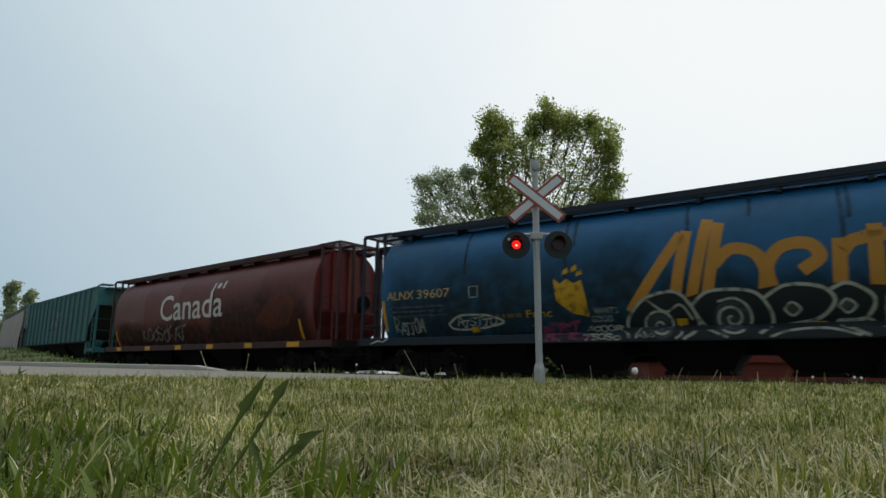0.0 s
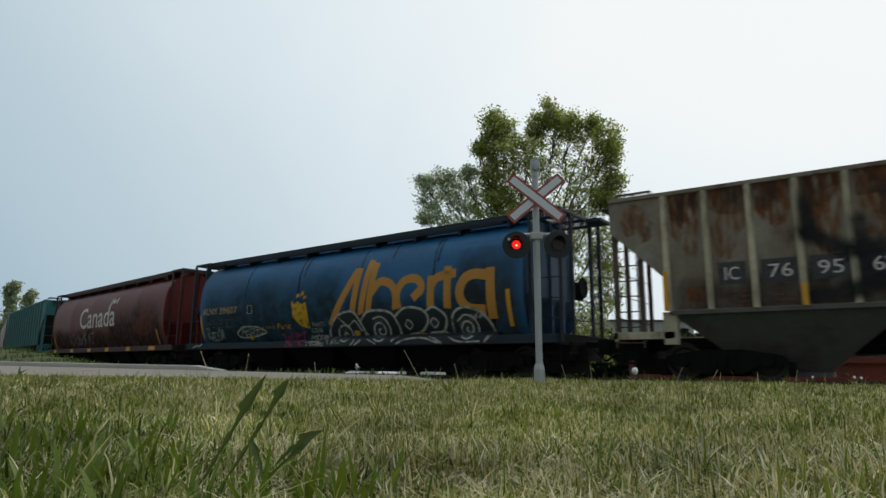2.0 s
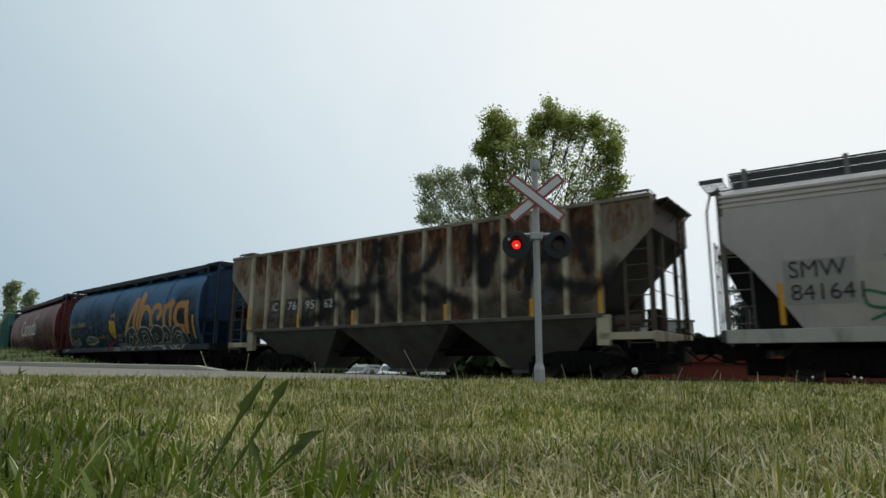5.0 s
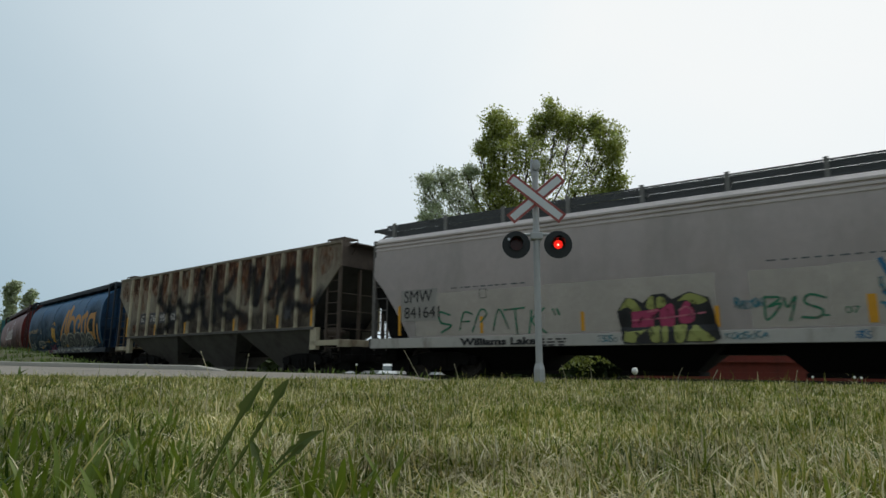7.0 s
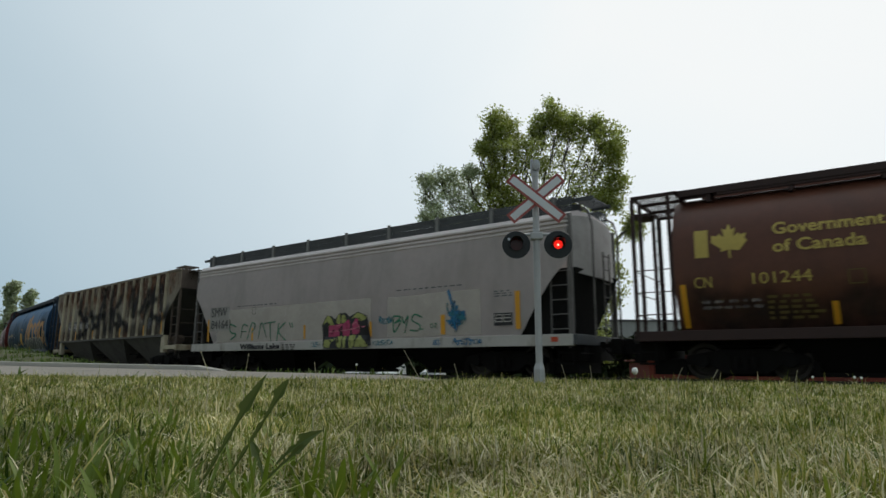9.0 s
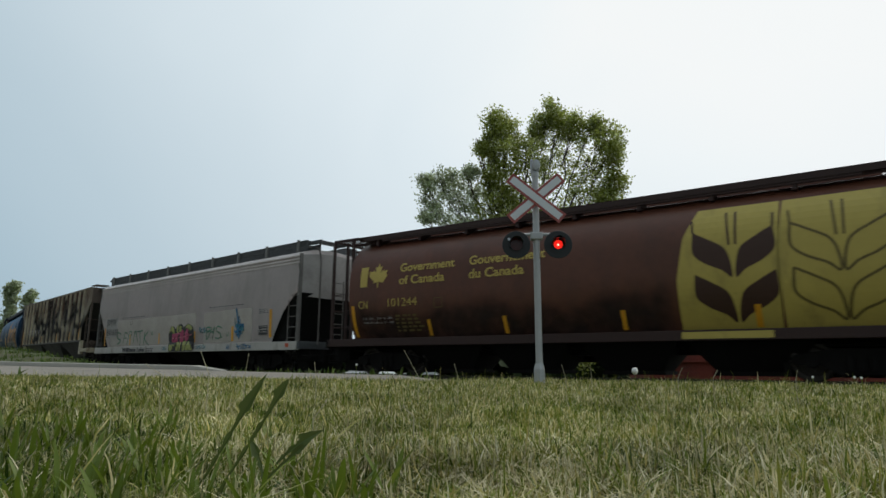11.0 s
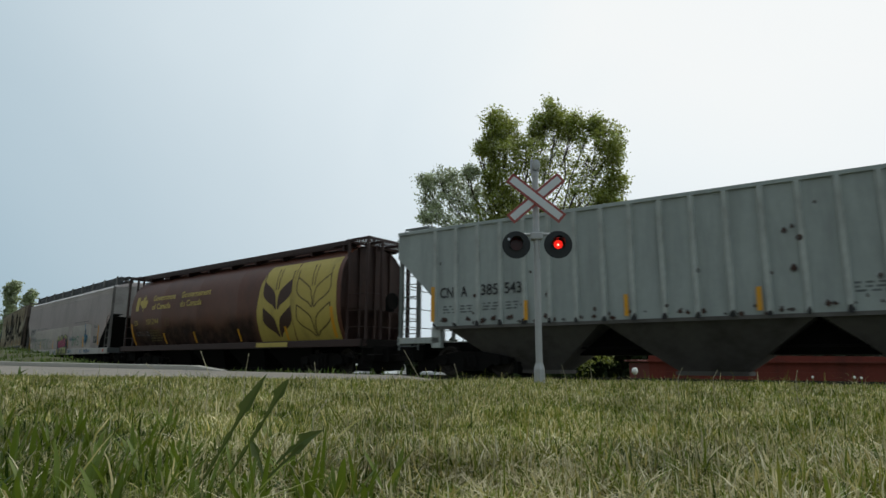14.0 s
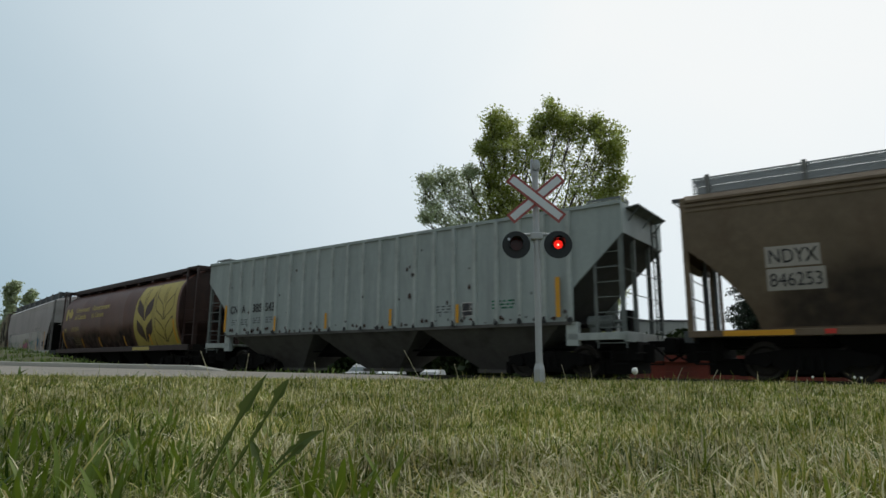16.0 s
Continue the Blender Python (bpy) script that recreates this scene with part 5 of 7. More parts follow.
word(c, "Williams Lake", -5.27, 0.88, 0.18, 2.4, P_BLACK, lambda z: 1.60, False, bold=0.012)
bars(c, -2.75, 0.98, 0.7, 0.04, 3, P_BLACK, lambda z: 1.60, 3)
wild_half = lambda z: 1.605 if z < 1.16 else smooth_half(z)
fill(c, [(-0.68, 1.64), (-0.45, 1.97), (-0.21, 1.94), (-0.04, 1.82), (0.18, 2.01), (0.48, 2.03), (0.65, 1.88), (1.04, 2.04), (1.47, 1.88), (1.42, 1.64), (1.25, 1.60), (1.34, 1.26), (1.68, 0.94), (1.47, 0.85), (0.95, 0.86), (0.65, 0.84), (0.05, 0.84), (-0.53, 0.84), (-0.60, 1.00), (-0.45, 1.19), (-0.36, 1.39), (-0.35, 1.58), (-0.45, 1.71)], P_BLACK, wild_half, proud=0.016, smooth=False)
fill(c, [(-0.63, 1.65), (-0.42, 1.94), (-0.24, 1.89), (-0.08, 1.62), (-0.25, 1.49), (-0.40, 1.73)], P_LIME, wild_half, proud=0.020)
fill(c, [(0.03, 1.71), (0.11, 1.94), (0.24, 1.95), (0.22, 1.64)], P_LIME, wild_half, proud=0.020)
fill(c, [(0.28, 1.69), (0.31, 1.94), (0.47, 1.92), (0.51, 1.77), (0.41, 1.69)], P_LIME, wild_half, proud=0.020)
fill(c, [(0.76, 1.82), (1.04, 2.00), (1.40, 1.86), (1.38, 1.77), (1.16, 1.73), (0.97, 1.84)], P_LIME, wild_half, proud=0.020)
fill(c, [(-0.53, 0.91), (-0.49, 1.13), (-0.36, 1.21), (0.05, 1.21), (-0.21, 1.00), (-0.27, 0.87)], P_LIME, wild_half, proud=0.020)
fill(c, [(0.05, 1.24), (0.35, 1.24), (0.33, 0.89), (0.13, 0.91)], P_LIME, wild_half, proud=0.020)
fill(c, [(0.36, 1.24), (0.52, 1.24), (0.50, 0.91), (0.39, 0.88)], P_LIME, wild_half, proud=0.020)
fill(c, [(0.65, 1.26), (0.95, 1.26), (0.86, 0.89), (0.69, 0.89)], P_LIME, wild_half, proud=0.020)
fill(c, [(0.97, 1.21), (1.16, 1.26), (1.29, 1.15), (1.51, 0.98), (1.49, 0.89), (0.97, 0.89), (0.91, 0.94)], P_LIME, wild_half, proud=0.020)
fill(c, [(-0.32, 1.62), (0.09, 1.64), (0.35, 1.67), (0.22, 1.45), (0.20, 1.26), (-0.32, 1.24)], P_MAGENTA, wild_half, proud=0.023)
fill(c, [(0.35, 1.64), (0.65, 1.77), (0.67, 1.28), (0.37, 1.26)], P_MAGENTA, wild_half, proud=0.023)
fill(c, [(0.80, 1.60), (0.97, 1.82), (1.12, 1.64), (1.10, 1.34), (0.80, 1.32)], P_MAGENTA, wild_half, proud=0.023)
strokes(c, [[(-0.32, 1.41), (0.52, 1.45), (1.38, 1.54)], [(0.78, 1.60), (0.95, 1.69), (1.08, 1.58), (1.08, 1.39)], [(0.05, 1.60), (0.33, 1.64)]], 0.04, P_ROSE, wild_half, proud=0.026)
strokes(c, [[(-0.34, 1.60), (-0.35, 1.21)], [(0.24, 1.49), (0.22, 1.24)], [(-0.04, 1.17), (0.11, 0.87)], [(0.35, 1.21), (0.36, 0.87)], [(0.56, 1.24), (0.53, 0.87)], [(0.91, 0.89), (0.99, 1.19)], [(0.25, 1.94), (0.26, 1.69)], [(1.16, 1.71), (1.21, 1.28)], [(-0.23, 1.13), (-0.08, 0.94)]], 0.045, P_BLACK, wild_half, proud=0.028)
strokes(c, [[(2.60, 1.82), (2.62, 1.32), (2.92, 1.66), (2.66, 1.6), (2.9, 1.78), (2.60, 1.82)], [(2.96, 1.8), (3.04, 1.58), (3.2, 1.8), (3.06, 1.28)], [(3.76, 1.74), (3.46, 1.83), (3.36, 1.66), (3.66, 1.5), (3.58, 1.34), (3.27, 1.36)]], 0.05, P_GREEN, G)
word(c, "07", 4.06, 1.40, 0.15, 0.26, P_GREEN, G)
bars(c, 3.68, 1.36, 0.12, 0.04, 1, P_GREEN, G, 1)
scribble(c, 2.0, 2.55, 1.6, 1.8, 12, 0.06, P_TEALSPRAY, G, 2)
scribble(c, 1.75, 2.6, 0.92, 1.08, 14, 0.04, P_TEALSPRAY, lambda z: 1.605, 3, False)
scribble(c, -1.2, -0.7, 0.9, 1.06, 10, 0.035, P_TEALSPRAY, lambda z: 1.605, 5, False)
strokes(c, [[(4.74, 2.5), (4.84, 2.2), (4.96, 1.86)]], 0.1, P_BLUESPRAY, G)
burst = random.Random(8)
for k in range(34):
    a, r = burst.uniform(0, 6.28), burst.uniform(0.16, 0.46)
    x, z = 5.02 + burst.uniform(-0.1, 0.1), 1.68 + burst.uniform(-0.1, 0.1)
    strokes(c, [[(x, z), (x + r * 0.5 * math.cos(a + 0.3), z + r * 0.5 * math.sin(a + 0.3)), (x + r * 0.8 * math.cos(a), z + r * math.sin(a))]], burst.uniform(0.06, 0.17), P_BLUESPRAY if k % 3 else P_TEALSPRAY, G, proud=0.018 + 0.0006 * k)
scribble(c, 4.9, 5.9, 0.9, 1.06, 14, 0.05, P_BLUESPRAY, lambda z: 1.605, 6, False)
scribble(c, 4.2, 4.45, 0.9, 1.08, 6, 0.03, P_BLUESPRAY, lambda z: 1.605, 7, False)
fill(c, [(6.31, 1.40), (6.90, 1.40), (6.90, 1.74), (6.31, 1.74)], P_BLACK, G, "stencil_panel", smooth=False)
for x0 in (6.36, 6.63):
    strokes(c, [[(x0, 1.5), (x0 + 0.22, 1.5), (x0 + 0.22, 1.69), (x0, 1.69), (x0, 1.5)], [(x0, 1.6), (x0 + 0.22, 1.6)]], 0.022, P_WHITE, G, "small_print", steps=1, proud=0.022)
bars(c, 6.40, 1.43, 0.42, 0.035, 1, P_WHITE, G, 4, curved=False)
bars(c, 6.31, 2.33, 0.5, 0.035, 3, P_FAINT, G, 9, curved=False)
strips(c, G, (-7.5,), 1.2, 2.1, 0.1)
strips(c, G, (-4.57, -1.58, 1.62), 1.2, 1.68, 0.1)
strips(c, G, (4.53,), 1.2, 1.78, 0.16)
strips(c, G, (7.07,), 1.28, 2.32, 0.16)
fill(c, [(8.05, 0.92), (8.25, 0.92), (8.25, 1.05), (8.05, 1.05)], paint_mat("red_marker", (0.55, 0.08, 0.03)), lambda z: 1.605, "marker", False, smooth=False)

# brown car: yellow panels with wheat leaves
c = car_brown
fill(c, [(2.86, 1.16), (2.86, 2.3), (3.05, 3.3), (3.4, 4.0), (5.12, 4.0), (5.02, 3.2), (4.96, 2.2), (4.98, 1.16)], P_WHEAT, H, "emblem_panel", smooth=False, proud=0.008)
fill(c, [(5.04, 1.16), (5.02, 2.2), (5.08, 3.2), (5.18, 4.0), (7.42, 4.02), (7.42, 1.16)], P_WHEAT, H, "emblem_panel", smooth=False, proud=0.008)
fill(c, [(2.88, 0.94), (4.8, 0.94), (4.8, 1.1), (2.88, 1.1)], P_WHEAT, lambda z: 1.52, "emblem_panel", False, smooth=False)
for cx, wide, filled in ((4.12, 0.84, True), (6.2, 0.90, False)):
    for g in (-1, 1):
        for dz in (0.0, -1.0):
            leaf = [(cx + g * wide, 3.42 + dz), (cx + g * wide * 1.02, 2.92 + dz), (cx + g * wide * 0.72, 2.66 + dz), (cx + g * wide * 0.3, 2.48 + dz), (cx + g * 0.05, 2.30 + dz),
                    (cx + g * 0.05, 2.60 + dz), (cx + g * wide * 0.2, 2.98 + dz), (cx + g * wide * 0.6, 3.22 + dz)]
            if filled:
                fill(c, leaf, P_LEAFBROWN, H, "emblem", proud=0.013)
            else:
                strokes(c, [leaf + [leaf[0]]], 0.055, P_LINEBROWN, H, "emblem", proud=0.013, steps=4)
        strokes(c, [[(cx + g * wide, 3.40), (cx + g * wide * 1.02, 3.72)], [(cx + g * 0.07, 3.05), (cx + g * 0.1, 3.85)]], 0.05, P_LEAFBROWN if filled else P_LINEBROWN, H, "emblem", proud=0.013)
fill(c, [(-7.12, 2.80), (-6.82, 2.80), (-6.82, 3.46), (-7.12, 3.46)], P_WHEATTEXT, H, "emblem", smooth=False)
LEAFHALF = [(0, 0.42), (0.06, 0.27), (0.14, 0.32), (0.10, 0.09), (0.20, 0.20), (0.23, 0.13), (0.37, 0.17), (0.33, 0.04), (0.38, -0.01), (0.17, -0.17), (0.20, -0.24), (0.02, -0.20), (0.016, -0.4)]
fill(c, [(-6.37 + a, 3.14 + b) for a, b in LEAFHALF] + [(-6.37 - a, 3.14 + b) for a, b in LEAFHALF[::-1][:-1]], P_WHEATTEXT, H, "emblem", smooth=False)
word(c, "Government", -5.48, 3.20, 0.26, 2.05, P_WHEATTEXT, H, bold=0.008)
word(c, "of Canada", -5.50, 2.80, 0.26, 1.72, P_WHEATTEXT, H, bold=0.008)
word(c, "Gouvernement", -2.92, 3.20, 0.26, 2.42, P_WHEATTEXT, H, bold=0.008)
word(c, "du Canada", -2.92, 2.80, 0.26, 1.78, P_WHEATTEXT, H, bold=0.008)
word(c, "CN", -7.18, 2.10, 0.25, 0.38, P_WHEATTEXT, H)
word(c, "101244", -5.95, 2.12, 0.25, 1.14, P_WHEATTEXT, H)
bars(c, -7.05, 1.74, 1.1, 0.07, 2, P_HAZE, H, 5, curved=True)
bars(c, -5.7, 1.80, 0.85, 0.06, 5, P_LINEBROWN, H, 6, curved=True)
strokes(c, [[(-4.16, 2.02), (-4.16, 2.3), (-3.88, 2.3), (-3.88, 2.02), (-4.16, 2.02)]], 0.03, P_LINEBROWN, H, "small_print", steps=1)
strips(c, H, (-7.44,), 1.2, 2.2, 0.13)
strips(c, H, (-4.45, -1.85, 1.50), 1.2, 1.68, 0.12)
strips(c, H, (4.52,), 1.18, 1.68, 0.13)
strips(c, H, (7.17,), 1.22, 2.26, 0.15)

# grey-green car
c = car_green
for text, x, w in (("CN", -7.20, 0.46), ("A", -6.48, 0.22), ("385", -5.80, 0.55), ("543", -5.04, 0.52)):
    word(c, text, x, 2.27 + 0.01 * (x + 7), 0.30, w, P_BLACK, F, False, bold=0.006)
for x, z in ((-7.1, 1.98), (-6.5, 1.98), (-5.75, 2.02), (-5.0, 2.02)):
    bars(c, x, z, 0.36, 0.045, 3, P_FAINT, F, int(x * 10))
bars(c, 3.05, 2.0, 0.6, 0.045, 3, P_FAINT, F, 3)
bars(c, 5.0, 2.05, 0.7, 0.05, 3, P_GREEN, F, 4)
fill(c, [(3.98, 1.70), (4.52, 1.70), (4.52, 2.10), (3.98, 2.10)], P_WHITE, F, "stencil_panel", False, 0.006, False)
for x0, x1, z0, z1 in ((4.0, 4.24, 1.86, 2.08), (4.26, 4.5, 1.86, 2.08), (4.0, 4.5, 1.72, 1.84)):
    fill(c, [(x0, z0), (x1, z0), (x1, z1), (x0, z1)], P_NUMPLATE, F, "stencil_panel", False, 0.010, False)
rs = random.Random(11)
for k in range(46):
    x, z = rs.uniform(-7.3, 7.3), rs.choice((rs.uniform(1.5, 1.8), rs.uniform(1.6, 4.2)))
    if k < 3:
        x, z = (-3.75, 2.16, 2.0)[k], (2.18, 3.06, 2.4)[k]
    w = rs.uniform(0.02, 0.06) if k > 2 else 0.075
    fill(c, [(x - w, z), (x, z + w * rs.uniform(0.8, 2)), (x + w, z), (x, z - w * rs.uniform(0.8, 1.6))], P_RUSTSPOT, lambda q: 1.6, "rust_spot", False, 0.004 + 0.06 * (k % 2))
for k in range(40):
    x, z = -7.2 + 14.4 * ((k * 0.618) % 1), rs.uniform(1.46, 1.62)
    w = rs.uniform(0.03, 0.11)
    fill(c, [(x - w, z), (x - w * 0.4, z + w * rs.uniform(0.3, 1.2)), (x + w * 0.5, z + w * rs.uniform(0.3, 0.9)), (x + w, z - 0.01), (x + w * 0.2, z - w * rs.uniform(0.3, 0.9))], P_RUSTSPOT, lambda q: 1.6, "rust_spot", False, 0.002 + 0.0005 * (k % 3), False)
for k in range(21):
    x = -7.375 + 14.75 * k / 20
    w = rs.uniform(0.05, 0.11)
    fill(c, [(x - w, 1.44), (x - w * 0.6, 1.5 + rs.uniform(0, 0.08)), (x + w * 0.3, 1.49 + rs.uniform(0, 0.12)), (x + w, 1.46), (x + w * 0.4, 1.40), (x - w * 0.5, 1.41)], P_BLACK, lambda q: 1.66, "rust_chip", False, 0.003, False)
strips(c, lambda z: 1.66, (-7.42,), 1.57, 2.61, 0.13, True)
strips(c, lambda z: 1.66, (-4.36, -1.64, 1.29, 3.86), 1.52, 2.05, 0.11, True)
strips(c, lambda z: 1.66, (7.06,), 1.55, 2.6, 0.13, True)

# tan car: number on a pale panel
c = car_tan
grime_and_shade(c, -7.0, 8.4, 1.16, 2.5, (0.035, 0.024, 0.016), G, 21)
grime_and_shade(c, -3.0, 7.9, 1.16, 3.2, (0.045, 0.03, 0.02), G, 22)
fill(c, [(-7.03, 2.46), (-5.98, 2.46), (-5.98, 2.92), (-7.03, 2.92)], P_CLEAN, G, "number_panel", smooth=False, proud=0.008)
fill(c, [(-7.03, 1.94), (-5.92, 1.94), (-5.92, 2.42), (-7.03, 2.42)], P_CLEAN, G, "number_panel", smooth=False, proud=0.008)
word(c, "NDYX", -6.95, 2.54, 0.31, 0.92, P_BLACK, G)
word(c, "846253", -6.97, 2.03, 0.29, 0.98, P_BLACK, G)
fill(c, [(-8.0, 0.985), (-6.6, 0.985), (-6.6, 1.105), (-8.0, 1.105)], M_YELLOW, lambda z: 1.61, "reflective_strip", False, 0.01, False)
fill(c, [(-6.05, 1.0), (-5.85, 1.0), (-5.85, 1.1), (-6.05, 1.1)], paint_mat("red_tail_marker", (0.7, 0.05, 0.03)), lambda z: 1.61, "marker", False, 0.01, False)



# ---- ground ----
def track_distance(x, y):
    """How far beyond (+) or before (-) the track's centre line a place lies, and where along it."""
    best = (1e9, 0.0, 0.0)
    for s, tx, ty, ca, sa in TRACK_LINE:
        d2 = (x - tx) ** 2 + (y - ty) ** 2
        if d2 < best[0]:
            best = (d2, s, (y - ty) * ca + (x - tx) * sa)
    return best[2], best[1]


TRACK_LINE = []
for q in range(-150, 91, 3):
    tx, ty, ta = track(q)
    TRACK_LINE.append((q, tx, ty, math.cos(radians(ta)), math.sin(radians(ta))))


def height(x, y):
    d, s = track_distance(x, y)
    z = -0.02 * smooth_step(5, 12, y)
    # shallow hollow along the ballast, then falling land beyond
    z -= 0.30 * smooth_step(-4.2, -1.9, d) * (1 - 0.2 * smooth_step(2, 6, d))
    z -= 1.2 * smooth_step(4, 26, d)
    # low grassy bank before the rails, far down the line
    far = smooth_step(-20, -44, s) if s < -20 else 0.0
    z += 1.15 * far * smooth_step(-9.0, -4.5, d) * (1 - smooth_step(-3.4, -2.0, d))
    return z


def axis_lines(lo, hi, fine_lo, fine_hi, fine, coarse):
    v, out = lo, []
    while v < hi:
        out.append(v)
        v += fine if fine_lo <= v < fine_hi else coarse
    return out + [hi]


def build_ground():
    bm = bmesh.new()
    xs = [-1500, -700, -350, -220] + axis_lines(-150, 60, -70, 30, 1.25, 6) + [110, 220, 500, 1500]
    ys = [-1500, -500, -150, -50, -15, -5] + axis_lines(-1, 70, 0, 50, 1.0, 5) + [120, 240, 600, 1800]
    grid = [[bm.verts.new((x, y, height(x, y) if abs(x) < 300 and abs(y) < 300 else -1.5)) for x in xs] for y in ys]
    for a, b in zip(grid, grid[1:]):
        for i in range(len(xs) - 1):
            bm.faces.new((a[i], a[i + 1], b[i + 1], b[i]))
    g = part("ground", bm, M_SOIL, None, smooth=True)
    tagged(g, "grassy ground of lawn, bank and lower land beyond", "ground", kind="structure")


build_ground()


# ---- track: ballast, rails, sleepers ----
def sweep(name, section, s0, s1, step, material, label, category, kind="structure"):
    bm = bmesh.new()
    prev = None
    s = s0
    while s <= s1:
        row = []
        for off, z in section:
            x, y, _ = track(s, HALF + off)
            row.append(bm.verts.new((x, y, z)))
        if prev:
            for i in range(len(row) - 1):
                bm.faces.new((prev[i], prev[i + 1], row[i + 1], row[i]))
        prev = row
        s += step
    bmesh.ops.recalc_face_normals(bm, faces=bm.faces[:])
    return tagged(part(name, bm, material), label, category, kind=kind)


sweep("ballast_bed", [(-2.6, -0.5), (-1.7, -0.2), (1.7, -0.2), (2.6, -0.5)], -140, 80, 4, M_BALLAST, "grey crushed-stone ballast bed under the rails", "ballast")
for k, o in enumerate((-0.75, 0.75)):
    sweep("rail", [(o - 0.07, -0.18), (o - 0.015, -0.15), (o - 0.015, -0.05), (o - 0.036, -0.035), (o - 0.036, -0.002), (o + 0.036, -0.002), (o + 0.036, -0.035), (o + 0.015, -0.05), (o + 0.015, -0.15), (o + 0.07, -0.18)],
          -140, 80, 4, M_STEEL, "worn steel rail on dark sleepers", "rail", kind="structure")


# ---- road, kerb ----
def road_point(u, v):
    """u along the road from its far left to the rails, v across from its near edge to its kerb."""
    near = Vector((-26.0, 0.2)).lerp(Vector((-6.4, 9.6)), u)
    far = Vector((-33.0, 6.0)).lerp(Vector((-9.2, 12.0)), u)
    p = near.lerp(far, v)
    zn = 0.02
    zf = 0.33 * (1 - u) + 0.06 * u
    return Vector((p.x, p.y, zn + (zf - zn) * v))


bm = bmesh.new()
rows = [[bm.verts.new(road_point(i / 24, j / 6)) for j in range(7)] for i in range(25)]
for a, b in zip(rows, rows[1:]):
    for j in range(6):
        bm.faces.new((a[j], b[j], b[j + 1], a[j + 1]))
low = bmesh.ops.extrude_face_region(bm, geom=bm.faces[:])
bmesh.ops.translate(bm, verts=[g for g in low["geom"] if isinstance(g, bmesh.types.BMVert)], vec=(0, 0, -0.6))
bmesh.ops.recalc_face_normals(bm, faces=bm.faces[:])
tagged(part("road", bm, M_ROAD), "worn pale grey asphalt road beside the lawn", "road", kind="structure")


def kerb_line():
    bm = bmesh.new()
    prev = None
    n = 20
    for i in range(n + 1):
        u = 0.78 * i / n
        p = road_point(u, 1.0)
        t = (road_point(u + 0.01, 1.0) - road_point(u - 0.01, 1.0)).normalized()
        side = Vector((-t.y, t.x, 0)).normalized()
        up = 0.13 if i < n else 0.02
        row = [bm.verts.new(p + side * a + Vector((0, 0, b))) for a, b in ((0, -0.2), (0.01, up - 0.02), (0.03, up), (0.28, up), (0.3, -0.2))]
        if prev:
            for k in range(4):
                bm.faces.new((prev[k], prev[k + 1], row[k + 1], row[k]))
        prev = row
    bm.faces.new(prev)
    bmesh.ops.recalc_face_normals(bm, faces=bm.faces[:])
    tagged(part("kerb", bm, M_KERB), "pale weathered concrete kerb along the road", "kerb", kind="structure")


kerb_line()


# ---- crossing signal ----
flap_list = []

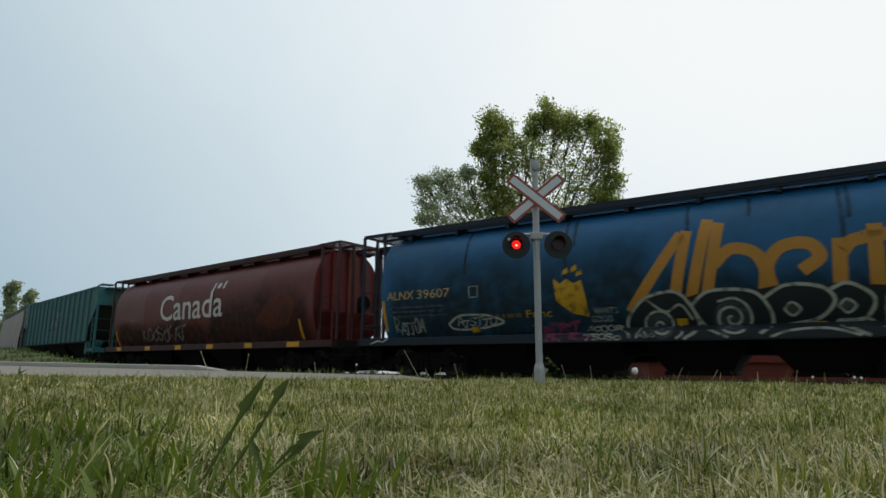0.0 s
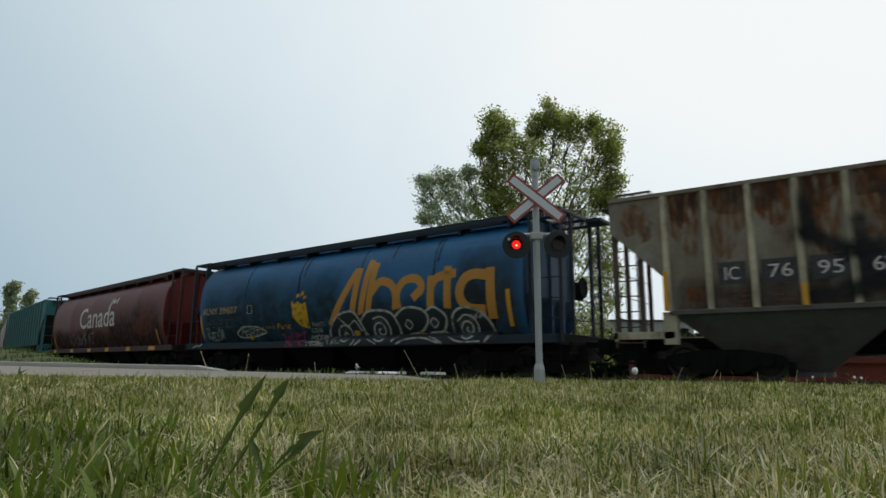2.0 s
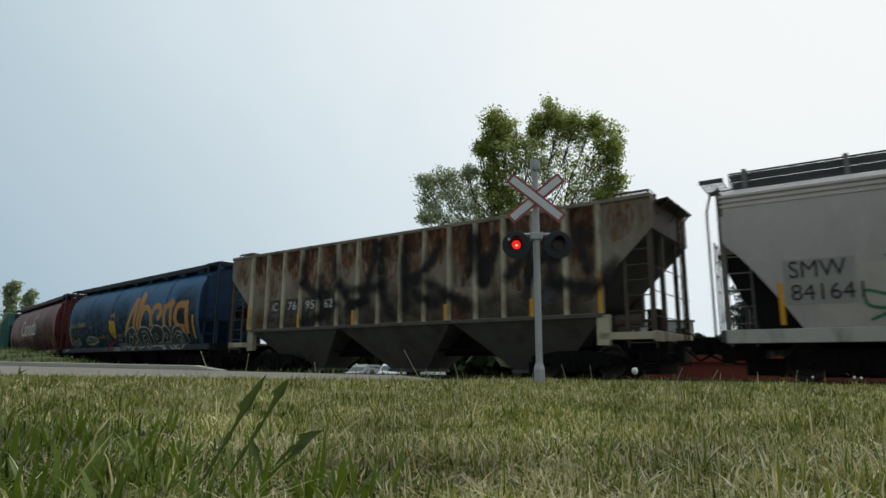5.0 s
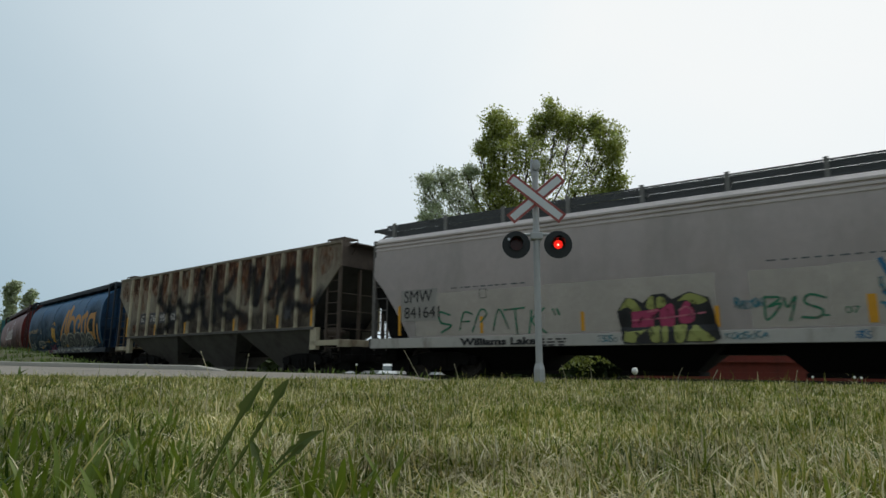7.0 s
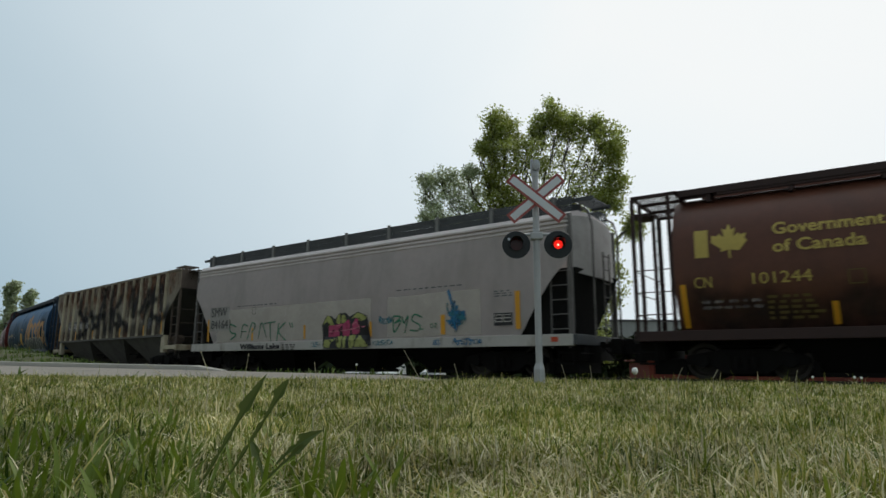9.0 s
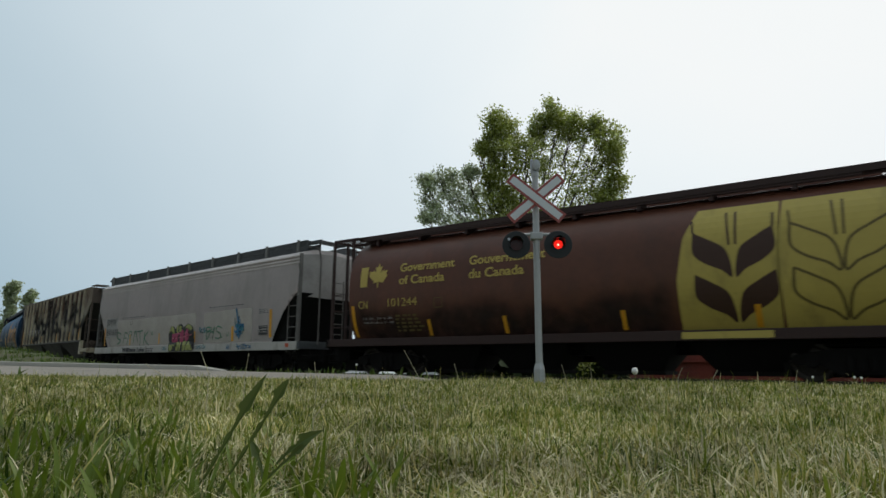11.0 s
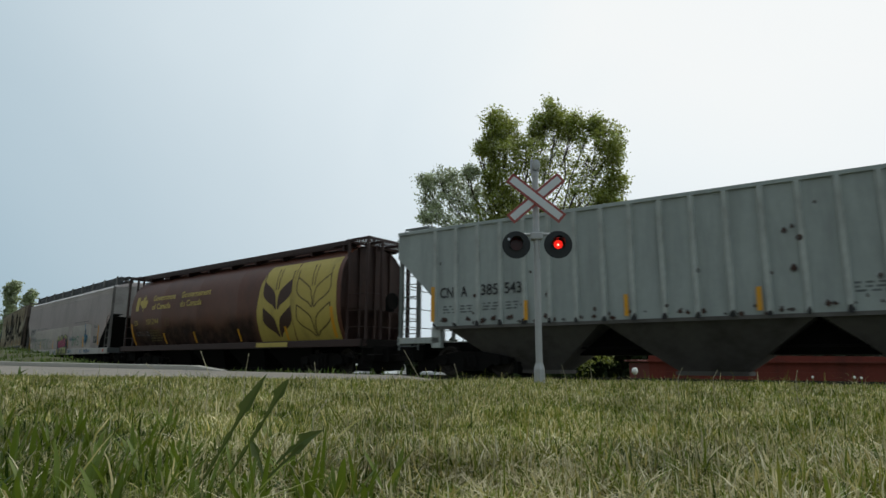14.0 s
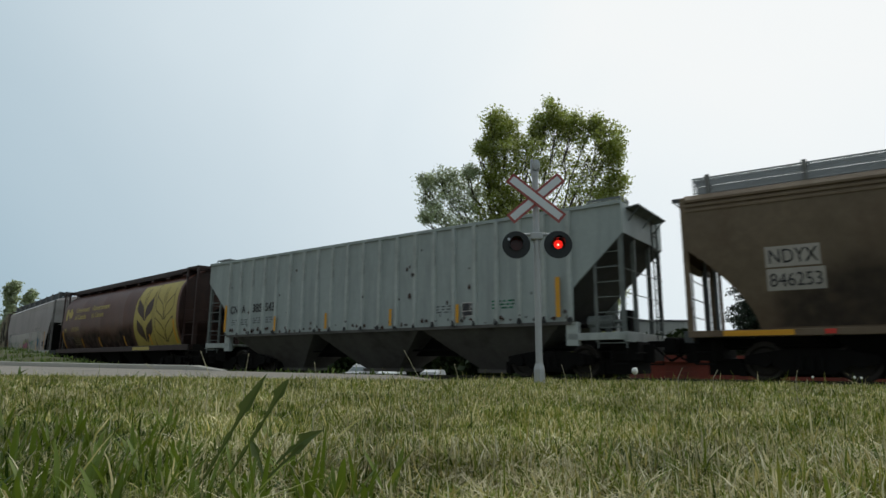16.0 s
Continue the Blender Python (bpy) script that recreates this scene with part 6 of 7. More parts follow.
def crossing_signal():
    ax, ay = -4.62, 9.90
    base = thing("crossing_signal", pose(ax, ay, 0.0, 0, 0, 30), "galvanised crossing signal post with red lights and white crossbuck", "crossing signal")
    bm = bmesh.new()
    lathe(bm, [(-0.2, 0.095), (0.24, 0.095), (0.28, 0.085), (0.32, 0.075), (0.34, 0.07)], lambda h, a, b: (a, b, h), 8)
    part("base_collar", bm, M_GALV, base, "grey cast base collar")
    bm = bmesh.new()
    rod(bm, (0, 0, 0.2), (0, 0, 3.76), 0.060, 16)
    part("pole", bm, M_GALV, base, smooth=True)
    bm = bmesh.new()
    # bell: a cup on a bracket atop the pole
    lathe(bm, [(3.72, 0.07), (3.80, 0.07), (3.82, 0.045)], lambda h, a, b: (a, b, h), 14)
    lathe(bm, [(-0.10, 0.03), (-0.09, 0.10), (-0.03, 0.115), (0.05, 0.12), (0.06, 0.06), (0.09, 0.04)], lambda h, a, b: (a * 0.7 + 0.02, h, 3.93 + b), 18)
    box(bm, -0.08, -0.03, -0.05, 0.05, 3.80, 4.05, 0.01)
    part("bell", bm, M_GALV, base, "grey metal warning bell")
    bm = bmesh.new()
    box(bm, -0.11, 0.11, -0.08, 0.08, 2.53, 2.67, 0.02)
    lathe(bm, [(-0.35, 0.03), (0.35, 0.03)], lambda h, a, b: (h, a, 2.63 + b), 10)
    part("cross_arm", bm, M_GALV, base)
    for ang, y in ((40, -0.085), (-40, -0.10)):
        blade = bmesh.new()
        box(blade, -0.61, 0.61, -0.006, 0.006, -0.105, 0.105, 0.0)
        b = part("crossbuck_blade", blade, M_SIGNRED, base, "white blade with faded red border")
        b.matrix_basis = pose(0, y, 3.29, 0, -ang, 0)
        face = bmesh.new()
        box(face, -0.565, 0.565, -0.010, -0.0065, -0.063, 0.063)
        part("blade_face", face, M_SIGNWHITE, b)
    for g in (-1, 1):
        x = g * 0.37
        bm = bmesh.new()
        lathe(bm, [(-0.06, 0.245), (-0.055, 0.25), (-0.045, 0.25), (-0.04, 0.10), (0.09, 0.09), (0.11, 0.05)], lambda h, a, b: (x + a, -0.08 + h, 2.42 + b), 40)
        head = part("signal_head", bm, M_BLACK, base, "round black backing plate")
        if g < 0:
            peep = bmesh.new()
            lathe(peep, [(-0.066, 0.004), (-0.064, 0.022), (-0.058, 0.024)], lambda h, a, b: (x - 0.13 + a, -0.08 + h, 2.52 + b), 12)
            part("peep_hole", peep, M_SIGNWHITE, head, "small white indicator")
        lens = bmesh.new()
        lathe(lens, [(-0.075, 0.02), (-0.07, 0.06), (-0.062, 0.08), (-0.0605, 0.08)], lambda h, a, b: (x + a, -0.08 + h, 2.42 + b), 28)
        part("lens", lens, M_LENS_ON, head, "glowing red lens", smooth=True)
        core = bmesh.new()
        lathe(core, [(-0.078, 0.004), (-0.077, 0.016), (-0.075, 0.018)], lambda h, a, b: (x + a, -0.08 + h, 2.41 + b), 12)
        part("filament", core, M_LENS_CORE, head, "bright lamp filament")
        # flap added to imitate flashing: dark red, hinged under the visor, swings up off the lamp
        fl = bmesh.new()
        lathe(fl, [(-0.004, 0.02), (-0.004, 0.110), (0.002, 0.111), (0.002, 0.02)], lambda h, a, b: (a, h, b - 0.1), 28)
        flap = part("shade_flap", fl, M_LENS_OFF, head, "dark red flap added to cover the lens")
        flap.matrix_basis = pose(x, -0.165, 2.52)
        flap_list.append((flap, x, g))
        # visor: the upper part of a tube
        vis = bmesh.new()
        prev = None
        for k in range(21):
            a = radians(-30 + 240 * k / 20)
            row = [vis.verts.new((x + r * math.cos(a), -0.08 - d * (0.55 + 0.45 * max(0, math.sin(a))), 2.42 + r * math.sin(a))) for r, d in ((0.115, 0.05), (0.115, 0.30), (0.121, 0.30), (0.121, 0.05))]
            if prev:
                for i in range(4):
                    vis.faces.new((prev[i], prev[(i + 1) % 4], row[(i + 1) % 4], row[i]))
            prev = row
        bmesh.ops.recalc_face_normals(vis, faces=vis.faces[:])
        part("visor", vis, M_BLACK, head)
    return base


crossing_signal()


# ---- grass ----
def blades(name, count, d0, d1, tall, wide, label, material=M_GRASS, spread=44, seed=1, power=1.0, where=None, flatten=False):
    """Grass blades over a fan of lawn: each bends through three pieces to a point."""
    rng = np.random.default_rng(seed)
    u = rng.random(count)
    d = (d0 ** power + u * (d1 ** power - d0 ** power)) ** (1 / power)
    a = np.radians(-33.9 + (rng.random(count) * 2 - 1) * spread)
    x, y = d * np.sin(a), d * np.cos(a)
    keep = np.ones(count, bool)
    if where is not None:
        keep = where(x, y)
    x, y = x[keep], y[keep]
    n = len(x)
    h = tall * (0.45 + 0.75 * rng.random(n) ** 1.3)
    w = wide * (0.6 + 0.8 * rng.random(n))
    turn = rng.random(n) * 2 * np.pi
    # taller and shorter patches over the lawn
    wave = 1 + 0.28 * np.sin(x * 3.1 + 1.7 * np.sin(y * 2.3)) * np.sin(y * 2.7 + 1.3 * np.sin(x * 1.9)) + 0.2 * np.sin(x * 9.0 + y * 7.0) * np.sin(y * 11.0 - x * 5.0)
    tuft = np.array([noise.noise((px * 13.0, py * 13.0, 3.1)) for px, py in zip(x, y)])
    h = h * wave * (1 + 0.75 * tuft)
    lean = rng.normal(0, 0.85, n)
    curl = rng.normal(0, 0.95, n)
    if flatten:
        lean, curl = rng.normal(0, 1.6, n), rng.normal(0, 1.0, n)
    dirx, diry = np.cos(turn), np.sin(turn)
    z0 = np.array([height(px, py) for px, py in zip(x, y)]) if d1 > 8 else np.zeros(n)
    verts = np.empty((n, 7, 3))
    for k, (f, ww) in enumerate(((0.0, 1.0), (0.38, 0.9), (0.75, 0.6))):
        off = h * (lean * f + curl * f * f)
        zz = h * f * np.cos(np.clip(lean + curl * f, -1.3, 1.3) * 0.6)
        for j, sg in enumerate((-1, 1)):
            verts[:, 2 * k + j, 0] = x + dirx * off - diry * sg * w * ww / 2
            verts[:, 2 * k + j, 1] = y + diry * off + dirx * sg * w * ww / 2
            verts[:, 2 * k + j, 2] = z0 + zz
    off = h * (lean + curl)
    verts[:, 6, 0], verts[:, 6, 1] = x + dirx * off, y + diry * off
    verts[:, 6, 2] = z0 + h * np.cos(np.clip(lean + curl, -1.4, 1.4) * 0.6)
    verts[:, 0:2, 2] -= 0.02
    tri = np.array([[0, 1, 3], [0, 3, 2], [2, 3, 5], [2, 5, 4], [4, 5, 6]])
    faces = (np.arange(n)[:, None, None] * 7 + tri[None]).reshape(-1)
    me = bpy.data.meshes.new(name)
    me.vertices.add(n * 7)
    me.vertices.foreach_set("co", verts.reshape(-1))
    nf = n * 5
    me.loops.add(nf * 3)
    me.loops.foreach_set("vertex_index", faces)
    me.polygons.add(nf)
    me.polygons.foreach_set("loop_start", np.arange(nf) * 3)
    me.update(calc_edges=True)
    me.validate()
    me.materials.append(material)
    return tagged(new(name, me), label, "grass", kind="stuff")


def bank_only(x, y):
    near = np.array([track_distance(a, b) for a, b in zip(x, y)])
    return (near[:, 0] > -12) & (near[:, 0] < -2.6) & (near[:, 1] < -8) & ~road_covers(x, y)


def road_covers(x, y):
    # between the road's near edge and its kerb
    n0, n1, f0, f1 = (-26.0, 0.2), (-6.4, 9.6), (-33.0, 6.0), (-9.2, 12.0)
    a = (n1[0] - n0[0]) * (y - n0[1]) - (n1[1] - n0[1]) * (x - n0[0])
    b = (f1[0] - f0[0]) * (y - f0[1]) - (f1[1] - f0[1]) * (x - f0[0])
    return (a > 0) & (b < 3.0)


def lawn_only(x, y):
    # right of the road's near edge
    ex, ey = -26.0, 0.2
    fx, fy = -6.4, 9.6
    cross = (fx - ex) * (y - ey) - (fy - ey) * (x - ex)
    past = (x > -6.4)
    return ((cross < 0) | past) & (y < 13.2 + 0.3 * np.sin(x * 2.1))


def lush(x, y):
    # the greener, ranker patch of the lawn, with a ragged border
    turn = np.degrees(np.arctan2(x, y)) + 33.9
    d = np.hypot(x, y)
    return turn + 5.0 * np.sin(x * 11.0 + y * 3.0) + 4.0 * np.sin(y * 17.0 - x * 7.0) + 3.0 * np.sin(x * 31.0) < -13.0 - 7.0 * (d - 1.0)


def dry(x, y):
    return ~lush(x, y)


blades("lush_grass", 34000, 0.8, 3.6, 0.066, 0.0070, "rank darker green grass in the lawn", material=M_LUSH, seed=2, power=1.4, where=lush)
blades("lush_underlayer", 60000, 0.8, 5.0, 0.040, 0.0050, "short dark undergrowth of the lawn", material=M_LUSH, seed=9, power=1.4, where=lush)
blades("lawn_grass", 62000, 0.8, 3.4, 0.056, 0.0062, "short mown grass, green with dry straw", seed=2, power=1.4, where=dry)
blades("lawn_grass", 78000, 3.0, 7.0, 0.060, 0.0085, "short mown grass, green with dry straw", seed=3, power=1.6, where=lawn_only)
blades("lawn_grass", 80000, 6.8, 17.0, 0.080, 0.0125, "short mown grass, green with dry straw", seed=4, power=1.7, where=lawn_only)
blades("lawn_grass", 48000, 0.5, 8.0, 0.060, 0.014, "short mown grass, green with dry straw", seed=12, power=1.3, spread=180, where=lambda x, y: np.abs(np.degrees(np.arctan2(x, y)) + 33.9) > 44)
blades("lawn_underlayer", 60000, 0.8, 5.0, 0.038, 0.0050, "short undergrowth of the lawn", seed=9, power=1.4, where=dry)
blades("dry_thatch", 22000, 0.8, 6.0, 0.075, 0.0034, "pale dry clippings lying among the grass", material=M_THATCH, seed=7, power=1.4, flatten=True)
blades("dry_thatch", 7500, 0.82, 2.2, 0.075, 0.0040, "pale dry clippings lying among the grass", material=M_THATCH, seed=27, power=1.4, where=dry, flatten=True)
blades("dry_thatch", 12000, 5.0, 13.0, 0.085, 0.0080, "pale dry clippings lying among the grass", material=M_THATCH, seed=17, power=1.6, where=lawn_only, flatten=True)
blades("long_grass", 2600, 0.95, 6.5, 0.115, 0.0065, "longer bent grass blades above the lawn", seed=15, power=1.5, where=lawn_only)
blades("edge_grass", 1500, 7.5, 13.5, 0.19, 0.007, "thin seeding grass along the lawn's far edge", seed=18, power=1.7, where=lawn_only)
blades("bank_grass", 45000, 15.0, 62.0, 0.20, 0.045, "green grass on the bank beside the rails", material=M_BANK, seed=8, power=1.6, where=bank_only)


# ---- trees ----
RIGHT = Vector((0.83, 0.5577, 0.0))
AHEAD = Vector((-0.5577, 0.83, 0.0))


def leaf_cloud(name, centres, spread, per, size, material, seed, parent=None, flat=0.6):
    """Leaves as small diamonds, gathered in sprays round twig ends."""
    rng = np.random.default_rng(seed)
    c = np.repeat(np.array(centres), per, axis=0)
    n = len(c)
    c = c + rng.normal(0, 1, (n, 3)) * np.array(spread)
    a = rng.normal(0, 1, (n, 3))
    a /= np.linalg.norm(a, axis=1)[:, None]
    b = rng.normal(0, 1, (n, 3))
    b = np.cross(a, b)
    b /= np.linalg.norm(b, axis=1)[:, None]
    s = size * (0.6 + 0.8 * rng.random(n))[:, None]
    verts = np.stack([c - a * s, c + b * s * flat, c + a * s, c - b * s * flat], axis=1).reshape(-1)
    me = bpy.data.meshes.new(name)
    me.vertices.add(n * 4)
    me.vertices.foreach_set("co", verts)
    me.loops.add(n * 4)
    me.loops.foreach_set("vertex_index", np.arange(n * 4))
    me.polygons.add(n)
    me.polygons.foreach_set("loop_start", np.arange(n) * 4)
    me.update(calc_edges=True)
    me.validate()
    me.materials.append(material)
    ob = new(name, me)
    ob.parent = parent
    return ob


def limb(bm, p, q, r0, r1, bend, rng):
    """A tapered, slightly crooked limb."""
    p, q = Vector(p), Vector(q)
    prev, k = p, 5
    for i in range(1, k + 1):
        t = i / k
        c = p.lerp(q, t) + Vector((rng.uniform(-1, 1), rng.uniform(-1, 1), rng.uniform(-0.5, 0.5))) * bend * math.sin(math.pi * t)
        rod(bm, prev, c, r0 + (r1 - r0) * (t - 1 / k), 7, r0 + (r1 - r0) * t)
        prev = c


def broad_tree(x, y, z, lobes, twigs, per, size, seed, label, name="deciduous_tree", leaves=None, spray=(0.27, 0.27, 0.22)):
    """lobes: (across, up, depth, radius across, radius up) in metres from the foot."""
    rng = random.Random(seed)
    tree = thing(name, pose(x, y, z), label, "tree")
    top = max(l[1] for l in lobes)
    bm = bmesh.new()
    limb(bm, (0, 0, -0.3), (0.1, 0, top * 0.45), 0.34, 0.22, 0.15, rng)
    part("trunk", bm, M_BARK, tree)
    centres = []
    for au, up, dp, ra, ru in lobes:
        base = RIGHT * au * 0.25 + Vector((0, 0, max(1.2, up * 0.45)))
        mid = RIGHT * au + AHEAD * dp + Vector((0, 0, up))
        bm = bmesh.new()
        limb(bm, base, mid, 0.075, 0.02, 0.7, rng)
        ends = []
        for _ in range(twigs):
            while True:
                v = Vector((rng.uniform(-1, 1), rng.uniform(-1, 1), rng.uniform(-1, 1)))
                if 0.25 < v.length < 1:
                    break
            e = mid + RIGHT * v.x * ra + AHEAD * v.y * ra * 0.8 + Vector((0, 0, v.z * ru))
            ends.append(e)
            if rng.random() < 0.5:
                rod(bm, mid.lerp(base, rng.uniform(-0.1, 0.3)), e, 0.02, 4, 0.006)
        part("limb", bm, M_BARK, tree)
        centres += [tuple(e) for e in ends]
    crown = leaf_cloud("crown", centres, spray, per, size, leaves or M_LEAF, seed, tree)
    return tree, crown


def aloft(px, py, far):
    """How far across and how high, far metres ahead of the camera, a direction points."""
    up = far * math.tan(math.atan((441 - py) / 1080) + radians(10.88))
    return (px - 784) / 1080 * (far * math.cos(radians(10.88)) + up * math.sin(radians(10.88))), up + EYE


K = 41 / 1080
FOOT = aloft(915, 640, 40)[0]
def lobes_of(rows):
    return [(aloft(px, py, 40)[0] - FOOT, aloft(px, py, 40)[1] - EYE + 1.38, dp, rx * K, ry * K) for px, py, dp, rx, ry in rows]


POPLAR = lobes_of(((868, 216, 0, 26, 26), (893, 222, 1, 26, 32), (862, 258, 0, 20, 34), (890, 275, 0, 34, 40), (846, 262, 0, 10, 8), (942, 226, 0, 17, 30), (966, 200, 0, 17, 34), (990, 214, 1, 24, 34),
                   (1013, 222, 0, 16, 36), (1046, 218, 0, 9, 26), (1062, 250, -1, 24, 34), (1078, 268, 0, 15, 32), (864, 312, 0, 22, 30), (886, 350, 0, 30, 30), (925, 282, -1, 34, 36), (975, 280, 1, 48, 48), (1035, 290, 0, 44, 46), (1082, 318, 0, 20, 24),
                   (900, 335, 0, 50, 38), (965, 350, 1, 50, 40), (1030, 350, 0, 44, 34), (1066, 352, 0, 26, 18), (875, 380, 0, 46, 40), (950, 420, 0, 80, 50), (1020, 420, 0, 56, 50), (1122, 388, 1, 18, 26),
                   (1000, 480, 0, 90, 70), (900, 480, 1, 70, 70), (1000, 580, 0, 80, 60), (1064, 440, 0, 30, 50), (1066, 500, -1, 30, 50), (1040, 550, 1, 50, 50), (1030, 610, 0, 60, 40)))
WILLOW = lobes_of(((784, 312, 0, 22, 20), (758, 322, 0, 18, 16), (812, 322, 1, 26, 24), (834, 306, 0, 16, 14), (770, 352, 0, 26, 24), (815, 360, 0, 36, 28), (764, 388, -1, 18, 14), (800, 396, 0, 40, 26), (850, 345, 1, 22, 34), (850, 400, 0, 40, 34), (820, 440, 0, 50, 40)))
FOOT_AT = RIGHT * FOOT + AHEAD * 40
poplar, poplar_crown = broad_tree(FOOT_AT.x, FOOT_AT.y, -1.1, [(a, u - 0.12, d, r, v) for a, u, d, r, v in POPLAR], 54, 30, 0.092, 5, "tall leafy green poplar tree beyond the tracks", spray=(0.23, 0.23, 0.19))
willow, willow_crown = broad_tree(FOOT_AT.x, FOOT_AT.y, -1.1, [(a - 0.35, u - 0.1, d, r * 1.1, v) for a, u, d, r, v in WILLOW], 34, 30, 0.082, 6, "silvery green tree beside the poplar beyond the tracks", leaves=M_WILLOW_HAZE, spray=(0.2, 0.2, 0.16))

# distant trees: haze is painted in through the pale willow leaf colour
for px, depth, top, seed in ((4, 96, 10.5, 21), (36, 108, 10.0, 22)):
    u = (px - 784) / 1100
    at = RIGHT * u * depth + AHEAD * depth
    broad_tree(at.x, at.y, 0.5, [(0, 6.5, 0, 1.2, 1.8), (0.3, 9.2, 0, 1.0, 1.6), (-0.4, 11.0, 0.3, 0.7, 1.2), (0.5, 11.6, 0, 0.6, 1.0), (0.2, 4.0, 0, 1.4, 1.6)], 40, 24, 0.2, seed, "distant leafy tree far down the line", leaves=M_WILLOW_HAZE)


def spruce(x, y, z, tall, wide, seed):
    rng = random.Random(seed)
    tree = thing("spruce_tree", pose(x, y, z), "dark green pointed spruce tree beyond the tracks", "tree", "spruces beyond the tracks")
    bm = bmesh.new()
    rod(bm, (0, 0, -0.3), (0, 0, tall), 0.16, 7, 0.01)
    part("trunk", bm, M_BARK, tree)
    bm = bmesh.new()
    centres = []
    h = 0.5
    while h < tall - 0.15:
        r = wide * (1 - h / tall) ** 0.9 * rng.uniform(0.72, 1.15)
        n = max(5, int(6 + r * 4.2))
        ph = rng.random() * 6.28
        for i in range(n):
            a = ph + 6.28 * i / n + rng.uniform(-0.25, 0.25)
            rr = r * rng.uniform(0.55, 1.2)
            tip = Vector((math.cos(a) * rr, math.sin(a) * rr, h - rr * 0.16 + rng.uniform(-0.22, 0.22)))
            rod(bm, (0, 0, h), tip, 0.018, 3, 0.004)
            k = max(2, int(rr / 0.16))
            for j in range(1, k + 1):
                t = j / k
                q = Vector((0, 0, h)).lerp(tip, t)
                centres.append((q.x, q.y, q.z - 0.05 - 0.05 * rng.random()))
        h += 0.22 + 0.2 * h / tall
    centres += [(0, 0, tall - 0.1 * i) for i in range(5)]
    part("branches", bm, M_BARK, tree)
    leaf_cloud("needles", centres, (0.14, 0.14, 0.09), 14, 0.115, M_SPRUCE, seed, tree, 0.3)


def beyond(px, depth):
    return RIGHT * ((px - 784) / 1100 * depth) + AHEAD * depth


for px, depth, py, wide, seed in ((1366, 40, 376, 4.0, 31), (1464, 37, 424, 4.3, 32), (1548, 38, 520, 2.6, 33)):
    at = beyond(px, depth)
    top = aloft(px, py, depth)[1]
    spruce(at.x, at.y, -1.2, top + 1.2, wide, seed)


# ---- hedges and shrubs beyond the tracks ----
def hedge(px0, px1, depth0, depth1, py, seed, label, thick=1.2, name="hedge"):
    rng = random.Random(seed)
    centres = []
    n = int(abs(px1 - px0) / 2)
    for i in range(n):
        t = rng.random()
        px = px0 + (px1 - px0) * t
        d = depth0 + (depth1 - depth0) * t
        at = beyond(px, d) + AHEAD * rng.uniform(0, thick)
        top = EYE + (650 - py - 8 * math.sin(px * 0.05 + seed)) / 1080 * d
        zz = -1.6
        while zz < top:
            centres.append((at.x + rng.uniform(-0.3, 0.3), at.y + rng.uniform(-0.3, 0.3), zz + rng.uniform(-0.2, 0.2)))
            zz += 0.45
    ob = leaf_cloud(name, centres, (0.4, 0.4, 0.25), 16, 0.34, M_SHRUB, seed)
    tagged(ob, label, "hedge", kind="stuff")


# shade is put into these leaf colours, seen dark beneath the cars
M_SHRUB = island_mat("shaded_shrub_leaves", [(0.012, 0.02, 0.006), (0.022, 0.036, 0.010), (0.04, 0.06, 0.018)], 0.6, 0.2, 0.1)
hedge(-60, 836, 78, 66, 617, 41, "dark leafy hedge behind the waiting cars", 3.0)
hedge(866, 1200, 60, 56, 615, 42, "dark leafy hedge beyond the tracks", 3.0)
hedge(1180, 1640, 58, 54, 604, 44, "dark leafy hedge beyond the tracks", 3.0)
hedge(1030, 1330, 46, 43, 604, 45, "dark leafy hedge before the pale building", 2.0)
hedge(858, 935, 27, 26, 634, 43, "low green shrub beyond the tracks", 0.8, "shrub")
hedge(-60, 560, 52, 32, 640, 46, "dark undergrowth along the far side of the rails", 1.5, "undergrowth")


# ---- red shed ----
def red_shed():
    a = beyond(1150, 27.5)
    shed = thing("long_shed", Matrix.Translation((a.x, a.y, -1.1)) @ pose(0, 0, 0, 0, 0, math.degrees(math.atan2(RIGHT.y, RIGHT.x))), "long low dark red shed with horizontal board siding", "shed")
    L, D, Z = 16.0, 3.0, 1.66
    bm = bmesh.new()
    box(bm, 0.03, L - 0.03, 0.03, D, -0.3, Z - 0.05)
    part("wall", bm, M_RED_WALL, shed)
    bm = bmesh.new()
    box(bm, 0, L, -0.02, 0.025, 0, 0.24)
    first = part("board", bm, M_RED_WALL, shed)
    for k in range(1, 8):
        again(first, shed, pose(0, 0, 0.242 * k, 2.0, 0, 0))
    bm = bmesh.new()
    hull(bm, [(-0.15, -0.2, Z - 0.02), (L + 0.15, -0.2, Z - 0.02), (L + 0.15, D + 0.2, Z + 0.02), (-0.15, D + 0.2, Z + 0.02)],
         [(-0.15, -0.2, Z + 0.04), (L + 0.15, -0.2, Z + 0.04), (L + 0.15, D + 0.2, Z + 0.1), (-0.15, D + 0.2, Z + 0.1)])
    part("roof", bm, M_RED_WALL, shed)


red_shed()


# ---- building far behind ----
M_ROOF = mat("grey_shingle_roof", (0.16, 0.16, 0.165), 0.2, 0.85, 8, bump=0.4)
M_SIDING = mat("pale_metal_siding", (0.42, 0.42, 0.40), 0.08, 0.7, 5)


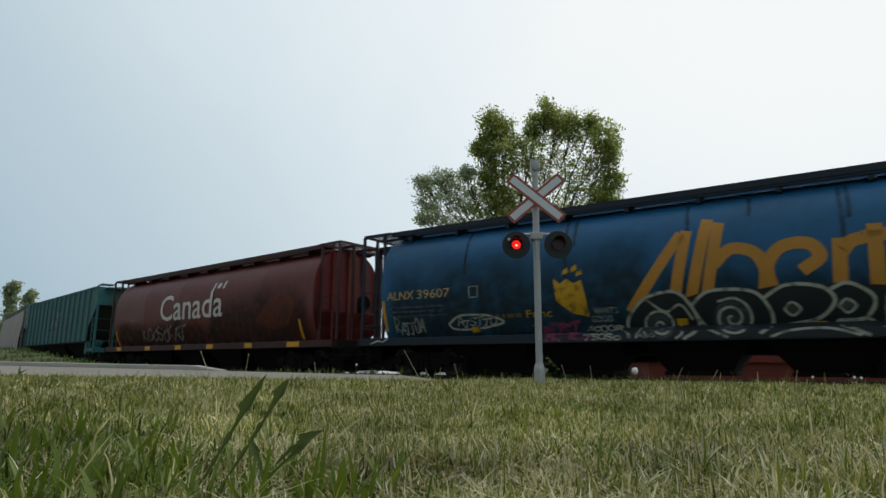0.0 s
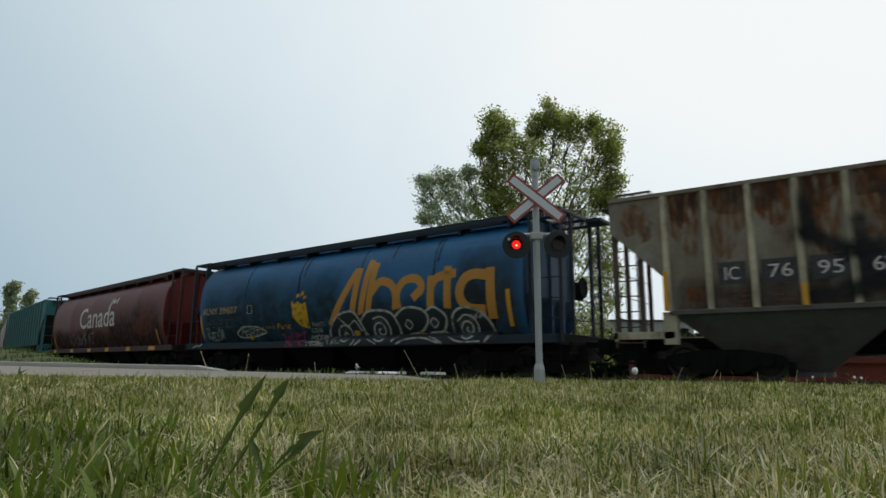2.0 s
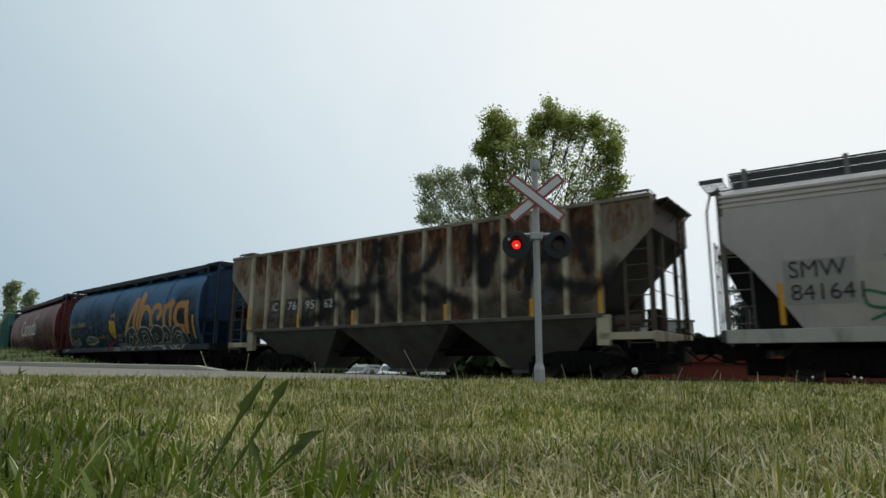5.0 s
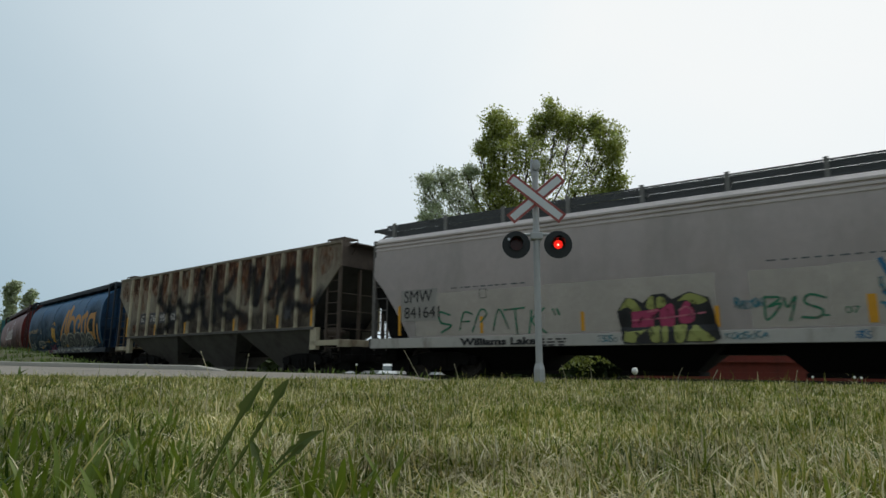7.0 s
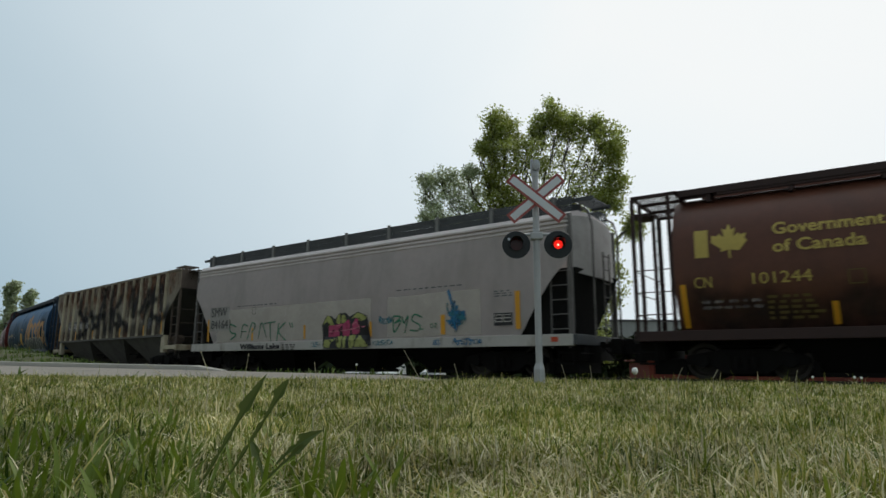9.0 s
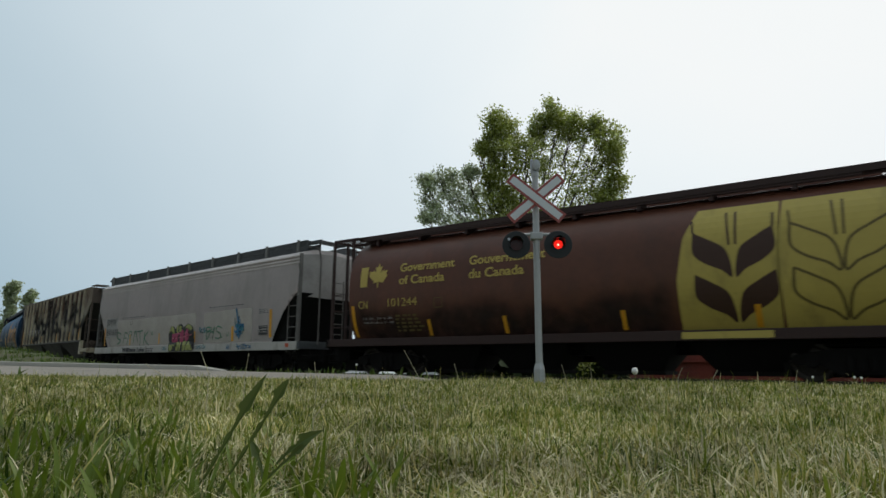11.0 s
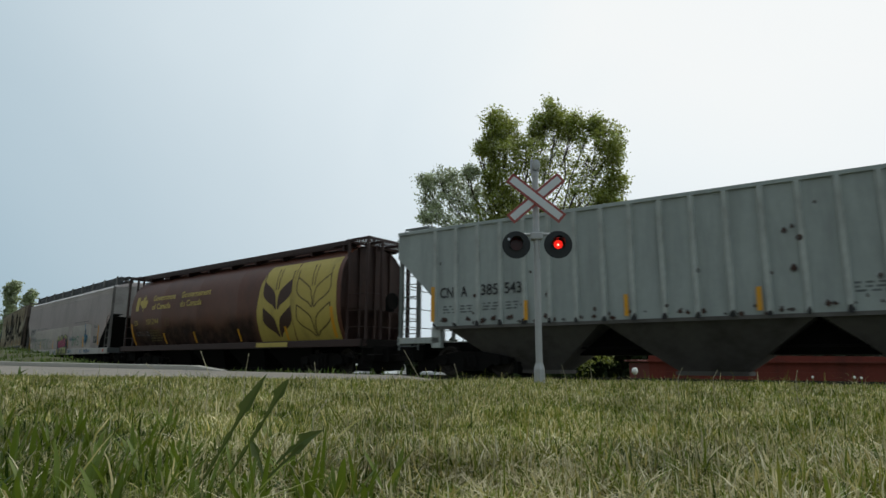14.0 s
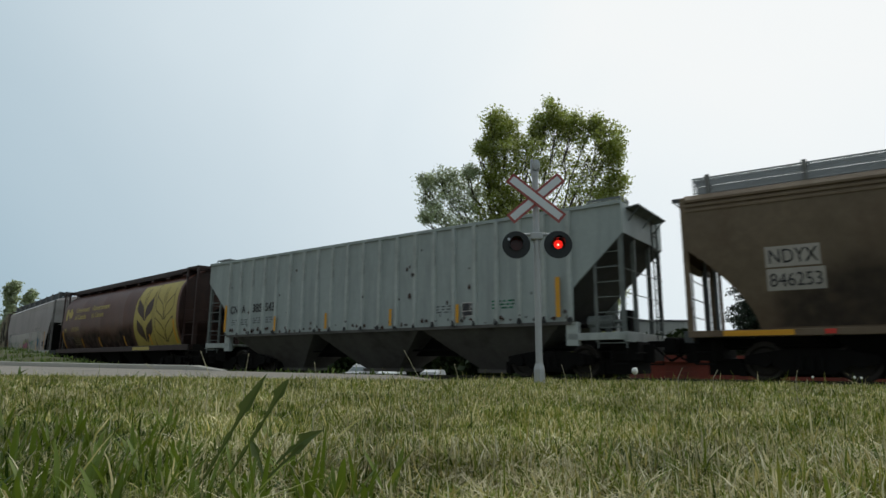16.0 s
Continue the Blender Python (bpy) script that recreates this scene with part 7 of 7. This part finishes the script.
def hall():
    c = beyond(1160, 52)
    h = thing("flat_roofed_building", Matrix.Translation((c.x, c.y, -1.5)) @ pose(0, 0, 0, 0, 0, math.degrees(math.atan2(RIGHT.y, RIGHT.x))), "pale flat-roofed building with metal siding beyond the tracks", "building")
    half, deep, tall = 3.5, 5.0, 5.62
    bm = bmesh.new()
    box(bm, -half, half, 0, deep, -0.3, tall)
    part("wall", bm, M_SIDING, h)
    bm = bmesh.new()
    box(bm, -half - 0.12, half + 0.12, -0.12, deep + 0.12, tall, tall + 0.16, 0.02)
    part("roof", bm, M_ROOF, h)
    bm = bmesh.new()
    box(bm, -half + 0.02, -half + 0.42, -0.035, 0.0, -0.1, tall - 0.02, 0.008)
    first = part("siding_panel", bm, M_SIDING, h)
    for k in range(1, 16):
        again(first, h, pose(0.437 * k, 0, 0))


hall()


# ---- vehicles waiting beyond the crossing ----
M_VAN = mat("white_van_paint", (0.72, 0.74, 0.74), 0.05, 0.3, 4, bump=0.02)
M_GREYCAR = mat("grey_car_paint", (0.30, 0.31, 0.32), 0.05, 0.3, 4, bump=0.02)
M_SILVERCAR = mat("silver_car_paint", (0.45, 0.47, 0.48), 0.05, 0.3, 4, bump=0.02)
M_TYRE = mat("tyre_rubber", (0.02, 0.02, 0.02), 0.2, 0.85, 20)
M_LAMP = glow_mat("headlight_glow", (1.0, 0.95, 0.85), 4.0)
M_SCREEN = mat("windscreen_glass", (0.10, 0.13, 0.13), 0.1, 0.06, 3, bump=0.0)


def vehicle(name, px, depth, turn, tall, wide, nose, bonnet, length, material, label):
    """A road vehicle that faces the crossing, its nose towards -y in its own space."""
    at = beyond(px, depth)
    ground_z = height(at.x, at.y)
    v = thing(name, Matrix.Translation((at.x, at.y, ground_z)) @ pose(0, 0, 0, 0, 0, turn), label, name)
    w = wide / 2
    side = [(0, 0.35), (0, nose), (bonnet, nose + 0.16), (bonnet + 0.75, tall - 0.05), (bonnet + 1.0, tall), (length - 0.25, tall - 0.03), (length, tall - 0.6), (length, 0.35)]
    bm = bmesh.new()
    lo = [bm.verts.new((-w, y, z)) for y, z in side]
    hi = [bm.verts.new((w, y, z)) for y, z in side]
    bm.faces.new(lo)
    bm.faces.new(hi[::-1])
    for i in range(len(side)):
        j = (i + 1) % len(side)
        bm.faces.new((lo[i], hi[i], hi[j], lo[j]))
    for q in bm.verts:
        if q.co.z > nose + 0.2:
            q.co.x *= 0.86
    bmesh.ops.recalc_face_normals(bm, faces=bm.faces[:])
    bmesh.ops.bevel(bm, geom=bm.edges[:], offset=0.06, segments=2, affect="EDGES")
    body = part("body", bm, material, v, smooth=True)
    bm = bmesh.new()
    y0, z0, y1, z1 = bonnet + 0.06, nose + 0.24, bonnet + 0.68, tall - 0.14
    hull(bm, [(-w * 0.84, y0 - 0.02, z0), (w * 0.84, y0 - 0.02, z0), (w * 0.78, y1 - 0.02, z1), (-w * 0.78, y1 - 0.02, z1)],
         [(-w * 0.84, y0 + 0.05, z0), (w * 0.84, y0 + 0.05, z0), (w * 0.78, y1 + 0.05, z1), (-w * 0.78, y1 + 0.05, z1)])
    bmesh.ops.recalc_face_normals(bm, faces=bm.faces[:])
    part("windscreen", bm, M_SCREEN, body)
    for g in (-1, 1):
        bm = bmesh.new()
        for a, b in ((bonnet + 0.95, bonnet + 1.75), (bonnet + 1.85, length - 0.5)):
            x0, x1 = sorted((g * w * 0.875, g * w * 0.80))
            box(bm, x0, x1, a, b, nose + 0.32, tall - 0.2, 0.02)
        part("side_window", bm, M_SCREEN, body)
        bm = bmesh.new()
        lathe(bm, [(-0.02, 0.05), (0.0, 0.11), (0.05, 0.12)], lambda d, a, b: (g * w * 0.74 + a, -0.01 + d, nose - 0.18 + b), 14)
        part("headlight", bm, M_LAMP, body, "glowing headlight")
        bm = bmesh.new()
        box(bm, min(g * w, g * (w + 0.18)), max(g * w, g * (w + 0.18)), bonnet + 0.55, bonnet + 0.68, nose + 0.2, nose + 0.36, 0.02)
        part("wing_mirror", bm, material, body)
        for y in (0.85, length - 0.9):
            bm = bmesh.new()
            lathe(bm, [(-0.1, 0.2), (-0.09, 0.31), (0.09, 0.31), (0.1, 0.2)], lambda d, a, b: (g * (w - 0.1) + d, y + a, 0.31 + b), 18)
            part("wheel", bm, M_TYRE, v)
    bm = bmesh.new()
    box(bm, -w * 0.96, w * 0.96, -0.08, 0.08, 0.35, 0.55, 0.04)
    part("bumper", bm, M_TYRE, v)


vehicle("van", 684, 62, 22, 1.95, 1.9, 1.05, 0.8, 4.7, M_VAN, "white van waiting beyond the crossing")
vehicle("car", 621, 60, 8, 1.85, 1.85, 1.0, 1.0, 4.6, M_GREYCAR, "grey car with headlights on, waiting beyond the crossing")
vehicle("car", 754, 58, 18, 1.42, 1.75, 0.8, 1.1, 4.4, M_SILVERCAR, "silver car with headlights on, waiting beyond the crossing")


# ---- plants in the lawn ----
def blade_leaf(bm, foot, yaw, length, width, rise, droop, lobes=0, stand=False):
    """One broad leaf: a bent strip with a fold along its middle; lobes give a toothed edge."""
    d = Vector((math.cos(yaw), math.sin(yaw), 0))
    s = Vector((-d.y, d.x, 0))
    if stand:
        s = (s * 0.35 - d * 0.75 + Vector((0, 0, 0.55))).normalized()
    prev = None
    n = 24 if lobes else 8
    for i in range(n + 1):
        t = i / n
        c = Vector(foot) + d * length * t * math.cos(rise) + Vector((0, 0, length * (math.sin(rise) * t - droop * t * t)))
        w = width * (math.sin(math.pi * min(1, 0.12 + 0.88 * t)) ** 0.7) * (1 if t < 1 else 0)
        if lobes:
            w *= (0.35 + 0.9 * ((t * lobes) % 1.0)) if t < 0.8 else 1.1
        row = [bm.verts.new(c - s * w / 2 + Vector((0, 0, w * 0.2))), bm.verts.new(c), bm.verts.new(c + s * w / 2 + Vector((0, 0, w * 0.2)))]
        if prev:
            bm.faces.new((prev[0], prev[1], row[1], row[0]))
            bm.faces.new((prev[1], prev[2], row[2], row[1]))
        prev = row


def weed(px, depth, leaves, label, seed, lobes=0, width=0.03, name="weed_plant", rise=(40, 75), length=(0.14, 0.26)):
    rng = random.Random(seed)
    at = beyond(px, depth)
    plant = thing(name, pose(at.x, at.y, 0), label, "weed")
    for k in range(leaves):
        bm = bmesh.new()
        blade_leaf(bm, (rng.uniform(-0.02, 0.02), rng.uniform(-0.02, 0.02), 0), rng.uniform(0, 6.28), rng.uniform(*length), width * rng.uniform(0.7, 1.2), radians(rng.uniform(*rise)), rng.uniform(0.1, 0.35), lobes)
        part("leaf", bm, M_WEED, plant, smooth=True)
    return plant


# a dandelion whose two toothed leaves stand up before the road
at = beyond(395, 1.25)
dandelion = thing("dandelion_plant", pose(at.x, at.y, 0), "dark green dandelion with toothed upright leaves in the grass", "weed")
M_DANDELION = island_mat("dull_dandelion_leaves", [(0.075, 0.115, 0.025), (0.11, 0.155, 0.035), (0.17, 0.15, 0.06)], 0.55, 0.35, 0.3)


def toothed_leaf(p0, p1, p2, width, teeth, lean, head):
    """An upright jagged leaf along a bent midrib, broadest at head; places are (across, up) in metres from the foot."""
    bm = bmesh.new()
    prev, n = None, 28
    for i in range(n + 1):
        t = i / n
        u = (1 - t) ** 2 * p0[0] + 2 * t * (1 - t) * p1[0] + t * t * p2[0]
        v = (1 - t) ** 2 * p0[1] + 2 * t * (1 - t) * p1[1] + t * t * p2[1]
        mid = RIGHT * u + AHEAD * lean * t + Vector((0, 0, v))
        du, dv = p2[0] - p0[0], p2[1] - p0[1]
        side = (RIGHT * -dv + Vector((0, 0, du))).normalized()
        # backward teeth low on the leaf, then the broad pointed head
        saw = (t / head * teeth) % 1.0
        w = width * (0.16 + (0.12 + 0.35 * t) * saw) if t < head else width * max(0.02, ((1 - t) / (1 - head)) ** 0.8)
        row = [bm.verts.new(mid + side * w * 0.72 - AHEAD * w * 0.5), bm.verts.new(mid), bm.verts.new(mid - side * w * 0.45 - AHEAD * w * 0.35)]
        if prev:
            bm.faces.new((prev[0], prev[1], row[1], row[0]))
            bm.faces.new((prev[1], prev[2], row[2], row[1]))
        prev = row
    part("leaf", bm, M_DANDELION, dandelion, smooth=True)


toothed_leaf((-0.02, 0.06), (0.035, 0.17), (0.082, 0.262), 0.022, 3, 0.03, 0.62)
toothed_leaf((0.03, 0.07), (0.085, 0.165), (0.132, 0.254), 0.021, 3, 0.02, 0.80)
toothed_leaf((-0.05, 0.0), (-0.04, 0.03), (-0.02, 0.065), 0.010, 2, 0.0, 0.5)
toothed_leaf((0.0, 0.0), (0.012, 0.03), (0.03, 0.075), 0.010, 2, 0.0, 0.5)
toothed_leaf((0.10, 0.06), (0.14, 0.10), (0.185, 0.145), 0.018, 3, 0.06, 0.6)
toothed_leaf((0.12, 0.09), (0.15, 0.13), (0.20, 0.15), 0.022, 3, 0.05, 0.6)
toothed_leaf((0.10, 0.05), (0.08, 0.11), (0.055, 0.13), 0.022, 3, 0.04, 0.6)
toothed_leaf((0.06, 0.0), (0.09, 0.03), (0.10, 0.065), 0.010, 2, 0.0, 0.5)
for px, d, n, w, seed in ((300, 1.25, 6, 0.009, 51), (600, 1.15, 5, 0.014, 52), (180, 1.4, 7, 0.010, 53), (690, 1.35, 5, 0.012, 54), (90, 1.2, 6, 0.011, 55), (520, 1.5, 6, 0.012, 56), (260, 1.8, 7, 0.014, 57), (1050, 1.5, 5, 0.010, 58), (150, 2.2, 7, 0.015, 59), (40, 1.5, 6, 0.010, 71), (230, 1.35, 6, 0.009, 72), (350, 1.4, 7, 0.010, 73), (440, 1.3, 6, 0.009, 74), (110, 1.9, 9, 0.012, 75), (310, 2.4, 8, 0.012, 76), (20, 2.4, 8, 0.014, 77), (60, 1.15, 8, 0.012, 81), (140, 1.2, 8, 0.010, 82), (210, 1.15, 8, 0.012, 83), (280, 1.5, 8, 0.011, 84), (370, 1.2, 8, 0.010, 85), (180, 1.7, 8, 0.012, 86), (70, 1.7, 8, 0.012, 87), (330, 1.6, 8, 0.011, 88), (470, 1.15, 7, 0.011, 89), (640, 1.2, 6, 0.012, 90), (560, 1.25, 6, 0.011, 78)):
    weed(px, d, n, "tuft of broad green grass blades", seed, 0, w, "grass_tuft", (55, 85), (0.10, 0.19))
for px, d, seed in ((330, 1.9, 61), (945, 3.6, 62), (1150, 5.0, 63), (480, 2.2, 64), (1480, 4.0, 65)):
    weed(px, d, 6, "low broad-leaved weed in the grass", seed, 4, 0.035, "weed_plant", (15, 50), (0.08, 0.14))

M_STRAW = mat("dry_straw_stalk", (0.42, 0.38, 0.25), 0.2, 0.7, 20)
M_PETAL = mat("white_seed_head", (0.75, 0.75, 0.72), 0.1, 0.8, 60, bump=0.5)


def stalk(px0, py0, px1, py1, depth):
    """A dry grass stalk leaning above the lawn."""
    a, b = beyond(px0, depth), beyond(px1, depth)
    st = thing("grass_stalk", pose(a.x, a.y, 0), "dry pale grass stalk standing above the lawn", "grass stalk")
    z0, z1 = EYE + (650 - py0) / 1080 * depth, EYE + (650 - py1) / 1080 * depth
    d = b - a
    bm = bmesh.new()
    rod(bm, (0, 0, -0.02), (0, 0, max(0.02, z0)), 0.0022, 5)
    rod(bm, (0, 0, max(0.02, z0)), (d.x, d.y, z1), 0.0022, 5, 0.0012)
    part("stem", bm, M_STRAW, st)
    bm = bmesh.new()
    rod(bm, (d.x, d.y, z1), (d.x * 1.1, d.y * 1.1, z1 + 0.012), 0.0035, 5, 0.001)
    part("seed_head", bm, M_STRAW, st)


for q in ((372, 665, 356, 630, 3.0), (290, 668, 262, 652, 3.2), (436, 668, 440, 634, 3.4), (562, 668, 558, 648, 4.0), (742, 668, 718, 626, 4.2), (812, 668, 806, 648, 4.4), (1002, 668, 996, 648, 4.8), (1048, 668, 1046, 650, 5.0), (1200, 668, 1208, 652, 4.6), (1262, 668, 1270, 655, 4.6), (1408, 668, 1412, 655, 4.2), (735, 735, 718, 720, 2.2), (560, 740, 580, 712, 2.0)):
    stalk(*q)


def clover(px, py, depth, r, label):
    a = beyond(px, depth)
    z = EYE + (650 - py) / 1080 * depth
    f = thing("seed_head_flower", pose(a.x, a.y, 0), label, "flower")
    bm = bmesh.new()
    rod(bm, (0, 0, -0.02), (0, 0, z), 0.002, 5)
    part("stem", bm, M_WEED, f)
    bm = bmesh.new()
    bmesh.ops.create_icosphere(bm, subdivisions=2, radius=r)
    for v in bm.verts:
        v.co *= 1 + 0.25 * noise.noise(v.co * 60)
        v.co.z = v.co.z * 1.15 + z
    part("flower_head", bm, M_PETAL, f, smooth=True)


clover(1125, 656, 5.5, 0.028, "white fluffy flower head above the lawn")
for px, py, d in ((1512, 664, 5.0), (1524, 665, 5.2), (1438, 664, 5.0), (632, 648, 5.5)):
    clover(px, py, d, 0.010, "small white clover flower above the lawn")


# ---- what moves ----
def motions():
    times = [0.5 * i for i in range(33)]
    for car, mid in car_list:
        walk(car, [(t, on_track(mid - SPEED * (t - 8.0))) for t in times])
    for wheel, dx in wheel_list:
        spin = math.degrees(SPEED / 0.44)
        walk(wheel, [(0.1 * i, pose(dx, 0, 0.44, 0, -spin * 0.1 * i, 0)) for i in range(161)])

    # the added flaps uncover the two lamps by turns, about once a second
    for flap, x, g in flap_list:
        up, down = pose(x, -0.165, 2.52, -84, 0, 0), pose(x, -0.165, 2.52)
        rows = [(0.0, up if g < 0 else down)]
        k = 0
        while True:
            t = 0.30 + 0.51825 * k
            if t > 15.9:
                break
            left_lit = k % 2 == 1
            before, after = (down, up) if (left_lit == (g < 0)) else (up, down)
            rows += [(t - 0.034, before), (t + 0.034, after)]
            k += 1
        rows.append((16.0, rows[-1][1]))
        walk(flap, rows)
    # the poplar leans a little further in the wind
    for crown in (poplar_crown, willow_crown):
        walk(crown, [(0.0, pose(0, 0, 0)), (2.0, pose(0, 0, 0, -0.25, 0.35, 0)), (5.0, pose(0, 0, 0, -0.4, 0.6, 0)), (9.0, pose(0, 0, 0, -0.6, 0.9, 0)), (12.5, pose(0, 0, 0, -0.5, 0.8, 0)), (16.0, pose(0, 0, 0, -0.6, 0.9, 0))])


motions()
